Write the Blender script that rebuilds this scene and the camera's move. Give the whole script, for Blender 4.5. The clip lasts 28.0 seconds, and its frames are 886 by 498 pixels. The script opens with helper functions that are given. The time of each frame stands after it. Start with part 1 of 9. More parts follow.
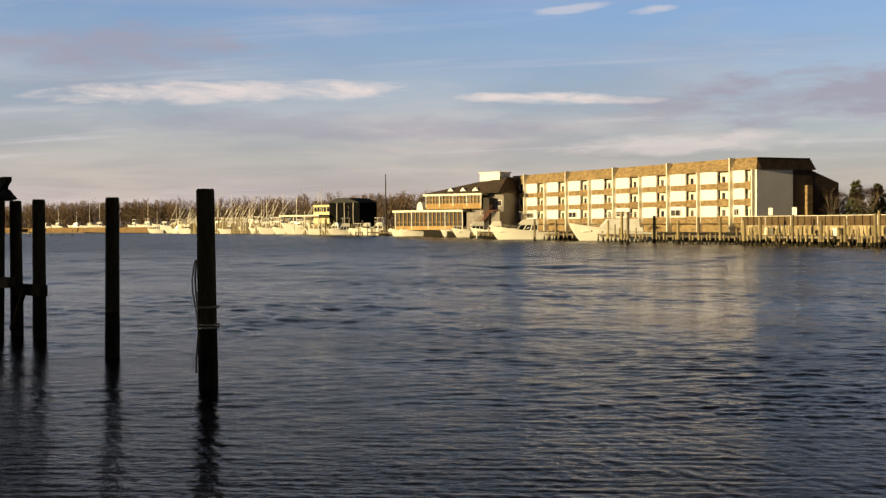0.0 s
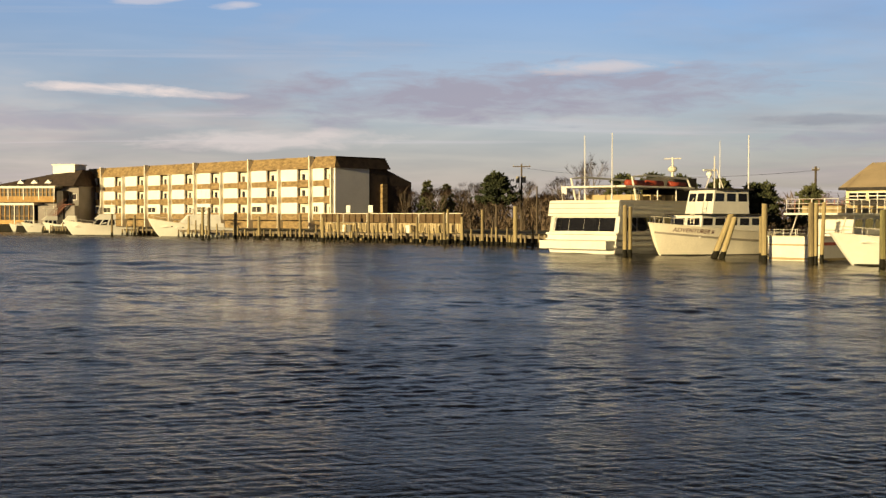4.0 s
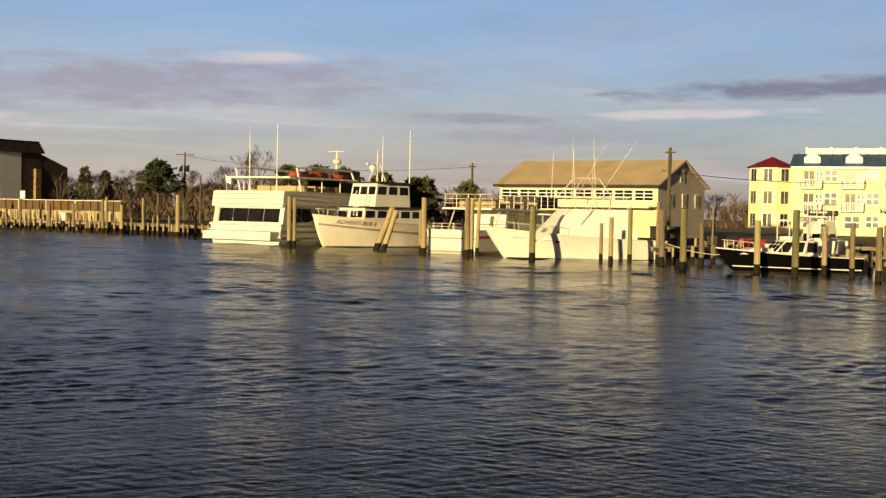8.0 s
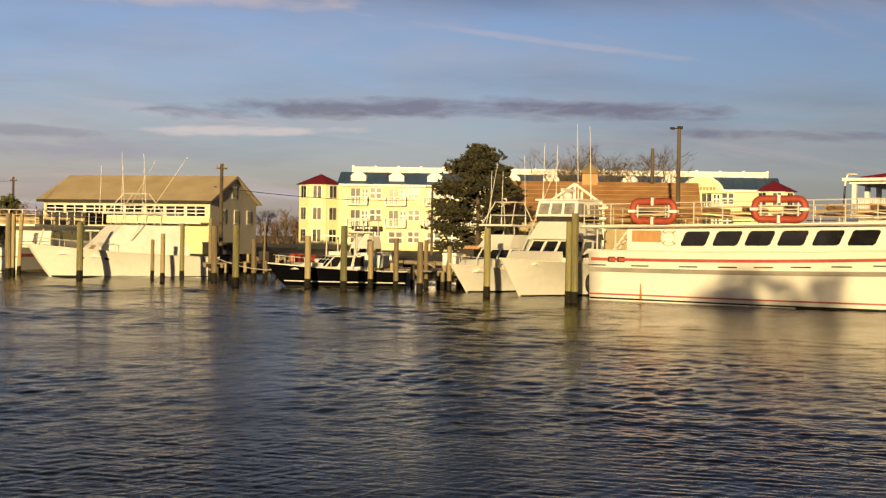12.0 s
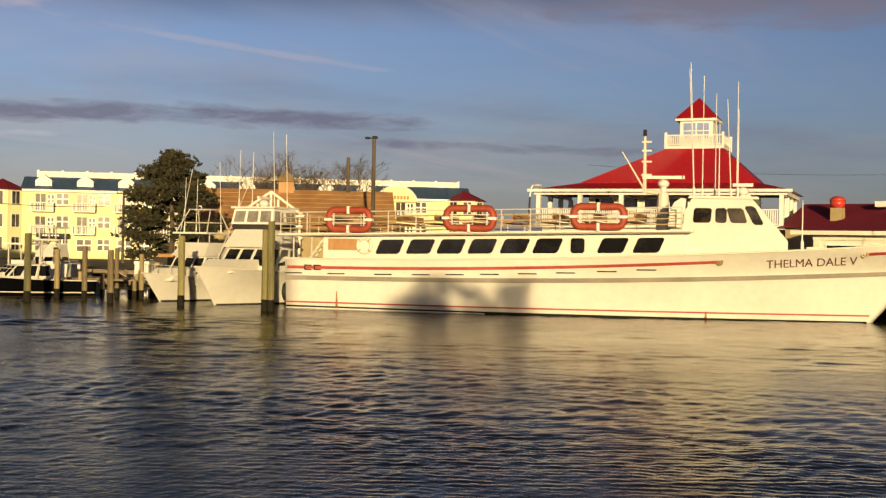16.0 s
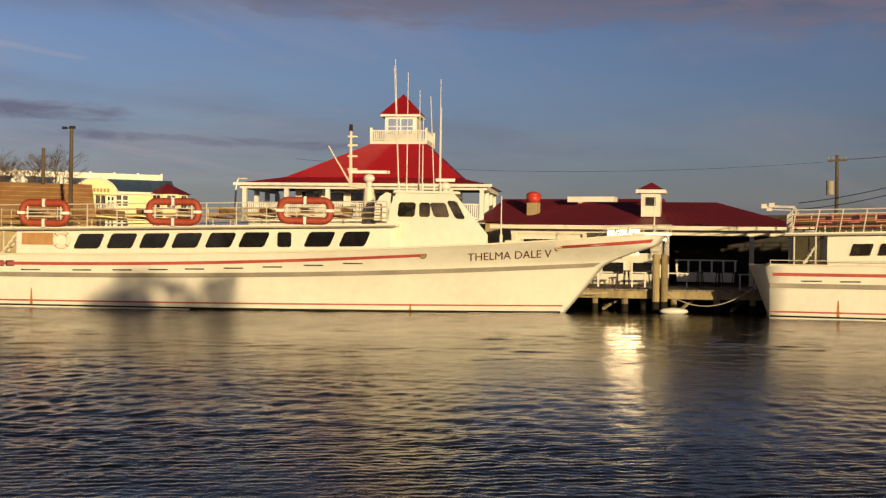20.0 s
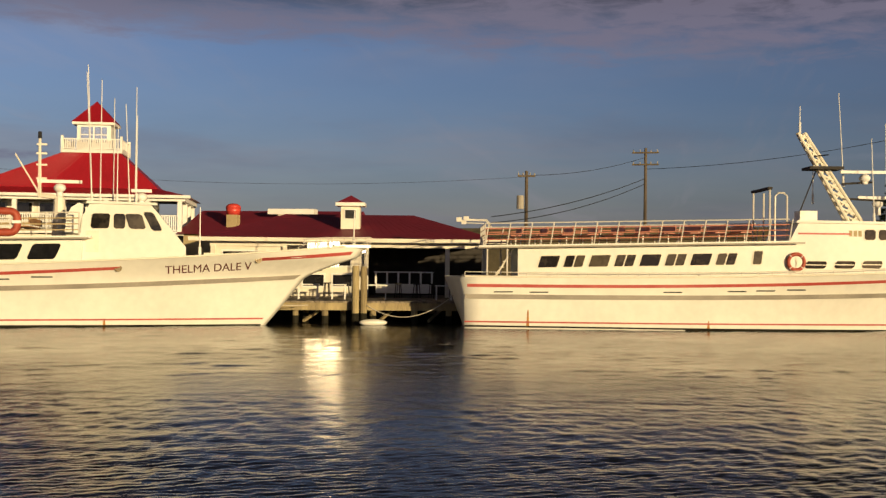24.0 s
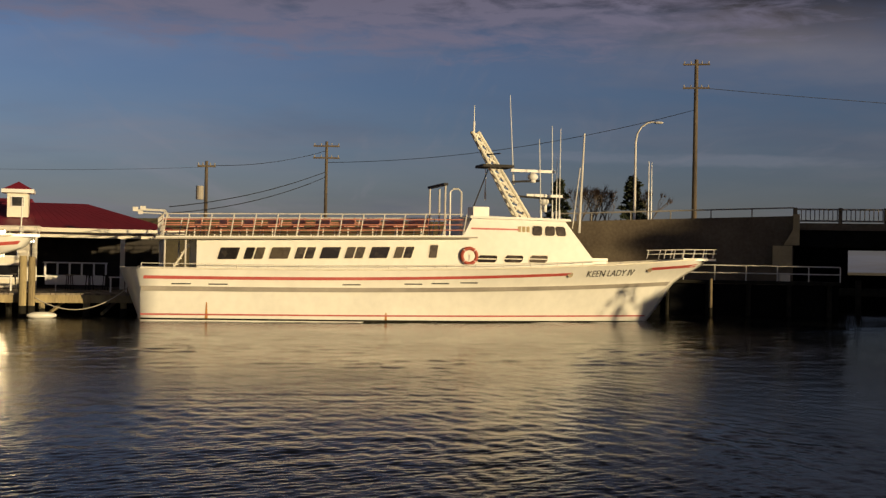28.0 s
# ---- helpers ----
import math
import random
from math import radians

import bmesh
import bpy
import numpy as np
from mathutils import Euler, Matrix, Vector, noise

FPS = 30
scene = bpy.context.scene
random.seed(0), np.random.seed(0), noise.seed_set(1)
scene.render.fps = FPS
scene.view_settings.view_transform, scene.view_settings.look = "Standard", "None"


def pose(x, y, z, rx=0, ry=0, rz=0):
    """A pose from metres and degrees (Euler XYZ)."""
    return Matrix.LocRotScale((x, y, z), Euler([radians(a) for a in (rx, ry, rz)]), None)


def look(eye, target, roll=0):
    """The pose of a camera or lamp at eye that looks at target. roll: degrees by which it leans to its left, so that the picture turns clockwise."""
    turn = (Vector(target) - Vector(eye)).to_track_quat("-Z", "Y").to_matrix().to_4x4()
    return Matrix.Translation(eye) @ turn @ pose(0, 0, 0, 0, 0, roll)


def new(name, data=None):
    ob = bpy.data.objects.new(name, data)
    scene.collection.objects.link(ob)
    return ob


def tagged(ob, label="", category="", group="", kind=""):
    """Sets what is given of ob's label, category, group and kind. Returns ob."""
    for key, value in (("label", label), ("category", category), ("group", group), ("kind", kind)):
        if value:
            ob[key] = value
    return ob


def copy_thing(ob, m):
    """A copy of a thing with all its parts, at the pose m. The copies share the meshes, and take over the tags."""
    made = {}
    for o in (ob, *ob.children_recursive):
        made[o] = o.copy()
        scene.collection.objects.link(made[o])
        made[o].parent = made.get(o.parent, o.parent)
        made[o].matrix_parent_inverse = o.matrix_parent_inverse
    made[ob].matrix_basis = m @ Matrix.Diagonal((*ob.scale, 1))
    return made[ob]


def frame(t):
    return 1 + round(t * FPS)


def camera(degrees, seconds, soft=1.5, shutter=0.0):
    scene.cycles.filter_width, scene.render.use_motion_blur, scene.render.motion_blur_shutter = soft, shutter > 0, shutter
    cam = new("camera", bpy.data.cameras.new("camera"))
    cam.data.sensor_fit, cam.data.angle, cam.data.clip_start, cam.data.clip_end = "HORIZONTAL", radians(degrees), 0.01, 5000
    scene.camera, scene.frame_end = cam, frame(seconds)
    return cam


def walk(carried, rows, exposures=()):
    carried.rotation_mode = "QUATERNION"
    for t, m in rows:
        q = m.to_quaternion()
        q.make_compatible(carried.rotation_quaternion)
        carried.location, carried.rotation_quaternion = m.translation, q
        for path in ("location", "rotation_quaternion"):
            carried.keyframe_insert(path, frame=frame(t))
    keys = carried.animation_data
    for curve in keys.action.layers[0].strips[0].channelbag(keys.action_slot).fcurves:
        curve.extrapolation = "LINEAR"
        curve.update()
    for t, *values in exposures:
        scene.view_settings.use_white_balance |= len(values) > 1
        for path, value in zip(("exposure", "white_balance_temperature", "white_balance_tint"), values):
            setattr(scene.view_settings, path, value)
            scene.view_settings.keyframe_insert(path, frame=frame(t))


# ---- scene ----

# ---- camera: a slow pan from one standpoint on the near bank ----
EYE_Z = 2.75
cam = camera(38.87, 28.0, soft=1.35)
# seconds, yaw, pitch, roll
PAN = [
    (0.0, 14.39, -1.19, 0.41),
    (0.5, 12.09, -1.15, 0.04),
    (1.0, 10.04, -1.14, 0.04),
    (1.5, 8.01, -1.20, 0.29),
    (2.0, 5.24, -1.21, 0.10),
    (2.5, 2.59, -1.20, -0.33),
    (3.0, -0.00, -1.11, -0.18),
    (3.5, -2.51, -1.23, -0.18),
    (5.5, -10.01, -1.85, -0.17),
    (6.0, -12.55, -1.86, -0.35),
    (6.5, -15.00, -1.97, -0.65),
    (7.0, -16.41, -1.81, -1.22),
    (7.5, -18.03, -1.52, -1.53),
    (8.0, -19.76, -1.63, -1.26),
    (8.5, -22.56, -1.63, -1.06),
    (9.0, -25.54, -1.64, -0.98),
    (9.5, -28.90, -1.55, -1.40),
    (10.0, -32.17, -1.19, -1.06),
    (10.5, -34.27, -0.91, -0.38),
    (11.0, -36.14, -0.80, -0.54),
    (11.5, -38.03, -0.64, -0.85),
    (12.0, -39.98, -0.49, -1.06),
    (12.5, -41.77, -0.51, -1.02),
    (14.5, -48.49, -0.11, -0.99),
    (15.0, -50.14, -0.01, -0.73),
    (15.5, -52.06, 0.02, -0.80),
    (16.0, -53.77, 0.13, -1.06),
    (16.5, -55.47, 0.31, -1.38),
    (17.0, -57.46, 0.12, -1.90),
    (17.5, -59.22, 0.12, -2.39),
    (18.0, -60.64, 0.04, -2.14),
    (18.5, -62.24, 0.04, -1.52),
    (19.0, -63.69, 0.11, -1.20),
    (19.5, -65.39, 0.07, -1.30),
    (20.0, -67.09, 0.07, -0.83),
    (20.5, -68.74, 0.12, -0.92),
    (21.0, -70.98, 0.18, -0.93),
    (21.5, -72.77, 0.31, -0.94),
    (23.5, -78.83, 0.61, -0.45),
    (24.0, -80.70, 0.81, -0.67),
    (24.5, -82.84, 0.77, -1.06),
    (25.0, -84.50, 0.87, -1.07),
    (25.5, -86.11, 0.98, -1.01),
    (26.0, -87.84, 1.04, -1.16),
    (26.5, -89.60, 0.93, -1.35),
    (27.0, -91.55, 0.86, -1.43),
    (27.5, -93.39, 0.78, -1.32),
    (28.0, -95.22, 0.68, -1.12),
]
EXPOSURES = [(0.0, 0.50, 5950, 11), (5.0, 0.50, 5950, 12), (9.0, 0.50, 6050, 14), (12.0, 0.38, 6150, 16), (15.0, 0.24, 6000, 17), (17.0, 0.19, 5950, 18), (18.2, 0.02, 5900, 19), (21.5, 0.04, 5750, 18), (24.0, 0.14, 5700, 18), (26.0, 0.06, 5650, 18), (28.0, 0.0, 5600, 18)]
walk(cam, [(t, pose(0, 0, EYE_Z, 90 + p, r, y)) for t, y, p, r in PAN], EXPOSURES)

# ---- sky and sun ----
SUN_AZ, SUN_EL = -132.0, 6.3          # degrees clockwise from +y, and above the horizon


def build_world():
    world = bpy.data.worlds.new("evening_sky")
    scene.world = world
    world.use_nodes = True
    nt = world.node_tree
    nt.nodes.clear()
    N, Lk = nt.nodes.new, nt.links.new
    out = N("ShaderNodeOutputWorld")
    sky = N("ShaderNodeTexSky")
    sky.sky_type = 'NISHITA'
    sky.sun_disc = False
    sky.sun_elevation = radians(SUN_EL)
    sky.sun_rotation = radians(SUN_AZ % 360)
    sky.air_density, sky.dust_density, sky.ozone_density = 1.0, 0.7, 2.6
    bg = N("ShaderNodeBackground")
    rosy = N("ShaderNodeVectorMath")
    rosy.operation = 'MULTIPLY'
    rosy.inputs[1].default_value = (1.03, 0.93, 1.10)
    Lk(sky.outputs[0], rosy.inputs[0])
    Lk(rosy.outputs[0], bg.inputs[0])
    # cloud sheet: the view direction laid on a flat layer high above
    tc = N("ShaderNodeTexCoord")
    sep = N("ShaderNodeSeparateXYZ")
    Lk(tc.outputs["Generated"], sep.inputs[0])

    def m(op, a, b=None, c=None):
        n = N("ShaderNodeMath")
        n.operation = op
        for i, v in enumerate((a, b, c)):
            if v is None:
                continue
            if isinstance(v, (int, float)):
                n.inputs[i].default_value = v
            else:
                Lk(v, n.inputs[i])
        return n.outputs[0]

    zz = m('ADD', m('MAXIMUM', sep.outputs[2], 0.0), 0.085)
    comb = N("ShaderNodeCombineXYZ")
    Lk(m('DIVIDE', sep.outputs[0], zz), comb.inputs[0])
    Lk(m('DIVIDE', sep.outputs[1], zz), comb.inputs[1])
    comb.inputs[2].default_value = 0.0

    def cloud_noise(scale, detail, rough, offset, dist=0.3):
        mp = N("ShaderNodeMapping")
        mp.inputs["Location"].default_value = offset
        Lk(comb.outputs[0], mp.inputs[0])
        n = N("ShaderNodeTexNoise")
        n.inputs["Scale"].default_value = scale
        n.inputs["Detail"].default_value = detail
        n.inputs["Roughness"].default_value = rough
        n.inputs["Distortion"].default_value = dist
        Lk(mp.outputs[0], n.inputs["Vector"])
        return n.outputs["Fac"]

    # the veil of high cloud thickens towards the sunset side and thins to the east
    west = m('ADD', m('MULTIPLY', sep.outputs[0], math.sin(radians(-50))), m('MULTIPLY', sep.outputs[1], math.cos(radians(-50))))
    east = m('SUBTRACT', 0.5, m('MULTIPLY', west, 0.5))
    Lk(m('MULTIPLY', m('SUBTRACT', 1.0, m('MULTIPLY', east, 0.67)), SKY_STRENGTH), bg.inputs["Strength"])
    big = cloud_noise(0.42, 6, 0.55, (3.1, 7.4, 0))
    small = cloud_noise(1.5, 8, 0.62, (1.3, 0.4, 2.0))
    body = m('ADD', m('MULTIPLY', big, 0.72), m('MULTIPLY', small, 0.34))
    ramp = N("ShaderNodeValToRGB")
    ramp.color_ramp.elements[0].position, ramp.color_ramp.elements[1].position = CLOUD_LO, CLOUD_HI
    Lk(body, ramp.inputs[0])
    # sunlit rims against grey-violet bodies
    tone = N("ShaderNodeValToRGB")
    tone.color_ramp.elements[0].position, tone.color_ramp.elements[1].position = 0.40, 0.62
    tone.color_ramp.elements[0].color = (0.62, 0.50, 0.42, 1)
    tone.color_ramp.elements[1].color = (0.31, 0.27, 0.28, 1)
    Lk(cloud_noise(0.8, 4, 0.55, (5.0, 1.0, 4.0)), tone.inputs[0])
    cl = N("ShaderNodeBackground")
    cl.inputs["Strength"].default_value = CLOUD_STRENGTH
    Lk(m('MULTIPLY', m('SUBTRACT', 1.0, m('MULTIPLY', east, 0.63)), CLOUD_STRENGTH), cl.inputs["Strength"])
    # haze bank along the horizon
    elev = m('MAXIMUM', sep.outputs[2], 0.0)
    low = m('POWER', m('SUBTRACT', 1.0, m('MINIMUM', m('MULTIPLY', elev, 5.2), 1.0)), 1.25)
    haze = m('MULTIPLY', low, m('SUBTRACT', 0.88, m('MULTIPLY', east, 0.60)))
    deck = m('MULTIPLY', m('MINIMUM', m('MAXIMUM', m('MULTIPLY', m('SUBTRACT', elev, 0.135), 9.0), 0.0), 1.0), m('MULTIPLY', m('MAXIMUM', m('SUBTRACT', east, 0.30), 0.0), 2.2))
    deck = m('MULTIPLY', deck, m('MINIMUM', m('MAXIMUM', m('MULTIPLY', m('SUBTRACT', big, 0.36), 5.0), 0.0), 1.0))
    # a dark deck added all round, mostly above view, to darken water reflections
    roof = m('MULTIPLY', m('MINIMUM', m('MAXIMUM', m('MULTIPLY', m('SUBTRACT', elev, 0.166), 22.0), 0.0), 1.0), m('MINIMUM', m('ADD', m('MULTIPLY', big, 1.1), 0.45), 0.98))
    deck = m('MAXIMUM', deck, roof)
    grey = N("ShaderNodeMixRGB")
    grey.inputs[2].default_value = (0.028, 0.023, 0.021, 1)
    Lk(roof, grey.inputs[0])
    peach = N("ShaderNodeMixRGB")
    rim = N("ShaderNodeMixRGB")
    rim.inputs[1].default_value, rim.inputs[2].default_value = (0.52, 0.425, 0.37, 1), (0.36, 0.39, 0.45, 1)
    Lk(m('MINIMUM', m('MULTIPLY', m('MAXIMUM', m('SUBTRACT', east, 0.35), 0.0), 2.6), 1.0), rim.inputs[0])
    Lk(rim.outputs[0], peach.inputs[2])
    Lk(m('MULTIPLY', low, 0.75), peach.inputs[0])
    Lk(tone.outputs[0], peach.inputs[1])
    Lk(peach.outputs[0], grey.inputs[1])
    # thin bright streaks of cirrus
    mp = N("ShaderNodeMapping")
    mp.inputs["Rotation"].default_value = (0, 0, radians(28))
    mp.inputs["Scale"].default_value = (0.28, 1.5, 1.0)
    mp.inputs["Location"].default_value = (2.2, 0.7, 0)
    Lk(comb.outputs[0], mp.inputs[0])
    wn = N("ShaderNodeTexNoise")
    wn.inputs["Scale"].default_value, wn.inputs["Detail"].default_value, wn.inputs["Roughness"].default_value, wn.inputs["Distortion"].default_value = 0.9, 7, 0.6, 0.5
    Lk(mp.outputs[0], wn.inputs["Vector"])
    wisp = m('MULTIPLY', m('MINIMUM', m('MAXIMUM', m('MULTIPLY', m('SUBTRACT', wn.outputs["Fac"], 0.56), 6.0), 0.0), 1.0), m('SUBTRACT', 1.0, roof))
    light = N("ShaderNodeMixRGB")
    light.inputs[2].default_value = (0.66, 0.58, 0.55, 1)
    Lk(wisp, light.inputs[0])
    Lk(grey.outputs[0], light.inputs[1])
    Lk(light.outputs[0], cl.inputs[0])
    fac = m('MINIMUM', m('ADD', m('ADD', m('ADD', m('MULTIPLY', ramp.outputs[0], 0.36), m('MULTIPLY', wisp, 0.28)), haze), deck), 0.95)
    mix = N("ShaderNodeMixShader")
    Lk(fac, mix.inputs[0])
    Lk(bg.outputs[0], mix.inputs[1])
    Lk(cl.outputs[0], mix.inputs[2])
    # the larger cloud banks, each a ragged streak between two bearings
    az = m('MULTIPLY', m('ARCTAN2', sep.outputs[0], sep.outputs[1]), 57.29578)
    el = m('MULTIPLY', m('ARCSINE', sep.outputs[2]), 57.29578)
    ragged = N("ShaderNodeTexNoise")
    ragged.inputs["Scale"].default_value, ragged.inputs["Detail"].default_value, ragged.inputs["Roughness"].default_value, ragged.inputs["Distortion"].default_value = 1.0, 7, 0.62, 0.35
    rv = N("ShaderNodeCombineXYZ")
    Lk(m('MULTIPLY', az, 0.30), rv.inputs[0])
    Lk(m('MULTIPLY', el, 1.35), rv.inputs[1])
    Lk(rv.outputs[0], ragged.inputs["Vector"])
    torn = m('MULTIPLY', m('SUBTRACT', ragged.outputs["Fac"], 0.5), 4.2)
    last = mix.outputs[0]
    for tint, power, banks in CLOUD_BANKS:
        cover = None
        for a0, e0, a1, e1, thick, dense in banks:
            half = (a1 - a0) / 2
            u = m('DIVIDE', m('SUBTRACT', az, (a0 + a1) / 2), half)
            v = m('DIVIDE', m('SUBTRACT', el, m('MULTIPLY_ADD', u, (e1 - e0) / 2, (e0 + e1) / 2)), thick)
            d = m('ADD', m('ADD', m('POWER', m('ABSOLUTE', u), 2.0), m('POWER', m('ABSOLUTE', v), 2.0)), torn)
            k = m('MULTIPLY', m('MINIMUM', m('MAXIMUM', m('MULTIPLY', m('SUBTRACT', 1.15, d), 0.85), 0.0), 1.0), dense)
            cover = k if cover is None else m('MAXIMUM', cover, k)
        bank, over = N("ShaderNodeBackground"), N("ShaderNodeMixShader")
        bank.inputs[0].default_value, bank.inputs["Strength"].default_value = (*tint, 1), power
        Lk(cover, over.inputs[0]), Lk(last, over.inputs[1]), Lk(bank.outputs[0], over.inputs[2])
        last = over.outputs[0]
    Lk(last, out.inputs[0])


# colour, strength, and streaks: bearing and height at both ends (degrees), half thickness, density
CLOUD_BANKS = [
    ((0.35, 0.315, 0.35), 0.78, [(-36, 7.6, -22, 8.0, 1.0, 0.7), (-6, 5.2, 20, 6.0, 1.3, 0.85), (-30, 4.6, -8, 4.2, 0.7, 0.5), (18, 3.4, 30, 3.8, 0.5, 0.5)]),
    ((0.80, 0.66, 0.56), 0.78, [(-33, 5.7, -16, 6.1, 0.5, 0.8), (-13.6, 5.7, -5.0, 5.5, 0.28, 0.85), (-10.2, 9.4, -6.8, 9.7, 0.2, 0.4), (-6.0, 9.3, -3.8, 9.5, 0.22, 0.45), (-9, 3.3, 2, 3.6, 0.5, 0.55), (8, 6.7, 15, 6.9, 0.3, 0.5),
                                (26, 4.5, 36, 4.8, 0.22, 0.5)]),
    ((0.74, 0.64, 0.62), 0.57, [(20, 10.3, 36, 10.5, 0.45, 0.6), (37, 9.9, 53, 7.9, 0.16, 0.35), (98, 5.0, 116, 4.7, 0.3, 0.10)]),
    ((0.145, 0.14, 0.175), 0.95, [(27, 5.5, 44, 6.1, 0.50, 0.8), (40, 5.9, 53, 5.8, 0.48, 0.85), (50, 4.9, 64, 4.6, 0.24, 0.7), (18, 4.4, 25, 4.3, 0.25, 0.35)]),
    ((0.172, 0.150, 0.172), 1.0, [(58, 10.9, 80, 10.9, 0.9, 0.7), (72, 11.3, 112, 11.5, 2.0, 0.85)]),
]
SKY_STRENGTH, CLOUD_STRENGTH, CLOUD_LO, CLOUD_HI = 0.15, 0.90, 0.515, 0.69
build_world()

sun = new("sun", bpy.data.lights.new("sun", 'SUN'))
sun.data.energy, sun.data.angle, sun.data.color = 5.0, radians(0.6), (1.0, 0.735, 0.325)
_sd = Vector((math.sin(radians(SUN_AZ)) * math.cos(radians(SUN_EL)), math.cos(radians(SUN_AZ)) * math.cos(radians(SUN_EL)), math.sin(radians(SUN_EL))))
sun.matrix_world = look(_sd * 300, (0, 0, 0))

# ---- materials ----
def mat(name, col, rough=0.6, metal=0.0, var=0.15, scale=2.0, fine=25.0, bump=0.15, col2=None, patch=(0.35, 0.65), vary=0.0, stretch=(1, 1, 1), spec=0.5, dist=0.02):
    """A surface whose colour wanders between col and col2 (or lighter and darker col) at two scales, with fine relief."""
    ma = bpy.data.materials.new(name)
    ma.use_nodes = True
    nt = ma.node_tree
    N, Lk = nt.nodes.new, nt.links.new
    b = nt.nodes["Principled BSDF"]
    b.inputs["Roughness"].default_value, b.inputs["Metallic"].default_value = rough, metal
    b.inputs["Specular IOR Level"].default_value = spec
    tc, mp = N("ShaderNodeTexCoord"), N("ShaderNodeMapping")
    mp.inputs["Scale"].default_value = stretch
    Lk(tc.outputs["Object"], mp.inputs[0])
    n1, n2 = N("ShaderNodeTexNoise"), N("ShaderNodeTexNoise")
    n1.inputs["Scale"].default_value, n1.inputs["Detail"].default_value = scale, 5
    n2.inputs["Scale"].default_value, n2.inputs["Detail"].default_value = fine, 4
    Lk(mp.outputs[0], n1.inputs["Vector"]), Lk(mp.outputs[0], n2.inputs["Vector"])
    add = N("ShaderNodeMath")
    add.operation = 'MULTIPLY_ADD'
    add.inputs[1].default_value = 0.35
    Lk(n2.outputs["Fac"], add.inputs[0])
    sub = N("ShaderNodeMath")
    sub.operation = 'MULTIPLY_ADD'
    sub.inputs[1].default_value, sub.inputs[2].default_value = 0.65, 0.0
    Lk(n1.outputs["Fac"], sub.inputs[0]), Lk(sub.outputs[0], add.inputs[2])
    last = add.outputs[0]
    if vary:
        oi, va = N("ShaderNodeObjectInfo"), N("ShaderNodeMath")
        va.operation = 'MULTIPLY_ADD'
        va.inputs[1].default_value = vary
        Lk(oi.outputs["Random"], va.inputs[0]), Lk(last, va.inputs[2])
        off = N("ShaderNodeMath")
        off.operation = 'SUBTRACT'
        off.inputs[1].default_value = vary / 2
        Lk(va.outputs[0], off.inputs[0])
        last = off.outputs[0]
    r = N("ShaderNodeValToRGB")
    r.color_ramp.elements[0].position, r.color_ramp.elements[1].position = patch
    c2 = col2 or tuple(min(1, c * (1 + var)) for c in col)
    c1 = col if col2 else tuple(c * (1 - var) for c in col)
    r.color_ramp.elements[0].color, r.color_ramp.elements[1].color = (*c1, 1), (*c2, 1)
    Lk(last, r.inputs[0]), Lk(r.outputs[0], b.inputs["Base Color"])
    if bump:
        bp = N("ShaderNodeBump")
        bp.inputs["Strength"].default_value, bp.inputs["Distance"].default_value = bump, dist
        Lk(last, bp.inputs["Height"]), Lk(bp.outputs[0], b.inputs["Normal"])
    return ma


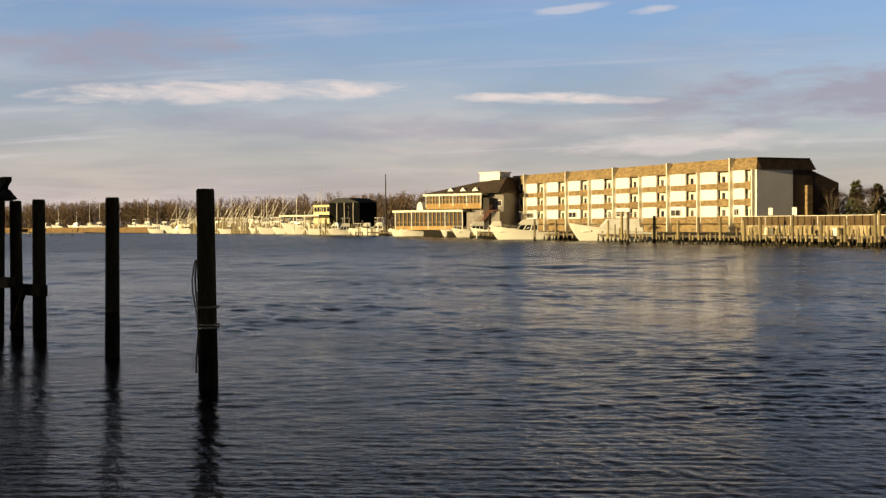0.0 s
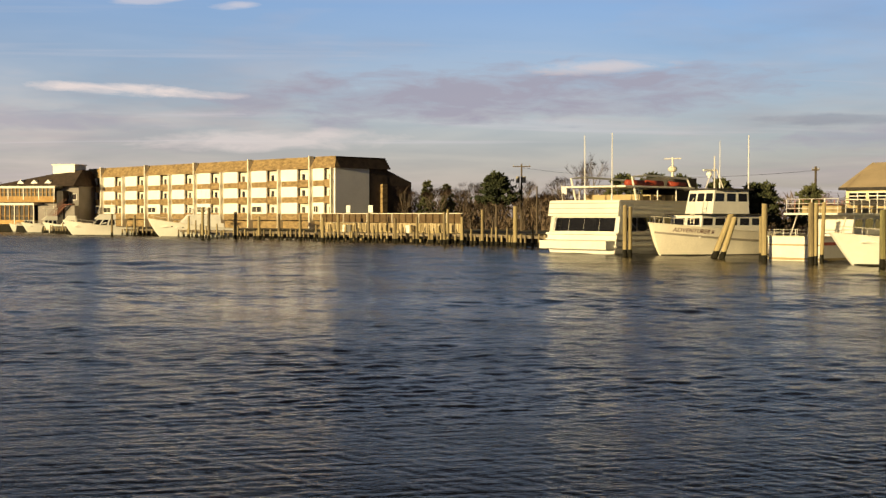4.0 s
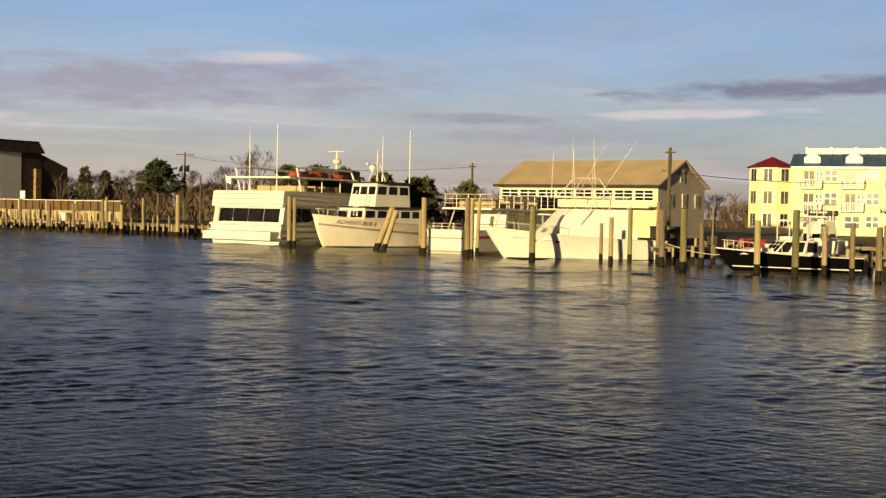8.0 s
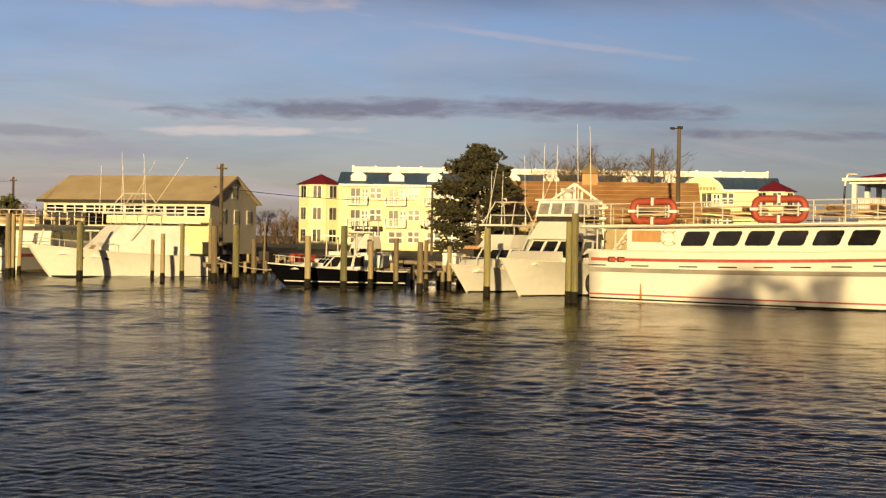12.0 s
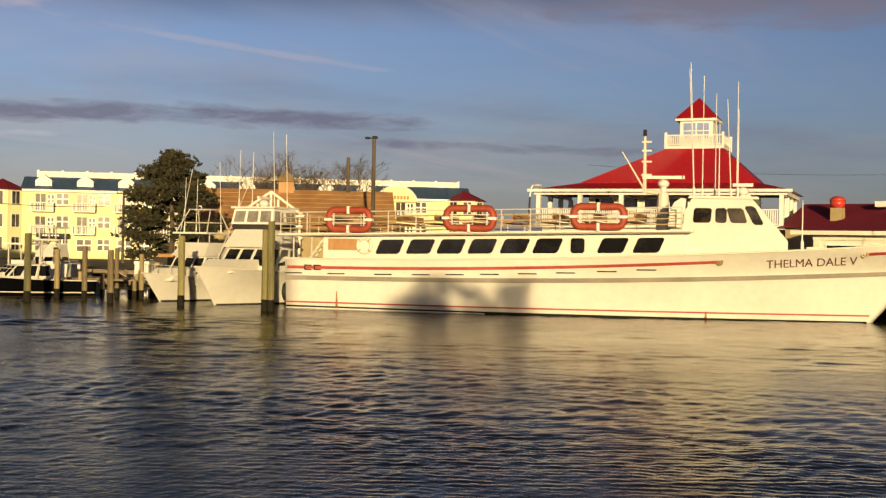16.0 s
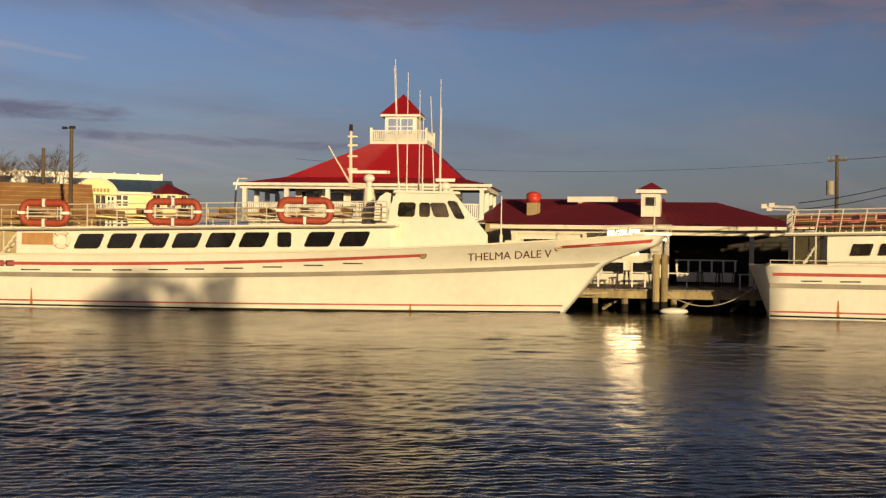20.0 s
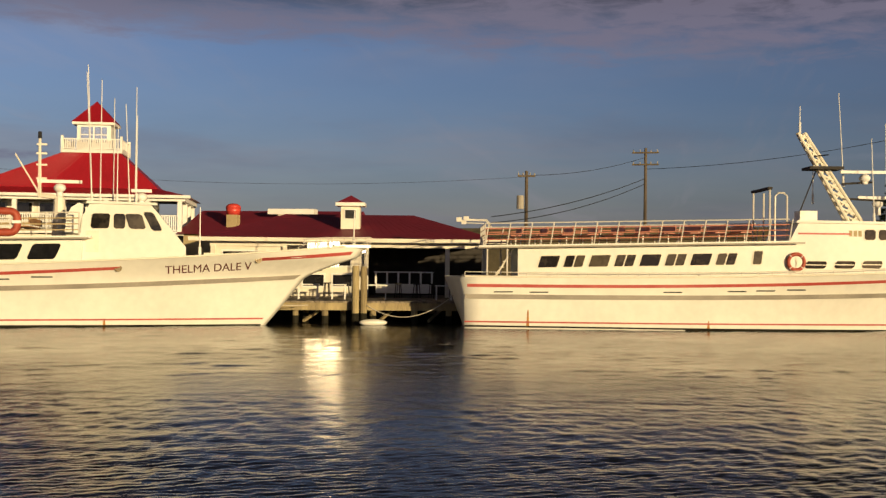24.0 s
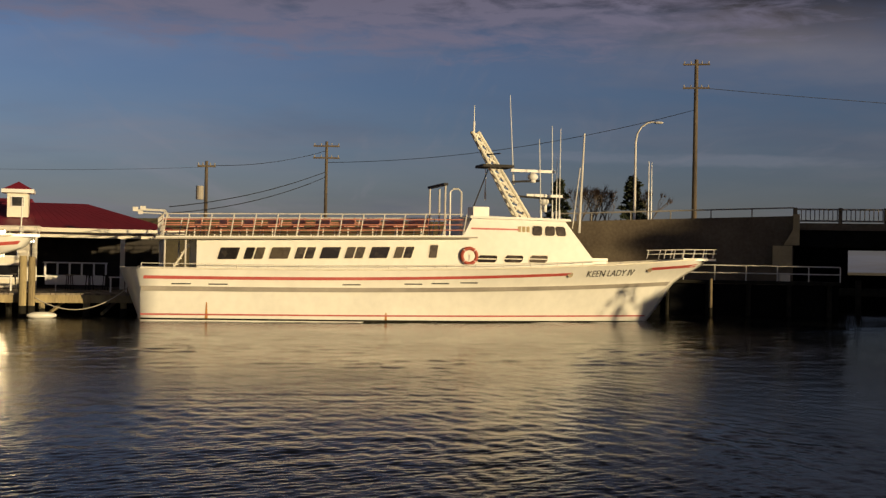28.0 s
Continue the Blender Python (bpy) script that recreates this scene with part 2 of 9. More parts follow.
def water_material(name="canal_water", rough=(0.17, 0.09), open_rough=0.25, grain=((6.0, 0.014, 70), (15.0, 0.010, 48))):
    """Dark water whose wind ripples come and go in gusts."""
    ma = bpy.data.materials.new(name)
    ma.use_nodes = True
    nt = ma.node_tree
    N, Lk = nt.nodes.new, nt.links.new
    b = nt.nodes["Principled BSDF"]
    b.inputs["Base Color"].default_value = (0.006, 0.007, 0.008, 1)
    b.inputs["IOR"].default_value = 1.15
    tc = N("ShaderNodeTexCoord")

    def ranged(src, a, b_, lo, hi):
        n = N("ShaderNodeMapRange")
        for i, v in enumerate((a, b_, lo, hi)):
            n.inputs[i + 1].default_value = v
        Lk(src, n.inputs[0])
        return n.outputs[0]

    def gusts(scale, stretch, detail=4):
        mp, n = N("ShaderNodeMapping"), N("ShaderNodeTexNoise")
        mp.inputs["Rotation"].default_value = (0, 0, radians(35))
        mp.inputs["Scale"].default_value = stretch
        Lk(tc.outputs["Object"], mp.inputs[0])
        n.inputs["Scale"].default_value, n.inputs["Detail"].default_value, n.inputs["Roughness"].default_value = scale, detail, 0.6
        Lk(mp.outputs[0], n.inputs["Vector"])
        return n.outputs["Fac"]

    wide, paws = gusts(0.045, (1, 1, 1), 3), gusts(0.16, (0.55, 1.5, 1.0))
    both = N("ShaderNodeMath")
    both.operation = 'MULTIPLY_ADD'
    both.inputs[1].default_value = 0.5
    half = N("ShaderNodeMath")
    half.operation = 'MULTIPLY'
    half.inputs[1].default_value = 0.5
    Lk(paws, half.inputs[0]), Lk(wide, both.inputs[0]), Lk(half.outputs[0], both.inputs[2])
    gust = ranged(both.outputs[0], 0.36, 0.64, 0.35, 1.0)
    rr = ranged(both.outputs[0], 0.36, 0.64, rough[1], rough[0])
    # the open reach is more ruffled than the sheltered berths
    sep, mixr = N("ShaderNodeSeparateXYZ"), N("ShaderNodeMix")
    Lk(tc.outputs["Object"], sep.inputs[0])
    Lk(ranged(sep.outputs[1], 40.0, 130.0, 0.0, 1.0), mixr.inputs[0])
    lee, force = N("ShaderNodeMath"), N("ShaderNodeMath")
    lee.operation, force.operation = 'MULTIPLY_ADD', 'MULTIPLY'
    lee.inputs[1].default_value = -0.5
    Lk(sep.outputs[0], lee.inputs[0]), Lk(sep.outputs[1], lee.inputs[2])
    Lk(gust, force.inputs[0]), Lk(ranged(lee.outputs[0], 2.0, 18.0, 0.55, 1.0), force.inputs[1])
    gust = force.outputs[0]
    Lk(rr, mixr.inputs[2])
    mixr.inputs[3].default_value = open_rough
    Lk(mixr.outputs[0], b.inputs["Roughness"])
    prev = None
    for scale, dist, turn in grain:
        mp = N("ShaderNodeMapping")
        mp.inputs["Rotation"].default_value = (0, 0, radians(turn))
        mp.inputs["Scale"].default_value = (0.5, 1.3, 1.0)
        Lk(tc.outputs["Object"], mp.inputs[0])
        n = N("ShaderNodeTexNoise")
        n.inputs["Scale"].default_value, n.inputs["Detail"].default_value, n.inputs["Roughness"].default_value = scale, 2, 0.5
        n.inputs["Distortion"].default_value = 0.7
        Lk(mp.outputs[0], n.inputs["Vector"])
        bp = N("ShaderNodeBump")
        bp.inputs["Distance"].default_value = dist
        Lk(gust, bp.inputs["Strength"])
        Lk(n.outputs["Fac"], bp.inputs["Height"])
        if prev:
            Lk(prev, bp.inputs["Normal"])
        prev = bp.outputs[0]
    Lk(prev, b.inputs["Normal"])
    return ma


M = dict(
    water=water_material(),
    water_far=water_material("open_canal_water", (0.26, 0.26), 0.26, ((0.7, 0.14, -20), (2.0, 0.10, 40), (5.0, 0.05, 0))),
    land=mat("dry_grass_and_dirt", (0.07, 0.06, 0.035), 0.95, col2=(0.16, 0.13, 0.07), scale=0.15, fine=3, bump=0.4),
    reed=mat("dry_reeds", (0.20, 0.12, 0.05), 0.9, col2=(0.34, 0.23, 0.10), scale=0.6, fine=8),
    lot=mat("gravel_lot", (0.16, 0.14, 0.11), 0.95, scale=0.3, fine=14, bump=0.4),
    pile=mat("weathered_piling", (0.14, 0.108, 0.06), 0.85, col2=(0.41, 0.33, 0.16), scale=2.2, fine=30, bump=0.5, vary=0.25, stretch=(1, 1, 0.12)),
    pile_green=mat("treated_piling", (0.10, 0.095, 0.042), 0.85, col2=(0.30, 0.265, 0.10), scale=2.2, fine=30, bump=0.5, vary=0.2, stretch=(1, 1, 0.12)),
    # tide stain; also darkens the landing and bridge piers for shade
    wet=mat("tidal_algae_and_shade", (0.010, 0.010, 0.008), 0.75, col2=(0.032, 0.028, 0.018), scale=3, fine=30, bump=0.6, spec=0.1),
    plank=mat("grey_dock_plank", (0.13, 0.105, 0.075), 0.85, col2=(0.28, 0.23, 0.16), scale=2, fine=24, bump=0.4, vary=0.3, stretch=(1, 0.2, 1)),
    gel=mat("white_gelcoat", (0.74, 0.72, 0.64), 0.28, var=0.08, scale=0.35, fine=3, bump=0.05),
    cream=mat("cream_paint", (0.74, 0.69, 0.56), 0.5, var=0.10, scale=0.6, fine=8, bump=0.08),
    white=mat("white_paint", (0.78, 0.76, 0.70), 0.5, var=0.10, scale=0.8, fine=12, bump=0.1),
    grey=mat("grey_rub_strake", (0.30, 0.27, 0.22), 0.6, var=0.2, scale=0.8, fine=12),
    red=mat("faded_red_stripe", (0.36, 0.045, 0.035), 0.45, col2=(0.46, 0.10, 0.075), scale=0.5, fine=6),
    black=mat("black_gelcoat", (0.004, 0.004, 0.005), 0.18, spec=0.25, var=0.2, scale=0.6, fine=5, bump=0.04),
    glass=mat("dark_window_glass", (0.012, 0.012, 0.014), 0.06, var=0.4, scale=1.2, fine=6, bump=0.03),
    steel=mat("painted_pipe", (0.66, 0.62, 0.54), 0.4, 0.1, var=0.12, scale=3, fine=30),
    rustpipe=mat("red_primer_pipe", (0.50, 0.20, 0.13), 0.55, var=0.2, scale=3, fine=20),
    rust=mat("rust_streak", (0.28, 0.10, 0.02), 0.85, col2=(0.50, 0.26, 0.06), scale=5, fine=30),
    orange=mat("orange_life_float", (0.28, 0.035, 0.014), 0.6, col2=(0.40, 0.08, 0.035), scale=3, fine=20, bump=0.2),
    canvas=mat("white_canvas", (0.80, 0.78, 0.72), 0.8, var=0.1, scale=1.5, fine=14, bump=0.3),
    blackrub=mat("black_rubber", (0.015, 0.015, 0.015), 0.7, var=0.3),
    # plain dark colour; on back wall, ceiling and gaps it paints shade
    dark=mat("dark_board_and_interior_shade", (0.03, 0.025, 0.02), 0.8, var=0.4),
    shingle=mat("brown_cedar_shingle", (0.13, 0.085, 0.035), 0.85, col2=(0.38, 0.27, 0.12), scale=1.2, fine=6, bump=0.6, stretch=(1, 1, 2.2)),
    # darker shingle; also paints the shaded end of the hotel
    shingle_dk=mat("dark_and_shaded_cedar_shingle", (0.035, 0.025, 0.018), 0.9, col2=(0.09, 0.06, 0.04), scale=1.2, fine=6, bump=0.6),
    stucco=mat("white_stucco", (0.82, 0.81, 0.79), 0.85, var=0.08, scale=0.3, fine=6, bump=0.2),
    cedar=mat("orange_cedar_board", (0.34, 0.17, 0.06), 0.7, col2=(0.50, 0.28, 0.11), scale=0.8, fine=10, bump=0.3, stretch=(1, 1, 0.3)),
    tanroof=mat("tan_asphalt_roof", (0.46, 0.36, 0.22), 0.9, var=0.14, scale=0.5, fine=9, bump=0.3),
    yellow=mat("pale_yellow_siding", (0.74, 0.66, 0.36), 0.65, var=0.08, scale=0.3, fine=6, bump=0.15),
    innyel=mat("lemon_stucco", (0.80, 0.75, 0.40), 0.75, var=0.08, scale=0.2, fine=5, bump=0.15),
    blueroof=mat("blue_metal_roof", (0.045, 0.085, 0.17), 0.5, var=0.15, scale=0.4, fine=6),
    redroof=mat("bright_red_metal_roof", (0.28, 0.008, 0.014), 0.4, var=0.12, scale=0.5, fine=6, bump=0.06),
    maroon=mat("maroon_metal_roof", (0.18, 0.013, 0.028), 0.55, var=0.15, scale=0.5, fine=6, bump=0.06),
    concrete=mat("stained_concrete", (0.075, 0.055, 0.035), 0.9, col2=(0.17, 0.135, 0.085), scale=0.35, fine=5, bump=0.4),
    bark=mat("tree_bark", (0.06, 0.045, 0.03), 0.95, col2=(0.15, 0.115, 0.08), scale=3, fine=20, bump=0.7, stretch=(1, 1, 0.3)),
    twig=mat("bare_winter_twigs", (0.11, 0.07, 0.045), 0.95, col2=(0.20, 0.135, 0.085), scale=0.4, fine=3, vary=0.3),
    pine=mat("pine_needles", (0.016, 0.017, 0.008), 0.85, col2=(0.052, 0.047, 0.018), scale=0.6, fine=5, vary=0.2),
    conifer=mat("dark_conifer", (0.012, 0.02, 0.010), 0.9, col2=(0.04, 0.05, 0.02), scale=0.8, fine=5),
    wire=mat("black_cable", (0.012, 0.012, 0.012), 0.6, var=0.2),
    rope=mat("pale_mooring_rope", (0.50, 0.45, 0.36), 0.9, var=0.2, scale=20, fine=80),
    # near-mirror metal finish, added to bounce sun glare
    curtain=mat("mirror_vinyl_curtain", (0.85, 0.82, 0.74), 0.12, 0.95, var=0.10, scale=0.9, fine=3.0, bump=0.05, dist=0.02, spec=0.9),
    vinyl=mat("smoky_vinyl_pane", (0.26, 0.24, 0.21), 0.15, var=0.3, scale=1.5, fine=6, bump=0.1),
    cabinglass=mat("see_through_cabin_glass", (0.014, 0.012, 0.010), 0.07, col2=(0.085, 0.07, 0.05), scale=1.2, fine=6, bump=0.03, vary=0.4),
    # greyer siding that carries the shade of the shed's end
    paleside=mat("shaded_side_lap_siding", (0.50, 0.46, 0.40), 0.8, var=0.12, scale=0.5, fine=6),
    greyside=mat("grey_lap_siding", (0.26, 0.235, 0.21), 0.8, var=0.12, scale=0.5, fine=6),
    innglass=mat("curtained_window_glass", (0.025, 0.024, 0.02), 0.12, col2=(0.11, 0.10, 0.075), scale=1.3, fine=5, bump=0.03, vary=0.5),
    shrub=mat("olive_shrub_needles", (0.035, 0.045, 0.016), 0.9, col2=(0.11, 0.115, 0.045), scale=0.5, fine=4, vary=0.3),
    polewood=mat("grey_brown_pole_wood", (0.055, 0.042, 0.028), 0.9, col2=(0.15, 0.115, 0.075), scale=2.0, fine=24, bump=0.4, stretch=(1, 1, 0.12)),
    fence=mat("brown_lattice", (0.075, 0.045, 0.02), 0.9, col2=(0.15, 0.10, 0.045), scale=2.0, fine=12, bump=0.5),
    brick=mat("tan_block_wall", (0.32, 0.245, 0.12), 0.85, col2=(0.46, 0.37, 0.19), scale=0.7, fine=8),
    # black board colour; also stands in for shade around the bridge
    pitch=mat("black_board_and_shade", (0.006, 0.006, 0.006), 0.95, var=0.5, scale=0.5, fine=5, spec=0.05),
    stair=mat("red_brown_stair_wood", (0.10, 0.03, 0.015), 0.8, col2=(0.18, 0.07, 0.035), scale=1.5, fine=10),
    letter=mat("faded_red_brown_letters", (0.11, 0.025, 0.018), 0.6, var=0.2, scale=2, fine=14),
    # old slip timber, with the shade it stands in put into the colour
    oldpile=mat("shade_darkened_old_piling", (0.022, 0.02, 0.013), 0.9, col2=(0.075, 0.066, 0.034), scale=2.2, fine=30, bump=0.5, vary=0.2, stretch=(1, 1, 0.12), spec=0.15),
    slate=mat("dark_slate_roof", (0.03, 0.034, 0.034), 0.85, var=0.25, scale=0.6, fine=6, bump=0.3),
    brush=mat("russet_brush", (0.085, 0.058, 0.038), 0.95, col2=(0.16, 0.115, 0.075), scale=0.05, fine=1.5),
    wallboard=mat("sunlit_wall_board", (0.26, 0.20, 0.10), 0.85, col2=(0.50, 0.41, 0.24), scale=1.5, fine=12, vary=0.5, bump=0.3),
    gallery=mat("golden_cedar_gallery", (0.30, 0.17, 0.04), 0.7, col2=(0.50, 0.31, 0.09), scale=0.9, fine=8, vary=0.2),
    redbox=mat("red_plastic", (0.5, 0.05, 0.03), 0.4, var=0.2),
)

# ---- building blocks ----
def thing(name, label, category, group="", kind="", x=0, y=0, z=0, rz=0):
    """An Empty at a thing's base; its parts are built in its own axes."""
    ob = new(name)
    ob.empty_display_size = 0.3
    ob.matrix_world = pose(x, y, z, 0, 0, rz)
    return tagged(ob, label, category, group, kind)


def part(name, bm, material, parent=None, label="", smooth=False):
    me = bpy.data.meshes.new(name)
    bmesh.ops.recalc_face_normals(bm, faces=bm.faces)
    bm.to_mesh(me)
    bm.free()
    for ma in (material if isinstance(material, (list, tuple)) else [material]):
        me.materials.append(M[ma] if isinstance(ma, str) else ma)
    if smooth:
        for p in me.polygons:
            p.use_smooth = True
    ob = new(name, me)
    if parent is not None:
        ob.parent = parent
    if label:
        ob["label"] = label
    return ob


def share(name, ob, parent, m):
    """Another piece on the mesh of ob."""
    o = new(name, ob.data)
    o.parent = parent
    o.matrix_basis = m
    return o


def box(bm, x0, x1, y0, y1, z0, z1, m=None, taper=0.0):
    vs = []
    for z in (z0, z1):
        k = taper if z == z1 else 0
        for x, y in ((x0 + k, y0 + k), (x1 - k, y0 + k), (x1 - k, y1 - k), (x0 + k, y1 - k)):
            v = Vector((x, y, z))
            vs.append(bm.verts.new(m @ v if m else v))
    for f in ((3, 2, 1, 0), (4, 5, 6, 7), (0, 1, 5, 4), (1, 2, 6, 5), (2, 3, 7, 6), (3, 0, 4, 7)):
        bm.faces.new([vs[i] for i in f])
    return vs


def prism(bm, poly, y0, y1, axis="y"):
    """A flat outline (a, b) pushed from y0 to y1 along an axis; (a, b) are x,z for axis y, y,z for axis x, x,y for axis z."""
    def p(a, b, d):
        return {"y": (a, d, b), "x": (d, a, b), "z": (a, b, d)}[axis]
    lo = [bm.verts.new(p(a, b, y0)) for a, b in poly]
    hi = [bm.verts.new(p(a, b, y1)) for a, b in poly]
    n = len(poly)
    bm.faces.new(lo), bm.faces.new(hi[::-1])
    for i in range(n):
        bm.faces.new((lo[i], hi[i], hi[(i + 1) % n], lo[(i + 1) % n]))


def rod(bm, a, b, r0, r1=None, n=6, cap=True):
    a, b = Vector(a), Vector(b)
    r1 = r0 if r1 is None else r1
    d = (b - a).normalized()
    u = d.orthogonal().normalized()
    w = d.cross(u)
    rings = []
    for c, r in ((a, r0), (b, r1)):
        rings.append([bm.verts.new(c + (u * math.cos(2 * math.pi * i / n) + w * math.sin(2 * math.pi * i / n)) * r) for i in range(n)])
    for i in range(n):
        j = (i + 1) % n
        bm.faces.new((rings[0][i], rings[0][j], rings[1][j], rings[1][i]))
    if cap:
        bm.faces.new(rings[0][::-1]), bm.faces.new(rings[1])


def tube(bm, pts, r, n=5):
    bent(bm, pts, [r] * len(pts), n)


def bent(bm, pts, radii, n=8):
    """A closed tube through pts with a radius at each."""
    pts = [Vector(p) for p in pts]
    rings = []
    for i, p in enumerate(pts):
        d = (pts[min(i + 1, len(pts) - 1)] - pts[max(i - 1, 0)]).normalized()
        u = d.cross(Vector((0.3, 0.9, 0.2))).normalized()
        w = d.cross(u)
        rings.append([bm.verts.new(p + (u * math.cos(2 * math.pi * k / n) + w * math.sin(2 * math.pi * k / n)) * radii[i]) for k in range(n)])
    for a, b in zip(rings, rings[1:]):
        for k in range(n):
            bm.faces.new((a[k], a[(k + 1) % n], b[(k + 1) % n], b[k]))
    bm.faces.new(rings[0][::-1]), bm.faces.new(rings[-1])


def ball(bm, c, r, sx=1, sy=1, sz=1, u=10, v=6):
    bmesh.ops.create_uvsphere(bm, u_segments=u, v_segments=v, radius=r, matrix=Matrix.Translation(c) @ Matrix.Diagonal((sx, sy, sz, 1)))


def ring(bm, c, R, r, axis="y", n=20, k=8, sx=1.0):
    """A torus round an axis."""
    vs = []
    for i in range(n):
        a = 2 * math.pi * i / n
        row = []
        for j in range(k):
            b = 2 * math.pi * j / k
            rr = R + r * math.cos(b)
            p = {"y": (rr * math.cos(a) * sx, r * math.sin(b), rr * math.sin(a)), "z": (rr * math.cos(a) * sx, rr * math.sin(a), r * math.sin(b)), "x": (r * math.sin(b), rr * math.cos(a) * sx, rr * math.sin(a))}[axis]
            row.append(bm.verts.new(Vector(c) + Vector(p)))
        vs.append(row)
    for i in range(n):
        for j in range(k):
            bm.faces.new((vs[i][j], vs[(i + 1) % n][j], vs[(i + 1) % n][(j + 1) % k], vs[i][(j + 1) % k]))


def bars(name, x0, x1, z0, z1, y, count, material, parent):
    """Writing too small to read: a row of plain bars on a face at y."""
    w = (x1 - x0) / count
    bm = bmesh.new()
    box(bm, w * 0.15, w * 0.85, y - 0.01, y, z0, z1)
    first = part(name, bm, material, parent)
    first.matrix_basis = pose(x0, 0, 0)
    for i in range(1, count):
        share(name, first, parent, pose(x0 + i * w, 0, 0))
    return first


def lettering(name, words, size, material, parent, m, label=""):
    cu = bpy.data.curves.new(name, 'FONT')
    cu.body, cu.size, cu.extrude, cu.align_x = words, size, 0.006, 'CENTER'
    tmp = bpy.data.objects.new(name, cu)
    me = bpy.data.meshes.new_from_object(tmp)
    bpy.data.objects.remove(tmp), bpy.data.curves.remove(cu)
    me.materials.clear()
    me.materials.append(M[material])
    ob = new(name, me)
    ob.parent = parent
    ob.matrix_basis = m
    if label:
        ob["label"] = label
    return ob

# ---- water, land and shore ----
SHORE = [(-1500, 640), (-600, 560), (-330, 536), (-190, 415), (-112, 318), (-76, 262), (-47, 216), (-10, 174), (6, 152), (20, 130), (37, 110), (45, 96), (52, 82),
         (57, 70), (62, 57), (66, 44), (68, 30), (70.5, 22), (73, 8), (77, -6), (79, -16), (82, -29), (110, -52), (170, -110), (400, -330), (1500, -1200)]


def sheet(name, pts, z, material, label, category):
    bm = bmesh.new()
    f = bm.faces.new([bm.verts.new((x, y, z)) for x, y in pts])
    if f.normal.z < 0:
        f.normal_flip()
    bmesh.ops.triangulate(bm, faces=bm.faces[:])
    return tagged(part(name, bm, material), label, category, kind="structure")


# wind ripples as a mesh fanned out from the camera, finer near it and coarser with distance; a flat sheet lies under
# and beyond them
def ripples(x, y, r, cell):
    """Height of the ripples: bands of wavelengths, each carried where the surface is fine enough to show it."""
    rg = np.random.RandomState(12)
    bands = ((0.17, 0.32), (0.32, 0.72), (0.75, 1.4), (1.4, 2.8), (2.8, 5.5), (5.5, 9.0))
    weight = [np.clip((lo / cell - 2.6) / 1.4, 0, 1) * (0.45 ** i) for i, (lo, hi) in enumerate(bands)]
    weight[-1] = np.maximum(weight[-1], 0.02)
    total = np.sqrt(sum(w * w for w in weight))
    z = np.zeros_like(x)
    for (lo, hi), w in zip(bands, weight):
        part_z = np.zeros_like(x)
        for i in range(11):
            lam = lo * (hi / lo) ** ((i + rg.rand()) / 11)
            a = radians(rg.normal(58, 42))
            k = 2 * math.pi / lam
            ph = k * (x * math.cos(a) + y * math.sin(a)) + rg.uniform(0, 6.28)
            part_z += math.sqrt(2.0 / 11) / k * (np.sin(ph) + 0.15 * np.sin(2 * ph + 0.6))
        z += part_z * w / total
    # cat's-paws: patches of wind between slicks
    wx, wy = x + 3.0 * np.sin(0.11 * y + 0.4), y + 3.0 * np.sin(0.13 * x + 1.1)
    gust = 0.88 + 0.46 * np.sin(0.21 * wx + 0.13 * wy + 1.0) * np.sin(0.19 * wy - 0.07 * wx) + 0.26 * np.sin(0.55 * wx - 0.40 * wy) * np.sin(0.47 * wy + 0.25 * wx + 0.8) + 0.16 * np.sin(1.3 * wy - 0.8 * wx) * np.sin(0.9 * wx + 0.5)
    lee = np.clip((y - 0.5 * x - 1.0) / 16.0, 0, 1)
    slope = 0.030 + (0.058 - 0.030) * lee
    # steeper near the camera and in one patch, to fit its view
    slope = np.maximum(slope, 0.032 + 0.019 * np.clip((25.0 - r) / 8.0, 0, 1))
    slope = slope + 0.050 * np.exp(-((x - 15.5) / 8.0) ** 2 - ((y - 11.5) / 6.5) ** 2)
    slope = slope * np.clip(1.22 - r / 170.0, 0.55, 1)
    return z * slope * np.clip(gust, 0.2, 1.7)


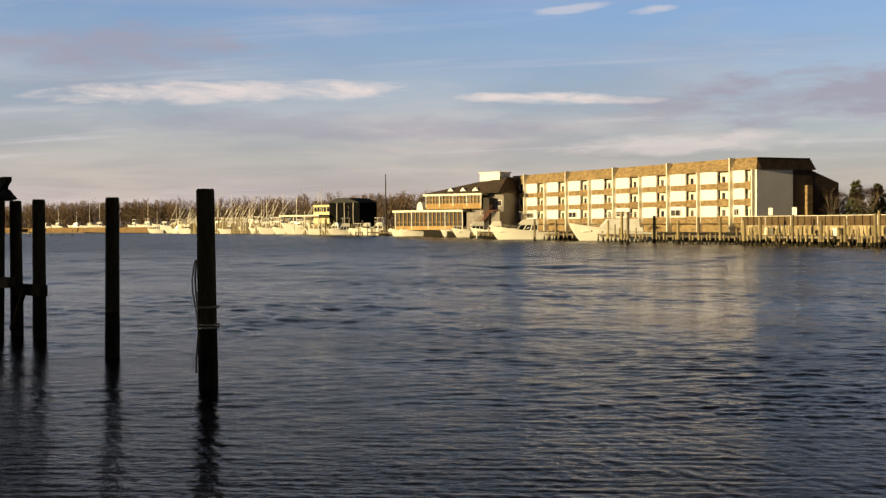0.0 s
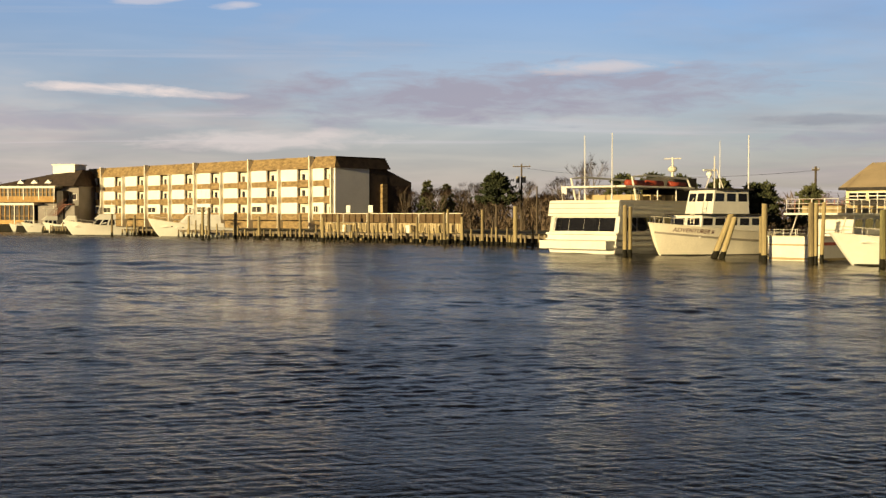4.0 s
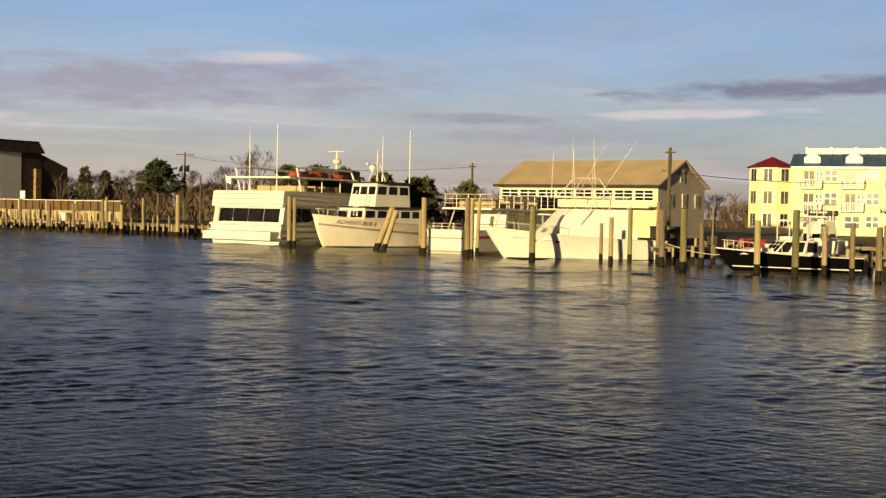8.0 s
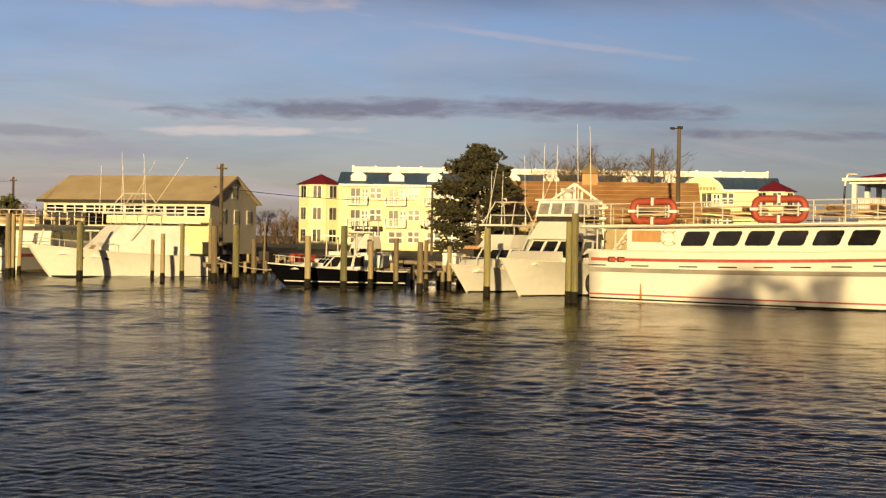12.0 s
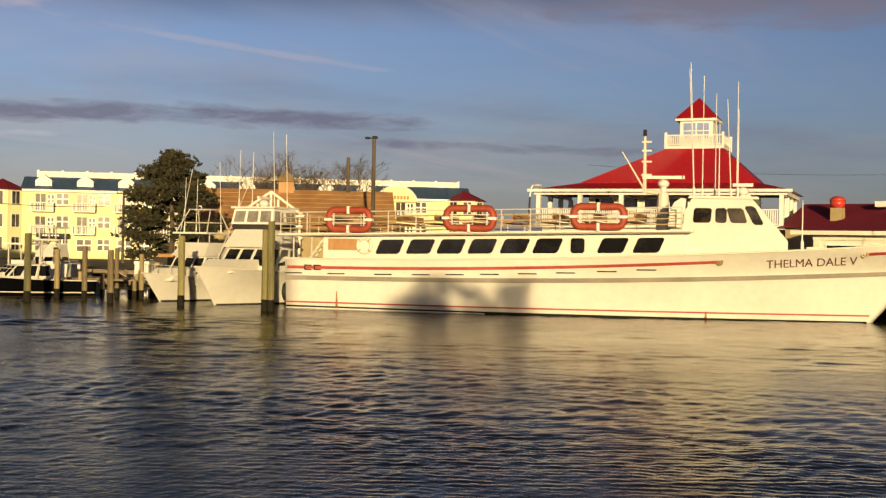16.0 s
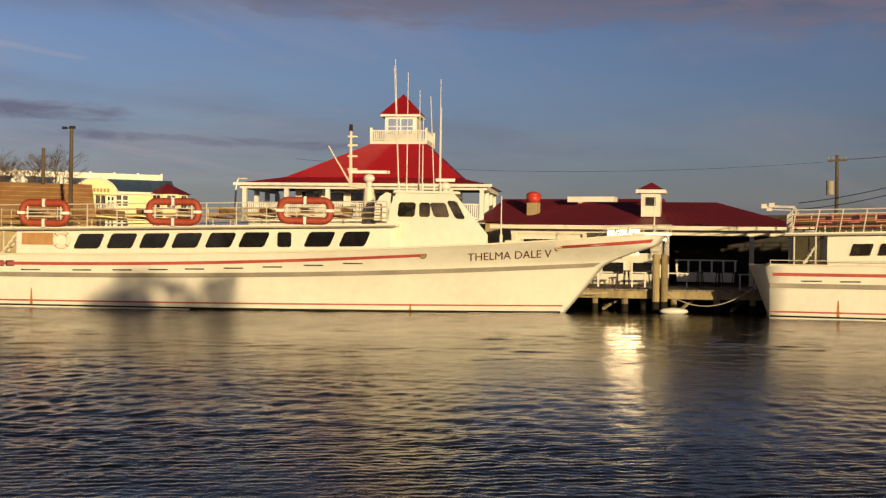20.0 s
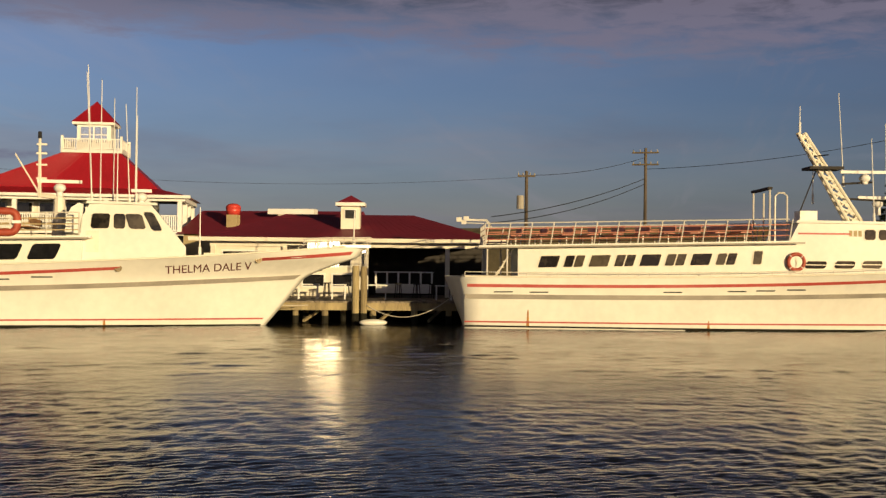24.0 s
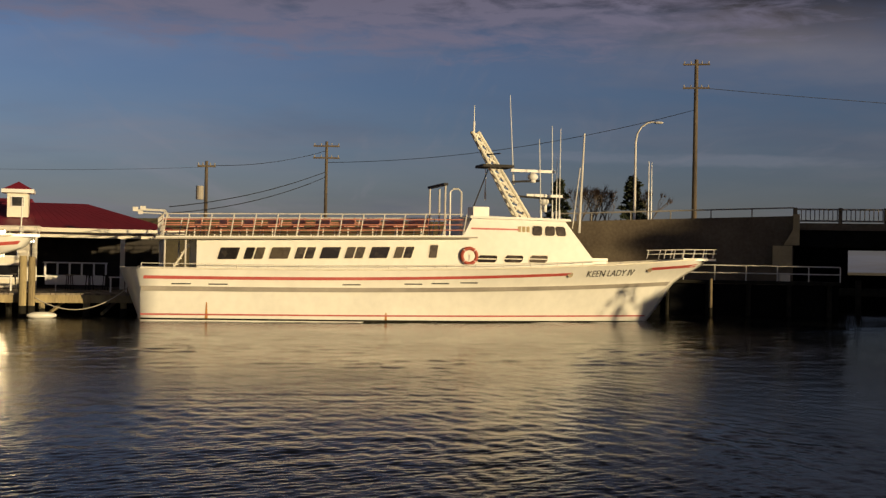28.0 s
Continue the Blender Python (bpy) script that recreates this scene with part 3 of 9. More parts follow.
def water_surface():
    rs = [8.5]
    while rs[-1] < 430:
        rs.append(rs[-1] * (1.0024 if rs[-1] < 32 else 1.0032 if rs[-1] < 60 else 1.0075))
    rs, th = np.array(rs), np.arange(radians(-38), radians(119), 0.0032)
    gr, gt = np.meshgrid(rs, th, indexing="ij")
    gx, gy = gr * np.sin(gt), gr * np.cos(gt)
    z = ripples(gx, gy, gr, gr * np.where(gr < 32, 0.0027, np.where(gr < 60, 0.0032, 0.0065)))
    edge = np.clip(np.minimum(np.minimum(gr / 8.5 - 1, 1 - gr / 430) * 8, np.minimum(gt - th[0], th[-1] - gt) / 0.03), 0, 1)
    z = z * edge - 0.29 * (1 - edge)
    co = np.stack([gx, gy, z], -1).reshape(-1, 3)
    nr, nt = len(rs), len(th)
    i = np.arange(nr * nt).reshape(nr, nt)
    q = np.stack([i[:-1, :-1], i[:-1, 1:], i[1:, 1:], i[1:, :-1]], -1)[:, :, ::-1].reshape(-1, 4)
    R = 3500.0
    far = np.array([(-R, -R, -0.3), (R, -R, -0.3), (R, R, -0.3), (-R, R, -0.3)])
    me = bpy.data.meshes.new("water")
    allco, faces = np.concatenate([co, far]), np.concatenate([q, np.array([[len(co), len(co) + 1, len(co) + 2, len(co) + 3]])])
    me.vertices.add(len(allco))
    me.vertices.foreach_set("co", allco.ravel())
    me.loops.add(faces.size)
    me.loops.foreach_set("vertex_index", faces.ravel().astype(np.int32))
    me.polygons.add(len(faces))
    me.polygons.foreach_set("loop_start", np.arange(0, faces.size, 4, dtype=np.int32))
    me.polygons.foreach_set("use_smooth", np.ones(len(faces), dtype=bool))
    me.materials.append(M["water"])
    me.materials.append(M["water_far"])
    me.update(calc_edges=True)
    me.polygons[len(faces) - 1].material_index = 1
    return new("water", me)


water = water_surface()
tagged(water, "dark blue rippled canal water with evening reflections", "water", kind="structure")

sheet("ground", SHORE + [(3000, -2400), (3400, 600), (2500, 2600), (0, 3400), (-2600, 2300), (-3000, 900)], 1.05, "land", "dry winter grass and sandy ground behind the marina", "ground")
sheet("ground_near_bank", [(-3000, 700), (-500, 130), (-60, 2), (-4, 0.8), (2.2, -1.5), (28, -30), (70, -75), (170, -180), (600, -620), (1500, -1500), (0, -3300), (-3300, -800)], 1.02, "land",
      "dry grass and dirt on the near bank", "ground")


def shore_wall(name, pts, z0, z1, thick, material, label):
    bm = bmesh.new()
    for a, b in zip(pts, pts[1:]):
        a, b = Vector((*a, 0)), Vector((*b, 0))
        d = (b - a).normalized()
        m = Matrix.Translation(a) @ Matrix(((d.x, -d.y, 0, 0), (d.y, d.x, 0, 0), (0, 0, 1, 0), (0, 0, 0, 1)))
        box(bm, 0, (b - a).length, -thick, 0.05, z0, z1, m)
    return tagged(part(name, bm, material), label, "bulkhead", kind="structure")


shore_wall("bulkhead", SHORE[4:-4], -1.0, 1.15, 0.25, "wet", "dark timber bulkhead along the marina shore")
# marsh bank of reeds on the far shore
bm = bmesh.new()
rng = random.Random(4)
for a, b in zip(SHORE[0:4], SHORE[1:5]):
    n = int(math.hypot(b[0] - a[0], b[1] - a[1]) / 3)
    for i in range(n):
        t = (i + rng.random()) / n
        x, y = a[0] + (b[0] - a[0]) * t, a[1] + (b[1] - a[1]) * t
        for k in range(2):
            cx, cy = x + rng.uniform(-2, 4), y + rng.uniform(-2, 8)
            h = rng.uniform(0.6, 1.5)
            box(bm, cx - 2.2, cx + 2.2, cy - 0.6, cy + 0.6, -0.3, 1.0 + h * 0.6, taper=0.4)
tagged(part("marsh_reeds", bm, "reed"), "tan dry reeds along the far marsh shore", "reeds", kind="stuff")

# ---- pilings ----
def piling(x, y, top, r=0.16, wet=0.5, lean=(0, 0), material="pile", label="weathered round wooden mooring piling standing in the water", group="mooring pilings", base=-1.2, name="piling", seed=0):
    rg = random.Random(seed + int(x * 13 + y * 7))
    p = thing(name, label, "piling", group, x=x, y=y)
    bm = bmesh.new()
    n = 10
    zs = [wet, wet + (top - wet) * 0.35, wet + (top - wet) * 0.7, top - 0.04, top]
    def col(bm, levels):
        rows = []
        for z, k in levels:
            rows.append([bm.verts.new((lean[0] * z + r * k * (1 + 0.05 * math.sin(3 * a + x)) * math.cos(a), lean[1] * z + r * k * math.sin(a), z)) for a in [2 * math.pi * i / n for i in range(n)]])
        for a, b in zip(rows, rows[1:]):
            for i in range(n):
                bm.faces.new((a[i], a[(i + 1) % n], b[(i + 1) % n], b[i]))
        bm.faces.new(rows[0][::-1]), bm.faces.new(rows[-1])
    col(bm, [(z, (1.02, 1.0, 0.98, 0.97, 0.88)[i]) for i, z in enumerate(zs)])
    part("shaft", bm, material, p)
    bm = bmesh.new()
    col(bm, [(base, 1.06), (wet * 0.4, 1.07), (wet - 0.002, 1.03)])
    part("tide_band", bm, "wet", p, "black algae-stained waterline")
    return p

# ---- four-level waterfront hotel with cedar balconies ----
def along(ax, ay, bx, by):
    """The pose of a front that runs from a to b: x along it, y away from the water, z up; and its length."""
    d = Vector((bx - ax, by - ay, 0))
    L = d.length
    d.normalize()
    return math.degrees(math.atan2(d.y, d.x)), L


def hotel():
    # front runs from the far end to the near corner, back lies behind
    rz, L = along(-49.8, 250.0, -1.2, 190.0)
    h = thing("hotel", "long white hotel with brown cedar balconies and a mansard roof", "building", x=-49.8, y=250.0, z=1.05, rz=rz)
    Z = lambda z: z - 1.05
    eave, top, depth = Z(10.3), Z(12.1), 10.4
    floors = [Z(2.5), Z(5.1), Z(7.6)]
    bm = bmesh.new()
    box(bm, 0, L - 0.3, 1.7, depth, 0, eave)
    part("wall", bm, "stucco", h, "white stucco back wall of the balconies")
    bm = bmesh.new()
    box(bm, L - 0.3, L, 0, 6.7, 0, eave)
    part("end_wall", bm, "stucco", h, "plain white stucco end wall")
    bm = bmesh.new()
    box(bm, L - 0.3, L - 0.02, 6.72, depth, 0, eave)
    part("end_wall", bm, "shingle_dk", h, "shingled end wall, darkened as the shaded side")
    # the lower shingled wing behind
    bm = bmesh.new()
    prism(bm, [(depth + 0.02, 0), (15.5, 0), (15.5, Z(8.4)), (depth + 0.02, Z(10.2))], 2, L - 0.05, "x")
    part("rear_wing", bm, "shingle_dk", h, "dark brown shingled rear wing with a sloping roof")
    bm = bmesh.new()
    box(bm, L - 0.02, L + 0.5, 9.0, 10.0, 0, Z(8.0))
    part("chimney", bm, "shingle", h, "tall brown shingled chimney")
    # mansard with courses
    n = 5
    for i in range(n):
        bm = bmesh.new()
        z0, z1 = eave + (top - eave) * i / n, eave + (top - eave) * (i + 1) / n
        o0, o1 = 0.35 - 0.22 * i, 0.35 - 0.22 * (i + 1) + 0.05
        box(bm, -0.3, L + o0, -o0 + 0.02, 0.5, z0, z1 + 0.03)
        part("shingle_course", bm, "shingle", h)
        # end courses in the darker shingle, as the side away from the sun
        bm = bmesh.new()
        box(bm, L - 0.5, L + o0 + 0.03, 0.52, depth + 0.3 - 0.06 * i, z0, z1)
        part("shingle_course", bm, "shingle_dk", h)
    bm = bmesh.new()
    box(bm, -0.2, L - 0.6, 0.6, depth, eave, top - 0.25)
    part("roof", bm, "tanroof", h, "flat roof behind the mansard")
    # fins, slabs, balconies
    sp = 8.15
    fin_x = [L - 5.7 - sp * i for i in range(9)]
    for i, x in enumerate(fin_x + [0.15, L - 0.45]):
        bm = bmesh.new()
        box(bm, x - 0.15, x + 0.15, -0.60, 1.7, 0, eave + 0.02)
        if i % 2 == 0 and i < 9:
            box(bm, x - 0.14, x + 0.14, -0.62, 0.2, eave, top + 0.1)
        part("fin_wall", bm, "cream", h, "cream party wall between balconies")
    for z in floors:
        bm = bmesh.new()
        box(bm, 0, L - 0.45, 0.31, 1.69, z - 0.16, z)
        part("floor_slab", bm, "shingle", h)
    edges = sorted(fin_x + [0.15, L - 0.45])
    bays = list(zip(edges, edges[1:]))
    for bi, (a, b) in enumerate(bays):
        a, b = a + 0.15, b - 0.15
        if b - a < 2.0:
            continue
        mid = (a + b) / 2
        for fi, z in enumerate(floors):
            zc = (floors + [eave])[fi + 1]
            # a bowed white wall over a shingled panel, and a shallow balcony with a curved front
            n = 6
            bow = lambda x0, x1, out: [(x0 + (x1 - x0) * i / n, 0.02 - out * math.sin(math.pi * i / n)) for i in range(n + 1)] + [(x1, 0.30), (x0, 0.30)]
            ml = mid + 0.25
            bm = bmesh.new()
            prism(bm, bow(a, ml, 0.28), z + 0.86, zc - 0.02, "z")
            part("wall_panel", bm, "stucco", h, "bowed white stucco wall bay")
            bm = bmesh.new()
            prism(bm, [(x, y + 0.06) for x, y in bow(a + 0.10, ml - 0.05, 0.26)], z - 0.10, z + 0.85, "z")
            part("shingle_panel", bm, "shingle", h, "brown shingled panel")
            part("corner_trim", _b(a, a + 0.09, -0.02, 0.3, z - 0.10, z + 0.85), "cream", h)
            bm = bmesh.new()
            prism(bm, [(x, y + 0.04) for x, y in bow(ml + 0.05, b + 0.02, 0.62)], z - 0.14, z + 0.92, "z")
            bal = part("balcony", bm, "shingle", h, "curved brown cedar balcony front")
            bm = bmesh.new()
            prism(bm, bow(ml + 0.03, b + 0.03, 0.66), z + 0.925, z + 0.98, "z")
            part("cap", bm, "cedar", bal)
            part("recess_wall", _b(ml + 0.02, b, 0.62, 0.72, z + 0.01, zc - 0.17), "cream", h, "cream recessed balcony wall")
            wd = (b - ml) * 0.50
            dr = part("sliding_door", _b(ml + 0.5, ml + 0.5 + wd, 0.56, 0.618, z + 0.05, z + 2.1), "white", h, "white framed balcony door")
            part("pane", _b(ml + 0.62, ml + 0.40 + wd * 0.55, 0.54, 0.558, z + 1.02, z + 1.95), "innglass", dr)
            part("party_wall", _b(b - 0.25, b, 0.32, 0.60, z + 0.93, zc - 0.17), "shingle", h)
            if fi == 0 and bi % 2:
                w2 = part("window", _b(a + 0.6, ml - 0.9, -0.32, -0.25, z + 1.05, z + 2.1), "white", h)
                for k in range(2):
                    wx = a + 0.7 + k * (ml - a - 1.6) / 2
                    part("pane", _b(wx, wx + (ml - a - 1.9) / 2, -0.35, -0.322, z + 1.15, z + 2.0), "innglass", w2)
        # ground-level posts
        part("base_panel", _b(a, b, 0.4, 0.5, 0, floors[0] - 0.3), "shingle", h)
    return h


def _b(*a):
    bm = bmesh.new()
    box(bm, *a)
    return bm


hotel()


# ---- restaurant with cedar galleries beside the hotel ----
def gallery_house():
    rz, L = along(-66.6, 246.2, -50.6, 240.0)
    h = thing("gallery_restaurant", "two-storey restaurant with glazed cedar galleries and a hipped dormer roof", "building", x=-66.6, y=246.2, z=1.05, rz=rz)
    part("wall", _b(0.5, L, 2.25, 12, 0, 7.5), "greyside", h, "grey shaded side wall")
    for x in (14.0, 15.6):
        wn = part("window", _b(x, x + 1.2, 2.15, 2.24, 4.9, 6.1), "white", h)
        part("pane", _b(x + 0.1, x + 1.1, 2.12, 2.15, 5.0, 6.0), "glass", wn)
    # lower gallery runs further out than the upper one
    for x0, x1, z, zw, zt in ((-8.1, 8.9, 0.3, 1.1, 3.9), (-0.2, 13.4, 4.5, 5.6, 7.1)):
        g = part("gallery", _b(x0, x1, 0, 2.2, z, zw), "gallery", h, "orange cedar gallery front")
        part("gallery_glass", _b(x0 + 0.1, x1 - 0.1, 0.15, 2.1, zw, zt), "innglass", g)
        n = 17
        for i in range(n):
            x = x0 + (x1 - x0 - 0.16) * i / (n - 1)
            part("post", _b(x, x + 0.16, -0.03, 0.16, zw - (0.7 if i % 4 == 0 else 0), zt), "cream" if i % 4 == 0 else "gallery", g)
        part("mullion", _b(x0, x1, 0.02, 0.13, zw + 0.7, zw + 0.8), "gallery", g)
        part("fascia", _b(x0 - 0.4, x1 + 0.3, -0.4, 2.4, zt, zt + 0.42), "cream", h, "cream painted eave fascia")
    part("flat_roof", _b(-8.3, 15.0, 2.42, 11, 3.9, 4.2), "shingle_dk", h)
    part("link_wall", _b(9.2, L, 0.8, 2.2, 0, 3.8), "greyside", h, "grey shaded link wall")
    bm = bmesh.new()
    lo = [bm.verts.new(p) for p in ((-0.6, -0.3, 7.52), (L + 0.4, -0.3, 7.52), (L + 0.4, 12.4, 7.52), (-0.6, 12.4, 7.52))]
    hi = [bm.verts.new(p) for p in ((9.5, 4.8, 9.9), (L - 0.8, 4.8, 10.7), (L - 0.8, 7.0, 10.7), (9.5, 7.0, 9.9))]
    bm.faces.new(lo[::-1]), bm.faces.new(hi)
    for i in range(4):
        bm.faces.new((lo[i], lo[(i + 1) % 4], hi[(i + 1) % 4], hi[i]))
    rf = part("roof", bm, "shingle_dk", h, "brown hipped shingle roof")
    for x in (5.6, 8.6, 11.6):
        bm = bmesh.new()
        prism(bm, [(x - 0.9, 7.9), (x + 0.9, 7.9), (x, 8.75)], 0.5, 3.6)
        part("dormer", bm, "white", rf, "small white gabled dormer")
    part("roof_house", _b(10.4, L - 2.0, 4.0, 7.8, 10.0, 11.6), "white", h, "white rooftop enclosure")
    part("roof_house_cap", _b(10.2, L - 1.8, 3.8, 8.0, 11.6, 11.8), "cream", h)
    for y in (-0.55, 0.30):
        bm = bmesh.new()
        rod(bm, (L - 5.0, y, 0.7), (L - 1.4, y, 4.1), 0.14, n=4)
        rod(bm, (L - 5.0, y, 1.7), (L - 1.4, y, 5.1), 0.06, n=4)
        part("stair_stringer", bm, "stair", h, "red-brown outside stair stringer and rail")
    part("stair_landing", _b(L - 1.6, L + 0.4, -0.6, 0.38, 3.95, 4.15), "stair", h)
    part("stair_tower", _b(L - 3.6, L - 2.2, 0.4, 2.1, 0, 6.6), "dark", h)
    for i in range(8):
        part("stair_tread", _b(L - 4.8 + i * 0.42, L - 4.3 + i * 0.42, -0.5, 0.35, 0.6 + i * 0.4, 0.7 + i * 0.4), "stair", h)


gallery_house()

# white barrel-roofed tent beside the upper gallery
tent = thing("party_tent", "white barrel-roofed canvas tent on the flat roof", "tent", x=-70.2, y=254.0, z=5.2, rz=-50)
bm = bmesh.new()
prism(bm, [(1.6 * math.cos(radians(a)), 2.0 * math.sin(radians(a))) for a in range(0, 181, 15)], 0, 5.5)
part("canvas_roof", bm, "canvas", tent)


def green_house():
    rz, L = along(-112.4, 306.4, -99.0, 300.9)
    h = thing("dark_boathouse", "dark boathouse with a low hipped roof and a yellow annex", "building", x=-112.4, y=306.4, z=1.05, rz=rz)
    part("wall", _b(4.3, L, 0.2, 7, 0, 7.0), "pitch", h, "black painted boathouse front")
    bm = bmesh.new()
    prism(bm, [(3.9, 7.0), (L + 0.4, 7.0), (L - 3.5, 8.2), (7.5, 8.2)], -0.4, 7.4)
    part("roof", bm, "slate", h, "dark slate hipped roof")
    part("annex", _b(-1.5, 4.2, 0.6, 6, 0, 6.6), "yellow", h, "pale yellow annex in the sun")
    for i in range(5):
        part("pane", _b(-1.2 + i * 1.08, -0.4 + i * 1.08, 0.5, 0.6, 4.8, 6.0), "glass", h)
    part("annex_roof", _b(-1.9, 4.3, 0.2, 6.2, 6.6, 6.9), "shingle_dk", h)
    part("canopy", _b(-10, 4.0, -3.5, 1.0, 3.6, 4.0), "cream", h, "flat white dock canopy")
    for x in (-9.7, -5, -1, 3.6):
        part("canopy_post", _b(x, x + 0.2, -3.4, -3.2, 0, 3.6), "cream", h)
    for x in (7, 9.5, 12.5):
        part("column", _b(x, x + 0.22, -0.1, 0.18, 0, 7.0), "grey", h)


green_house()

# ---- tan-roofed boat shed ----
def shed():
    ax, ay, bx, by = 43.7, 106.4, 52.6, 93.2
    rz, L = along(ax, ay, bx, by)
    h = thing("boat_shed", "pale yellow two-storey boat shed with a tan gabled roof", "building", x=ax, y=ay, z=1.05, rz=rz)
    D, e, r = 9.2, 4.45, 6.55
    part("wall", _b(0, L, 0, D, 0, e), "yellow", h, "pale yellow lap siding wall")
    for i in range(11):
        part("siding_board", _b(-0.02, L + 0.0, -0.03, 0.0, 0.1 + i * 0.25, 0.1 + i * 0.25 + 0.235), "yellow", h)
    bm = bmesh.new()
    prism(bm, [(0, e), (D, e), (D / 2, r)], L - 0.15, L + 0.02, "x")
    part("gable", bm, "paleside", h, "gable end, grey for its shaded side")
    part("end_wall", _b(L, L + 0.03, 0.0, D, 0, e), "paleside", h, "end wall, grey for its shaded side")
    bm = bmesh.new()
    prism(bm, [(-0.5, e - 0.12), (D / 2, r + 0.08), (D + 0.5, e - 0.12), (D + 0.5, e + 0.02), (D / 2, r + 0.25), (-0.5, e + 0.02)], -0.4, L + 0.35, "x")
    part("roof", bm, "tanroof", h, "tan asphalt shingle roof")
    part("fascia", _b(-0.4, L + 0.35, -0.56, -0.5, e - 0.22, e + 0.02), "dark", h)
    n = 8
    w = (L - 0.5) / n
    for i in range(n):
        x = 0.3 + i * w
        win = part("window", _b(x, x + w - 0.18, -0.08, 0.0, e - 1.35, e - 0.38), "white", h, "white framed upper window")
        for k in range(2):
            for j in range(3):
                ww = (w - 0.18) / 2
                part("pane", _b(x + 0.07 + k * ww, x + ww - 0.04 + k * ww, -0.10, -0.08, e - 1.28 + j * 0.3, e - 1.06 + j * 0.3), "glass", win)
    part("awning", _b(0.4, L, -1.6, -0.02, e - 1.95, e - 1.8), "cream", h, "cream awning over the ground floor")
    for y, z in ((D / 2 - 0.5, e + 0.35), (D * 0.22, 2.6), (D * 0.5, 2.6), (D * 0.78, 2.6)):
        wn = part("window", _b(L + 0.03, L + 0.08, y, y + 0.9, z, z + 1.25), "white", h)
        part("pane", _b(L + 0.08, L + 0.10, y + 0.1, y + 0.8, z + 0.1, z + 1.15), "glass", wn)


shed()


# ---- the long yellow inn ----
def inn_window(h, x, z, y=0.0, w=1.5, hh=1.55):
    win = part("window", _b(x - w / 2, x + w / 2, y - 0.06, y, z, z + hh), "white", h, "white double sash window")
    for k in range(2):
        for j in range(2):
            part("pane", _b(x - w / 2 + 0.1 + k * w / 2, x - 0.1 + k * w / 2, y - 0.08, y - 0.06, z + 0.1 + j * hh / 2, z - 0.08 + (j + 1) * hh / 2), "innglass", win)


def inn_balcony(h, x, z, w=2.7):
    b = part("balcony", _b(x - w / 2, x + w / 2, -1.1, 0.0, z - 0.14, z), "white", h, "white balcony with a picket rail")
    part("rail", _b(x - w / 2, x + w / 2, -1.1, -1.03, z + 0.95, z + 1.03), "white", b)
    for s in (-1, 1):
        part("side_rail", _b(x + s * w / 2 - 0.04, x + s * w / 2 + 0.04, -1.02, 0, z + 0.95, z + 1.03), "white", b)
        part("corner_post", _b(x + s * w / 2 - 0.07, x + s * w / 2 + 0.07, -1.12, -0.98, z, z + 1.1), "white", b)
    bm = bmesh.new()
    for i in range(14):
        xx = x - w / 2 + w * (i + 0.5) / 14
        box(bm, xx - 0.035, xx + 0.035, -1.09, -1.04, z, z + 0.95)
    part("picket_screen", bm, "white", b)
    part("door_glass", _b(x - 0.9, x + 0.3, -0.05, 0, z + 0.02, z + 2.1), "innglass", b)
    part("door_frame", _b(x - 0.34, x - 0.26, -0.08, -0.05, z + 0.02, z + 2.1), "white", b)
    inn_window(h, x + 0.95, z + 0.75, 0, 0.9, 1.3)


def octagon_tower(h, cx, cy, R, z1, peak, storeys=3):
    bm = bmesh.new()
    prism(bm, [(cx + R * math.cos(radians(22.5 + 45 * i)), cy + R * math.sin(radians(22.5 + 45 * i))) for i in range(8)], 0, z1, "z")
    t = part("corner_tower", bm, "innyel", h, "octagonal yellow corner tower with a red roof")
    bm = bmesh.new()
    lo = [bm.verts.new((cx + (R + 0.5) * math.cos(radians(22.5 + 45 * i)), cy + (R + 0.5) * math.sin(radians(22.5 + 45 * i)), z1)) for i in range(8)]
    ap = bm.verts.new((cx, cy, peak))
    bm.faces.new(lo[::-1])
    for i in range(8):
        bm.faces.new((lo[i], lo[(i + 1) % 8], ap))
    part("tower_roof", bm, "maroon", t, "pointed red metal roof")
    ri = R * math.cos(radians(22.5))
    for a in (225, 270, 315):
        m = Matrix.Translation((cx, cy, 0)) @ Matrix.Rotation(radians(a + 90), 4, 'Z')
        for s in range(storeys):
            z = 0.9 + s * 2.85
            bm = bmesh.new()
            box(bm, -0.62, 0.62, -ri - 0.06, -ri, z, z + 1.75, m)
            w = part("tower_window", bm, "white", t)
            for k in (-1, 1):
                bm = bmesh.new()
                box(bm, *((-0.52, -0.05) if k < 0 else (0.05, 0.52)), -ri - 0.09, -ri - 0.06, z + 0.1, z + 1.65, m)
                part("pane", bm, "innglass", w)


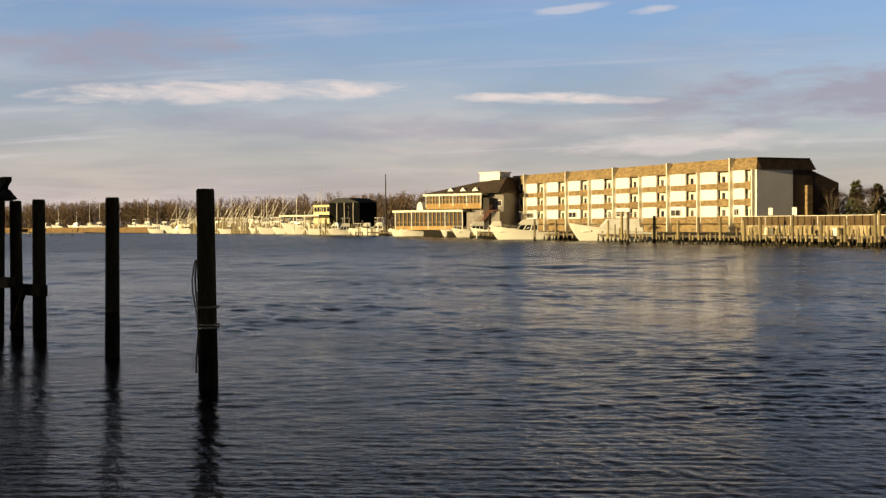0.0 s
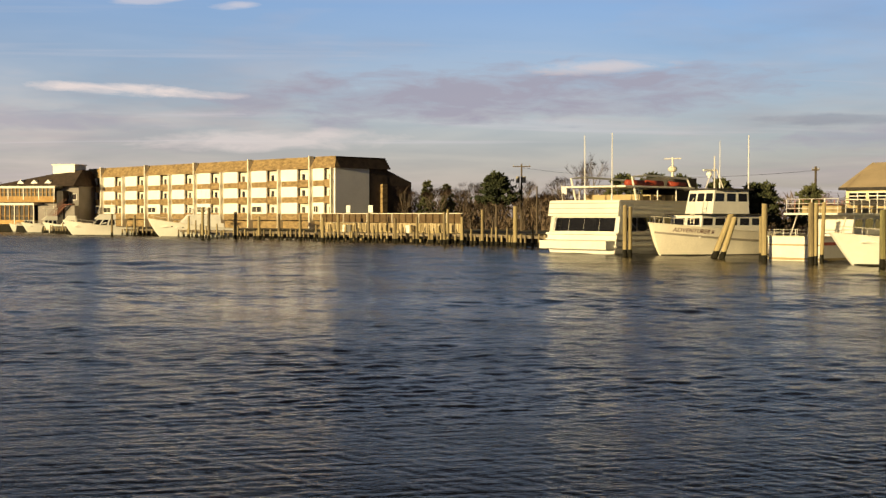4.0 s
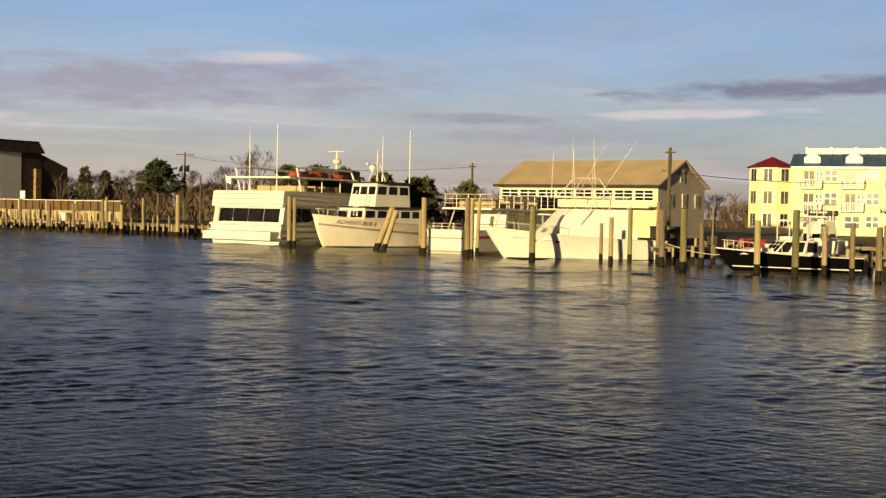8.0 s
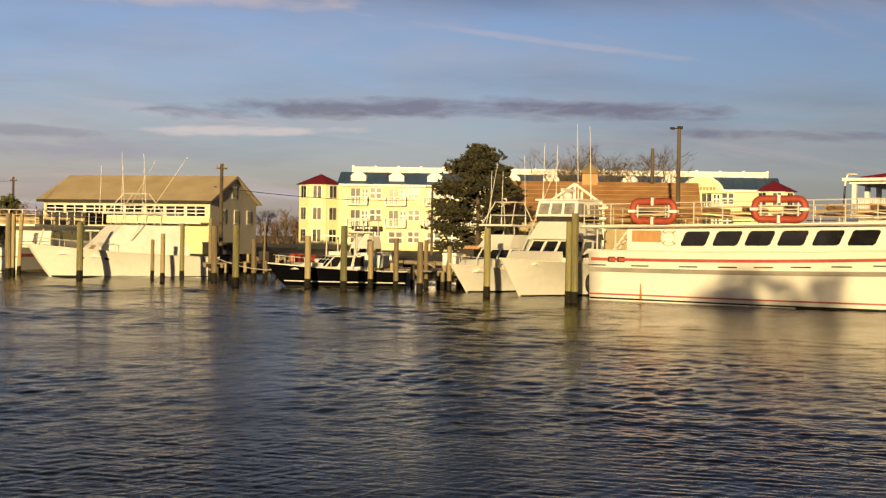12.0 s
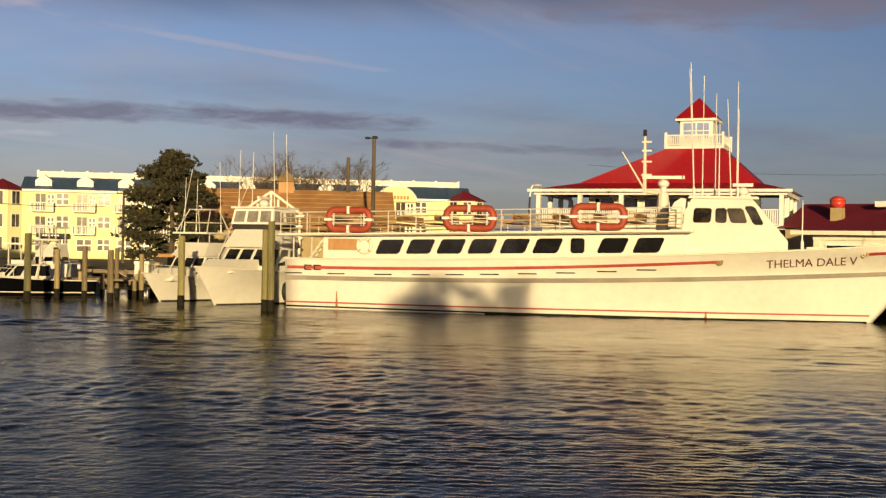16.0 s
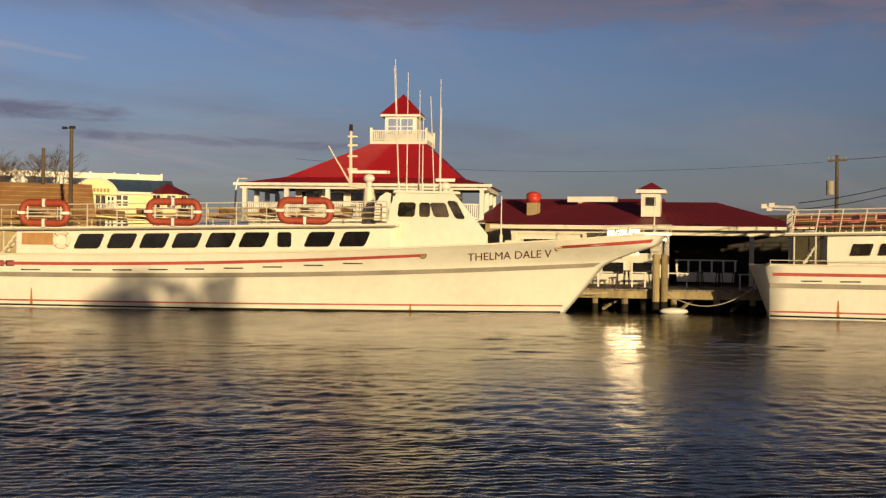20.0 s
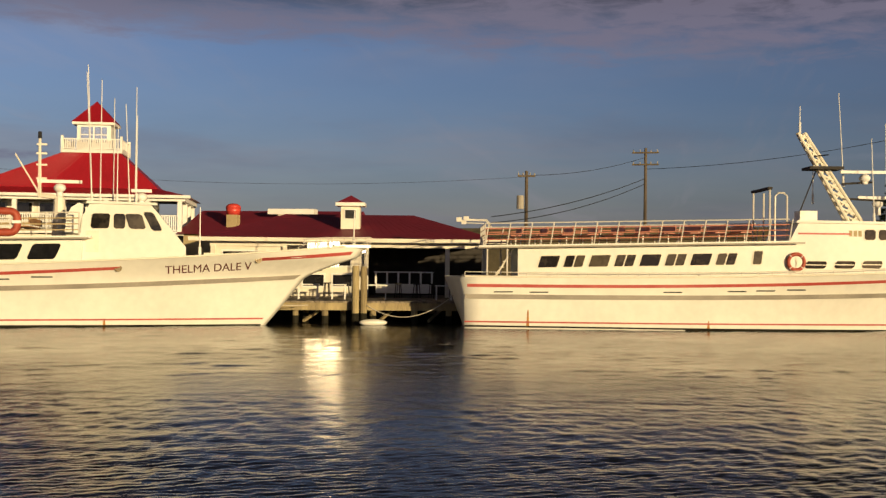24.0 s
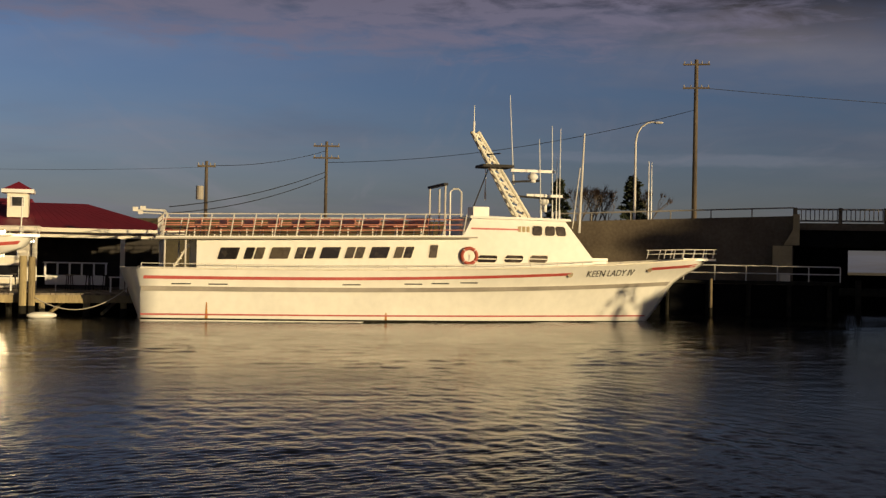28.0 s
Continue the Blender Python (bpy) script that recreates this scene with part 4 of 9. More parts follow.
def inn():
    ax, ay, bx, by = 92.1, 138.4, 136.0, 95.5
    rz, L = along(ax, ay, bx, by)
    h = thing("inn", "long yellow three-storey inn with white balconies and a blue metal roof", "building", x=ax, y=ay, z=1.05, rz=rz)
    e = 8.55
    part("wall", _b(0, L, 0, 14, 0, e), "innyel", h, "lemon yellow stucco wall")
    part("cornice", _b(4.6, L + 0.2, -0.5, 0.0, e - 0.25, e + 0.05), "white", h, "white eave cornice")
    bm = bmesh.new()
    prism(bm, [(-0.5, e + 0.05), (2.6, e + 1.75), (14, e + 1.75), (14.3, e + 0.05)], 4.4, L + 0.3, "x")
    part("roof", bm, "blueroof", h, "blue standing-seam metal roof")
    for i in range(40):
        x = 5 + i * (L - 5) / 40
        bm = bmesh.new()
        prism(bm, [(-0.5, e + 0.06), (2.6, e + 1.76), (2.6, e + 1.84), (-0.5, e + 0.14)], x, x + 0.08, "x")
        part("seam", bm, "blueroof", h)
    # roof-deck rail
    for i in range(19):
        x = 6 + i * (L - 7) / 18
        part("parapet_post", _b(x - 0.15, x + 0.15, 3.0, 3.3, e + 1.7, e + 2.65), "white", h)
    for z in (1.85, 2.36):
        part("parapet_rail", _b(6, L - 1, 3.08, 3.22, e + z, e + z + 0.14), "white", h)
    part("parapet_panel", _b(6, L - 1, 3.13, 3.17, e + 1.75, e + 2.36), "cream", h, "white lattice roof-deck parapet")
    octagon_tower(h, 2.0, 1.2, 2.9, e - 0.1, e + 1.35)
    octagon_tower(h, L - 0.5, 1.0, 2.6, e - 0.1, e + 1.35)
    bay = 5.05
    for i in range(10):
        x = 7.1 + i * bay
        for s in range(3):
            z = 0.25 + s * 2.85
            if s:
                inn_balcony(h, x, z)
            inn_window(h, x + bay * 0.47, z + 0.75, 0, 1.6, 1.5)
            if not s:
                inn_window(h, x, z + 0.6, 0, 1.9, 1.6)
        bm = bmesh.new()
        prism(bm, [(x - 1.0, e + 0.5), (x + 1.0, e + 0.5), (x + 1.0, e + 1.2), (x, e + 1.95), (x - 1.0, e + 1.2)], 0.2, 2.9)
        part("dormer", bm, "white", h, "white gabled roof dormer")
    # entrance awning and arched sign gable
    part("awning", _b(6.6, 10.4, -1.8, -0.02, 2.6, 3.1), "blackrub", h, "black entrance awning")
    bars("awning_bar", 7.3, 9.4, 2.75, 2.95, -1.8, 6, "white", h)
    cx = 51.6
    bm = bmesh.new()
    prism(bm, [(cx + 2.6 * math.cos(radians(a)), e - 0.4 + 1.95 * math.sin(radians(a))) for a in range(0, 181, 15)], -0.7, 2.6)
    part("arched_gable", bm, "innyel", h, "arched cream sign gable")
    bm = bmesh.new()
    for a in range(0, 180, 12):
        rod(bm, (cx + 2.65 * math.cos(radians(a)), -0.75, e - 0.4 + 2.0 * math.sin(radians(a))), (cx + 2.65 * math.cos(radians(a + 12)), -0.75, e - 0.4 + 2.0 * math.sin(radians(a + 12))), 0.12)
    part("arch_moulding", bm, "white", h)
    bars("sign_bar", cx - 1.7, cx + 1.7, e - 0.1, e + 0.35, -0.71, 8, "cedar", h)


inn()

# ---- red-roofed restaurant with a cupola ----
def frustum(bm, lo, hi):
    a = [bm.verts.new(p) for p in lo]
    b = [bm.verts.new(p) for p in hi]
    n = len(lo)
    bm.faces.new(a[::-1])
    if len(b) == n:
        bm.faces.new(b)
        for i in range(n):
            bm.faces.new((a[i], a[(i + 1) % n], b[(i + 1) % n], b[i]))
    else:
        for i in range(n):
            bm.faces.new((a[i], a[(i + 1) % n], b[0]))


def picket_rail(h, p, q, z, n, hh=1.0, mat_="white"):
    p, q = Vector(p), Vector(q)
    r = part("railing", _rail(p, q, z, hh), mat_, h, "white picket porch railing")
    first = part("picket", _b(-0.04, 0.04, -0.025, 0.025, z + 0.1, z + hh - 0.05), mat_, r)
    first.matrix_basis = pose(*p.lerp(q, 0.5 / n))
    for i in range(1, n):
        share("picket", first, r, pose(*p.lerp(q, (i + 0.5) / n)))


def _rail(p, q, z, hh):
    bm = bmesh.new()
    for zz in (z + 0.08, z + hh):
        rod(bm, (p.x, p.y, zz), (q.x, q.y, zz), 0.055, n=4)
    return bm


def restaurant():
    ax, ay, bx, by = 72.3, 45.0, 76.6, 29.6
    rz, L = along(ax, ay, bx, by)
    h = thing("restaurant", "white porch restaurant with a bright red hipped roof and cupola", "building", x=ax, y=ay, z=1.05, rz=rz)
    f, e = 3.75, 6.0            # porch floor and eave above ground
    D = 8.5
    part("lower_wall", _b(0.2, L - 0.2, 0.2, D, 0, f - 0.25), "cream", h, "cream ground-floor wall")
    part("porch_floor", _b(-0.2, L + 0.2, -0.2, D, f - 0.25, f), "white", h)
    part("room_wall", _b(2.8, L - 2.2, 2.6, D - 1, f, e), "cream", h, "inner wall behind the porch")
    for i in range(6):
        x = 3.2 + i * (L - 5.8) / 6
        w = part("window", _b(x, x + 1.4, 2.5, 2.6, f + 0.6, f + 1.9), "white", h)
        part("pane", _b(x + 0.1, x + 1.3, 2.48, 2.5, f + 0.7, f + 1.8), "glass", w)
    part("beam", _b(-0.3, L + 0.3, -0.25, 0.1, e - 0.32, e), "white", h, "white porch beam")
    part("beam", _b(L - 0.05, L + 0.3, 0.12, D, e - 0.32, e), "white", h)
    part("beam", _b(-0.3, 0.05, 0.12, D, e - 0.32, e), "white", h)
    # porch shade is put into the ceiling's dark colour
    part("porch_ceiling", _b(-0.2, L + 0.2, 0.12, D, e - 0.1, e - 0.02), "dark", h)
    for x in (-0.15, L * 0.17, L * 0.345, L * 0.52, L * 0.70, L * 0.86, L - 0.2):
        part("column", _b(x, x + 0.28, -0.18, 0.10, f, e - 0.32), "white", h)
    for y in (2.7, 5.4, D - 0.3):
        part("column", _b(-0.15, 0.15, y, y + 0.3, f, e - 0.32), "white", h)
        part("column", _b(L - 0.15, L + 0.15, y, y + 0.3, f, e - 0.32), "white", h)
    for a, b, n in ((0.2, L * 0.345, 40), (L * 0.345, L * 0.70, 40), (L * 0.70, L - 0.1, 34)):
        picket_rail(h, (a, 0, 0), (b, 0, 0), f, n)
    o = 0.55
    cx, cy = L * 0.62, 4.6
    # shallow porch skirt, then the steeper main roof
    bm = bmesh.new()
    s1, h1 = 2.3, 0.55
    frustum(bm, [(-o, -o, e), (L + o, -o, e), (L + o, D + o, e), (-o, D + o, e)], [(s1, s1 * 0.7, e + h1), (L - s1 * 0.7, s1 * 0.7, e + h1), (L - s1 * 0.7, D - s1 * 0.7, e + h1), (s1, D - s1 * 0.7, e + h1)])
    part("porch_roof", bm, "redroof", h, "bright red metal porch roof")
    bm = bmesh.new()
    t = 1.75
    zt = Zr = 9.0
    frustum(bm, [(s1 + 0.02, s1 * 0.7 + 0.02, e + h1), (L - s1 * 0.7 - 0.02, s1 * 0.7 + 0.02, e + h1), (L - s1 * 0.7 - 0.02, D - s1 * 0.7, e + h1), (s1 + 0.02, D - s1 * 0.7, e + h1)], [(cx - t, cy - t, zt), (cx + t, cy - t, zt), (cx + t, cy + t, zt), (cx - t, cy + t, zt)])
    rf = part("roof", bm, "redroof", h, "bright red standing-seam hipped roof")
    part("gutter", _b(-o - 0.1, L + o + 0.1, -o - 0.12, -o, e - 0.14, e + 0.05), "white", h)
    for i in range(24):
        q = (i + 0.5) / 24
        bm = bmesh.new()
        xa, xb, xc = -o + (L + 2 * o) * q, s1 + (L - s1 * 1.7) * q, cx - t + 2 * t * q
        rod(bm, (xa, -o, e + 0.004), (xb, s1 * 0.7, e + h1 + 0.003), 0.006, n=4)
        rod(bm, (xb, s1 * 0.7, e + h1 + 0.005), (xc, cy - t, zt + 0.003), 0.006, n=4)
        part("seam", bm, "redroof", rf)
    # belvedere balcony and cupola
    b0 = zt - 0.08
    part("belvedere_floor", _b(cx - 1.95, cx + 1.95, cy - 1.95, cy + 1.95, b0, b0 + 0.2), "white", h)
    picket_rail(h, (cx - 1.9, cy - 1.9, 0), (cx + 1.9, cy - 1.9, 0), b0 + 0.2, 26, 0.7)
    for s in (-1, 1):
        bm = bmesh.new()
        for z in (0.28, 0.9):
            rod(bm, (cx + s * 1.9, cy - 1.9, b0 + z), (cx + s * 1.9, cy + 1.9, b0 + z), 0.05, n=4)
        for i in range(22):
            y = cy - 1.85 + i * 0.17
            box(bm, cx + s * 1.9 - 0.025, cx + s * 1.9 + 0.025, y, y + 0.07, b0 + 0.25, b0 + 0.9)
        for y in (-1.9, 1.9):
            box(bm, cx + s * 1.9 - 0.08, cx + s * 1.9 + 0.08, cy + y - 0.08, cy + y + 0.08, b0, b0 + 1.1)
        part("belvedere_rail", bm, "white", h)
    c1 = 10.85
    part("cupola", _b(cx - 1.1, cx + 1.1, cy - 1.1, cy + 1.1, b0 + 0.2, c1), "white", h, "white cupola room")
    for k in range(2):
        for j in range(2):
            x = cx - 0.85 + k * 0.9
            part("cupola_pane", _b(x, x + 0.8, cy - 1.14, cy - 1.1, b0 + 0.75 + j * 0.55, b0 + 1.23 + j * 0.55), "curtain", h)
    part("cupola_cornice", _b(cx - 1.38, cx + 1.38, cy - 1.38, cy + 1.38, c1, c1 + 0.16), "white", h)
    bm = bmesh.new()
    frustum(bm, [(cx - 1.42, cy - 1.42, c1 + 0.16), (cx + 1.42, cy - 1.42, c1 + 0.16), (cx + 1.42, cy + 1.42, c1 + 0.16), (cx - 1.42, cy + 1.42, c1 + 0.16)], [(cx, cy, 12.55)])
    part("cupola_roof", bm, "redroof", h, "pointed red cupola roof")


restaurant()


def dock_bar():
    ax, ay, bx, by = 64.4, 23.2, 66.9, 8.6
    rz, L = along(ax, ay, bx, by)
    h = thing("dockside_bar", "open dockside bar under a maroon metal roof with a white cupola", "building", x=ax, y=ay, z=1.05, rz=rz)
    e = 3.1
    D = 12.0
    part("deck_floor", _b(-0.5, L + 0.5, -0.3, D, -0.1, 0.05), "plank", h)
    # back wall coloured dark for the bar's interior shade
    part("back_wall", _b(0, L, 6.0, 6.2, 0.05, e), "dark", h, "bar back wall, interior shade put in as dark colour")
    part("side_wall", _b(0, 0.2, 0, D, 0.05, e), "brick", h)
    bm = bmesh.new()
    frustum(bm, [(-0.9, -0.9, e), (L + 0.9, -0.9, e), (L + 0.9, D + 0.9, e), (-0.9, D + 0.9, e)], [(3.4, 5.4, e + 1.55), (L - 4.0, 5.4, e + 1.55), (L - 4.0, 6.6, e + 1.55), (3.4, 6.6, e + 1.55)])
    rf = part("roof", bm, "maroon", h, "maroon standing-seam hipped roof")
    for i in range(34):
        t = (i + 0.5) / 34
        bm = bmesh.new()
        rod(bm, (-0.9 + (L + 1.8) * t, -0.9, e + 0.002), (3.4 + (L - 7.4) * t, 5.4, e + 1.552), 0.007, n=4)
        part("seam", bm, "maroon", rf)
    part("fascia", _b(-1.0, L + 1.0, -1.0, -0.9, e - 0.16, e + 0.05), "cream", h, "peeling cream fascia board")
    part("beam", _b(0, L, -0.15, 0.1, e - 0.42, e - 0.02), "cream", h)
    # front: closed wall on the first stretch, clear curtains, then open bays
    part("front_wall", _b(0.2, 8.2, 0.0, 0.15, 0.05, e - 0.42), "cream", h, "pale weathered front wall with windows")
    for x, z, w, hh in ((0.6, 1.0, 2.0, 1.5), (3.0, 1.0, 1.6, 1.5), (4.9, 0.5, 1.3, 0.8), (6.5, 0.5, 1.2, 0.8), (5.2, 1.6, 2.4, 0.9)):
        fr = part("window", _b(x, x + w, -0.05, 0.0, z, z + hh), "white", h)
        part("pane", _b(x + 0.1, x + w - 0.1, -0.07, -0.05, z + 0.1, z + hh - 0.1), "glass", fr)
    for x in (0.05, 3.9, 8.25, 12.6, L - 0.2):
        part("post", _b(x, x + 0.24, -0.2, 0.05, 0.05, e - 0.42), "cream", h)
    # bar rail and stools in the open bays
    for x0, x1 in ((8.9, 11.9),):
        part("low_wall", _b(x0, x1, -0.12, 0.0, 0.25, 0.75), "white", h, "white painted low rail wall")
        for i in range(6):
            x = x0 + (x1 - x0) * i / 5
            part("rail_post", _b(x - 0.05, x + 0.05, -0.12, 0.0, 0.75, 1.35), "white", h)
        part("rail_cap", _b(x0 - 0.1, x1 + 0.1, -0.18, 0.05, 1.35, 1.42), "white", h)
    # vent cupola
    c = 7.4
    part("vent_cupola", _b(c - 0.52, c + 0.52, 1.3, 2.34, e + 0.60, e + 1.86), "cream", h, "small cream roof cupola")
    fr = part("cupola_window", _b(c - 0.34, c + 0.34, 1.26, 1.3, e + 1.12, e + 1.70), "white", h)
    part("cupola_pane", _b(c - 0.28, c + 0.28, 1.24, 1.26, e + 1.18, e + 1.64), "innglass", fr)
    part("cupola_cornice", _b(c - 0.80, c + 0.80, 1.02, 2.62, e + 1.86, e + 2.05), "white", h)
    bm = bmesh.new()
    frustum(bm, [(c - 0.74, 1.08, e + 2.05), (c + 0.74, 1.08, e + 2.05), (c + 0.74, 2.56, e + 2.05), (c - 0.74, 2.56, e + 2.05)], [(c, 1.82, e + 2.48)])
    part("cupola_cap", bm, "maroon", h)
    return h


bar = dock_bar()

# vinyl curtain panels given a near-mirror finish to throw the low sun's glare
def vinyl_panels(x, y, rz, spans, z0, z1, wave):
    cu = thing("vinyl_curtain", "vinyl weather curtain made mirror-bright and aimed to throw the sun's glare", "curtain", "vinyl curtains", x=x, y=y, z=1.05, rz=rz)
    for i, (a, b) in enumerate(spans):
        bm = bmesh.new()
        rows = []
        for k in range(11):
            rows.append([bm.verts.new((a + (b - a) * k / 10, wave * math.sin(k * 1.3 + i) + wave * math.sin(j * 0.9 + i), z0 + (z1 - z0) * j / 5)) for j in range(6)])
        for p, q in zip(rows, rows[1:]):
            for j in range(5):
                bm.faces.new((p[j], q[j], q[j + 1], p[j + 1]))
        part("panel", bm, "curtain", cu, smooth=True)
        part("batten", _b(a - 0.03, b + 0.03, -0.02, 0.04, z1, z1 + 0.06), "cream", cu)


# turned midway between sun and camera, to glare on the water
vinyl_panels(63.6, 16.75, -61.7, ((-0.85, -0.30), (-0.25, 0.25), (0.30, 0.85)), 1.6, 2.95, 0.004)
vinyl_panels(63.85, 14.75, -62.5, ((-0.25, 0.25),), 2.35, 2.78, 0.012)

# maroon-roofed kitchen wing behind
k = thing("kitchen_wing", "low block kitchen wing with a maroon metal roof", "building", x=76.6, y=29.4, z=1.05, rz=along(76.6, 29.4, 77.0, 12.0)[0])
part("wall", _b(0, 10.5, 0, 9, 0, 3.6), "brick", k, "tan block wall")
bm = bmesh.new()
prism(bm, [(-0.6, 3.6), (9.6, 3.6), (4.5, 5.3)], -0.3, 10.8, "x")
part("roof", bm, "maroon", k, "maroon metal roof")
bm = bmesh.new()
rod(bm, (2.9, 1.2, 4.9), (2.9, 1.2, 5.4), 0.42, 0.50, n=14)
ball(bm, (2.9, 1.2, 5.4), 0.48, 1, 1, 0.5, 14, 7)
fan = part("vent_fan", bm, "redbox", k, "red mushroom exhaust fan", smooth=True)
part("fan_curb", _b(2.55, 3.25, 0.85, 1.55, 3.8, 4.9), "brick", fan)
bm = bmesh.new()
box(bm, 4.9, 8.0, 2.2, 3.2, 5.0, 5.35)
part("roof_duct", bm, "white", k, "long white rooftop vent box")
part("duct_foot", _b(5.6, 7.4, 2.3, 3.1, 4.4, 5.0), "cream", k)

# ---- brown-roofed shop beyond the pine ----
rz, L = along(65.0, 69.6, 74.2, 59.4)
sh = thing("brown_roofed_shop", "low shop with a broad brown shingle roof", "building", x=65.0, y=69.6, z=1.05, rz=rz)
part("wall", _b(0, L, 0, 11, 0, 3.3), "brick", sh)
bm = bmesh.new()
prism(bm, [(-0.8, 3.1), (11.8, 3.1), (5.2, 6.35)], -0.5, L + 0.5, "x")
part("roof", bm, "cedar", sh, "brown cedar shingle roof in low sun")
for i in range(9):
    bm = bmesh.new()
    k = i / 9
    y0, z0 = -0.8 + 6.0 * k, 3.1 + 3.25 * k
    prism(bm, [(y0, z0 + 0.01), (y0 + 0.667, z0 + 0.371), (y0 + 0.667, z0 + 0.40), (y0, z0 + 0.06)], -0.5, L + 0.5, "x")
    part("shingle_course", bm, "cedar", sh)
part("roof_lantern", _b(5.2, 6.4, 4.7, 5.9, 6.0, 7.0), "cedar", sh)
bm = bmesh.new()
frustum(bm, [(4.9, 4.4, 7.0), (6.7, 4.4, 7.0), (6.7, 6.2, 7.0), (4.9, 6.2, 7.0)], [(5.8, 5.3, 7.9)])
part("lantern_roof", bm, "shingle", sh)
# open timber gable frame in front of it
tg = thing("timber_gable_frame", "open pale timber gable frame of a dock pavilion", "pavilion", x=62.9, y=60.9, z=1.05, rz=rz)
bm = bmesh.new()
rod(bm, (-2.3, 0, 4.0), (0, 0, 5.65), 0.11, n=4)
part("rafter", bm, "cream", tg)
bm = bmesh.new()
rod(bm, (2.3, 0, 4.0), (0, 0, 5.65), 0.11, n=4)
part("rafter", bm, "cream", tg)
for x, t in ((-2.0, 4.1), (0.0, 5.5), (0.5, 5.1), (2.0, 4.1), (-0.9, 4.8)):
    part("post", _b(x - 0.08, x + 0.08, -0.08, 0.08, 0, t), "cream", tg)
for z in (2.4, 3.2, 3.9):
    part("tie_beam", _b(-2.2, 2.2, -0.06, 0.06, z, z + 0.14), "cream", tg)

# ---- bridge and its approach ----
rz, L = along(83.3, -16.9, 79.0, -30.0)
ab = thing("bridge_abutment", "stained concrete bridge wing wall with a pipe rail", "bridge", x=83.3, y=-16.9, z=0, rz=rz, kind="structure")
bm = bmesh.new()
prism(bm, [(-2.0, -1), (L, -1), (L, 6.3), (-2.0, 5.75)], 0, 0.9)
part("wing_wall", bm, "concrete", ab, "stained concrete wing wall")
part("pier_nose", _b(L - 1.3, L - 0.1, -0.5, -0.02, 3.1, 4.35), "brick", ab, "tan concrete block at the wall end")
bm = bmesh.new()
tube(bm, [(-2, 0.4, 6.3), (L, 0.4, 6.85)], 0.05)
for i in range(7):
    x = -2 + (L + 2) * i / 6
    rod(bm, (x, 0.4, 5.7), (x, 0.4, 6.3 + 0.55 * i / 6), 0.04)
part("pipe_rail", bm, "grey", ab)
part("fill", _b(-60, L, 1.0, 12, 0.5, 5.7), "land", ab)

rz, L2 = along(79.0, -30.0, 60.0, -88.0)
br = thing("bridge", "dark steel girder bridge with a barred railing over the canal", "bridge", x=79.0, y=-30.0, z=0, rz=rz, kind="structure")
# girders coloured black for the shade under the deck
part("girder", _b(0.1, L2, 0.2, 11, 4.3, 5.4), "pitch", br, "steel girders with the underside shade put in as black")
part("deck", _b(0.05, L2, 0, 11.2, 5.4, 5.85), "concrete", br)
bm = bmesh.new()
for z in (6.0, 6.75):
    tube(bm, [(0, 0.2, z), (L2, 0.2, z)], 0.06)
part("rail", bm, "grey", br)
for i in range(120):
    x = 0.2 + i * 0.28
    bm = bmesh.new()
    box(bm, x - 0.03, x + 0.03, 0.16, 0.24, 6.0, 6.75)
    part("baluster", bm, "grey", br)
for i in range(14):
    part("rail_post", _b(i * 2.8, i * 2.8 + 0.22, 0.05, 0.4, 5.85, 6.85), "concrete", br)
for x in (9, 26, 43):
    part("pier", _b(x, x + 1.4, 1, 10, -1, 4.3), "wet", br)
# black blocks added behind the span, in place of its shade
part("far_bank_wall", _b(-4, 4.7, 15.0, 16.0, -1, 4.6), "pitch", br, "black block added for the shade under the bridge")
part("far_bank_foot", _b(4.75, 60, 15.0, 16.0, -1, 2.5), "pitch", br, "low black block added for the shade beyond the bridge")
bm = bmesh.new()
prism(bm, [(-0.6, 4.4), (0.35, 4.4), (0.35, 6.4), (-0.05, 6.4), (-0.05, 5.4)], -0.55, -0.05)
part("end_buttress", bm, "brick", br, "tan concrete end post of the parapet")
for i in range(7):
    bm = bmesh.new()
    rod(bm, (1.0 + i * 3.0, -0.6, -1), (1.0 + i * 3.0, -0.6, 2.2), 0.2, 0.18, 8)
    part("fender_piling", bm, "wet", br)
part("fender_beam", _b(0, 22, -0.5, -0.2, 1.2, 1.7), "wet", br)
# small landing with a white pipe rail below the wing wall
ld = thing("bridge_landing", "small landing coloured dark for shade, with white pipe rails below the bridge wall", "dock", x=74.0, y=-17.5, rz=along(74.0, -17.5, 72.2, -31.0)[0])
# landing deck takes the near-black stain colour in place of shade
part("landing_deck", _b(0, 13, 0, 3.0, 1.9, 2.1), "wet", ld)
for i in range(6):
    bm = bmesh.new()
    rod(bm, (0.4 + i * 2.4, 0.2, -1), (0.4 + i * 2.4, 0.2, 1.9), 0.15, 0.15, 8)
    part("landing_piling", bm, "wet", ld)
for z in (2.55, 3.0):
    bm = bmesh.new()
    rod(bm, (0, 0.1, z), (13, 0.1, z), 0.035)
    part("rail", bm, "steel", ld)
for i in range(8):
    bm = bmesh.new()
    rod(bm, (i * 13 / 7, 0.1, 2.1), (i * 13 / 7, 0.1, 3.0), 0.035)
    part("rail_post", bm, "steel", ld)
# black board put where shade lies below the landing
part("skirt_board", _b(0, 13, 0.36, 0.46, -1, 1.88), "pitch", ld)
part("locker", _b(9.7, 10.3, 1.2, 1.7, 2.1, 2.6), "cream", ld)
part("locker", _b(3.0, 3.5, 1.0, 1.5, 2.1, 3.1), "cream", ld)

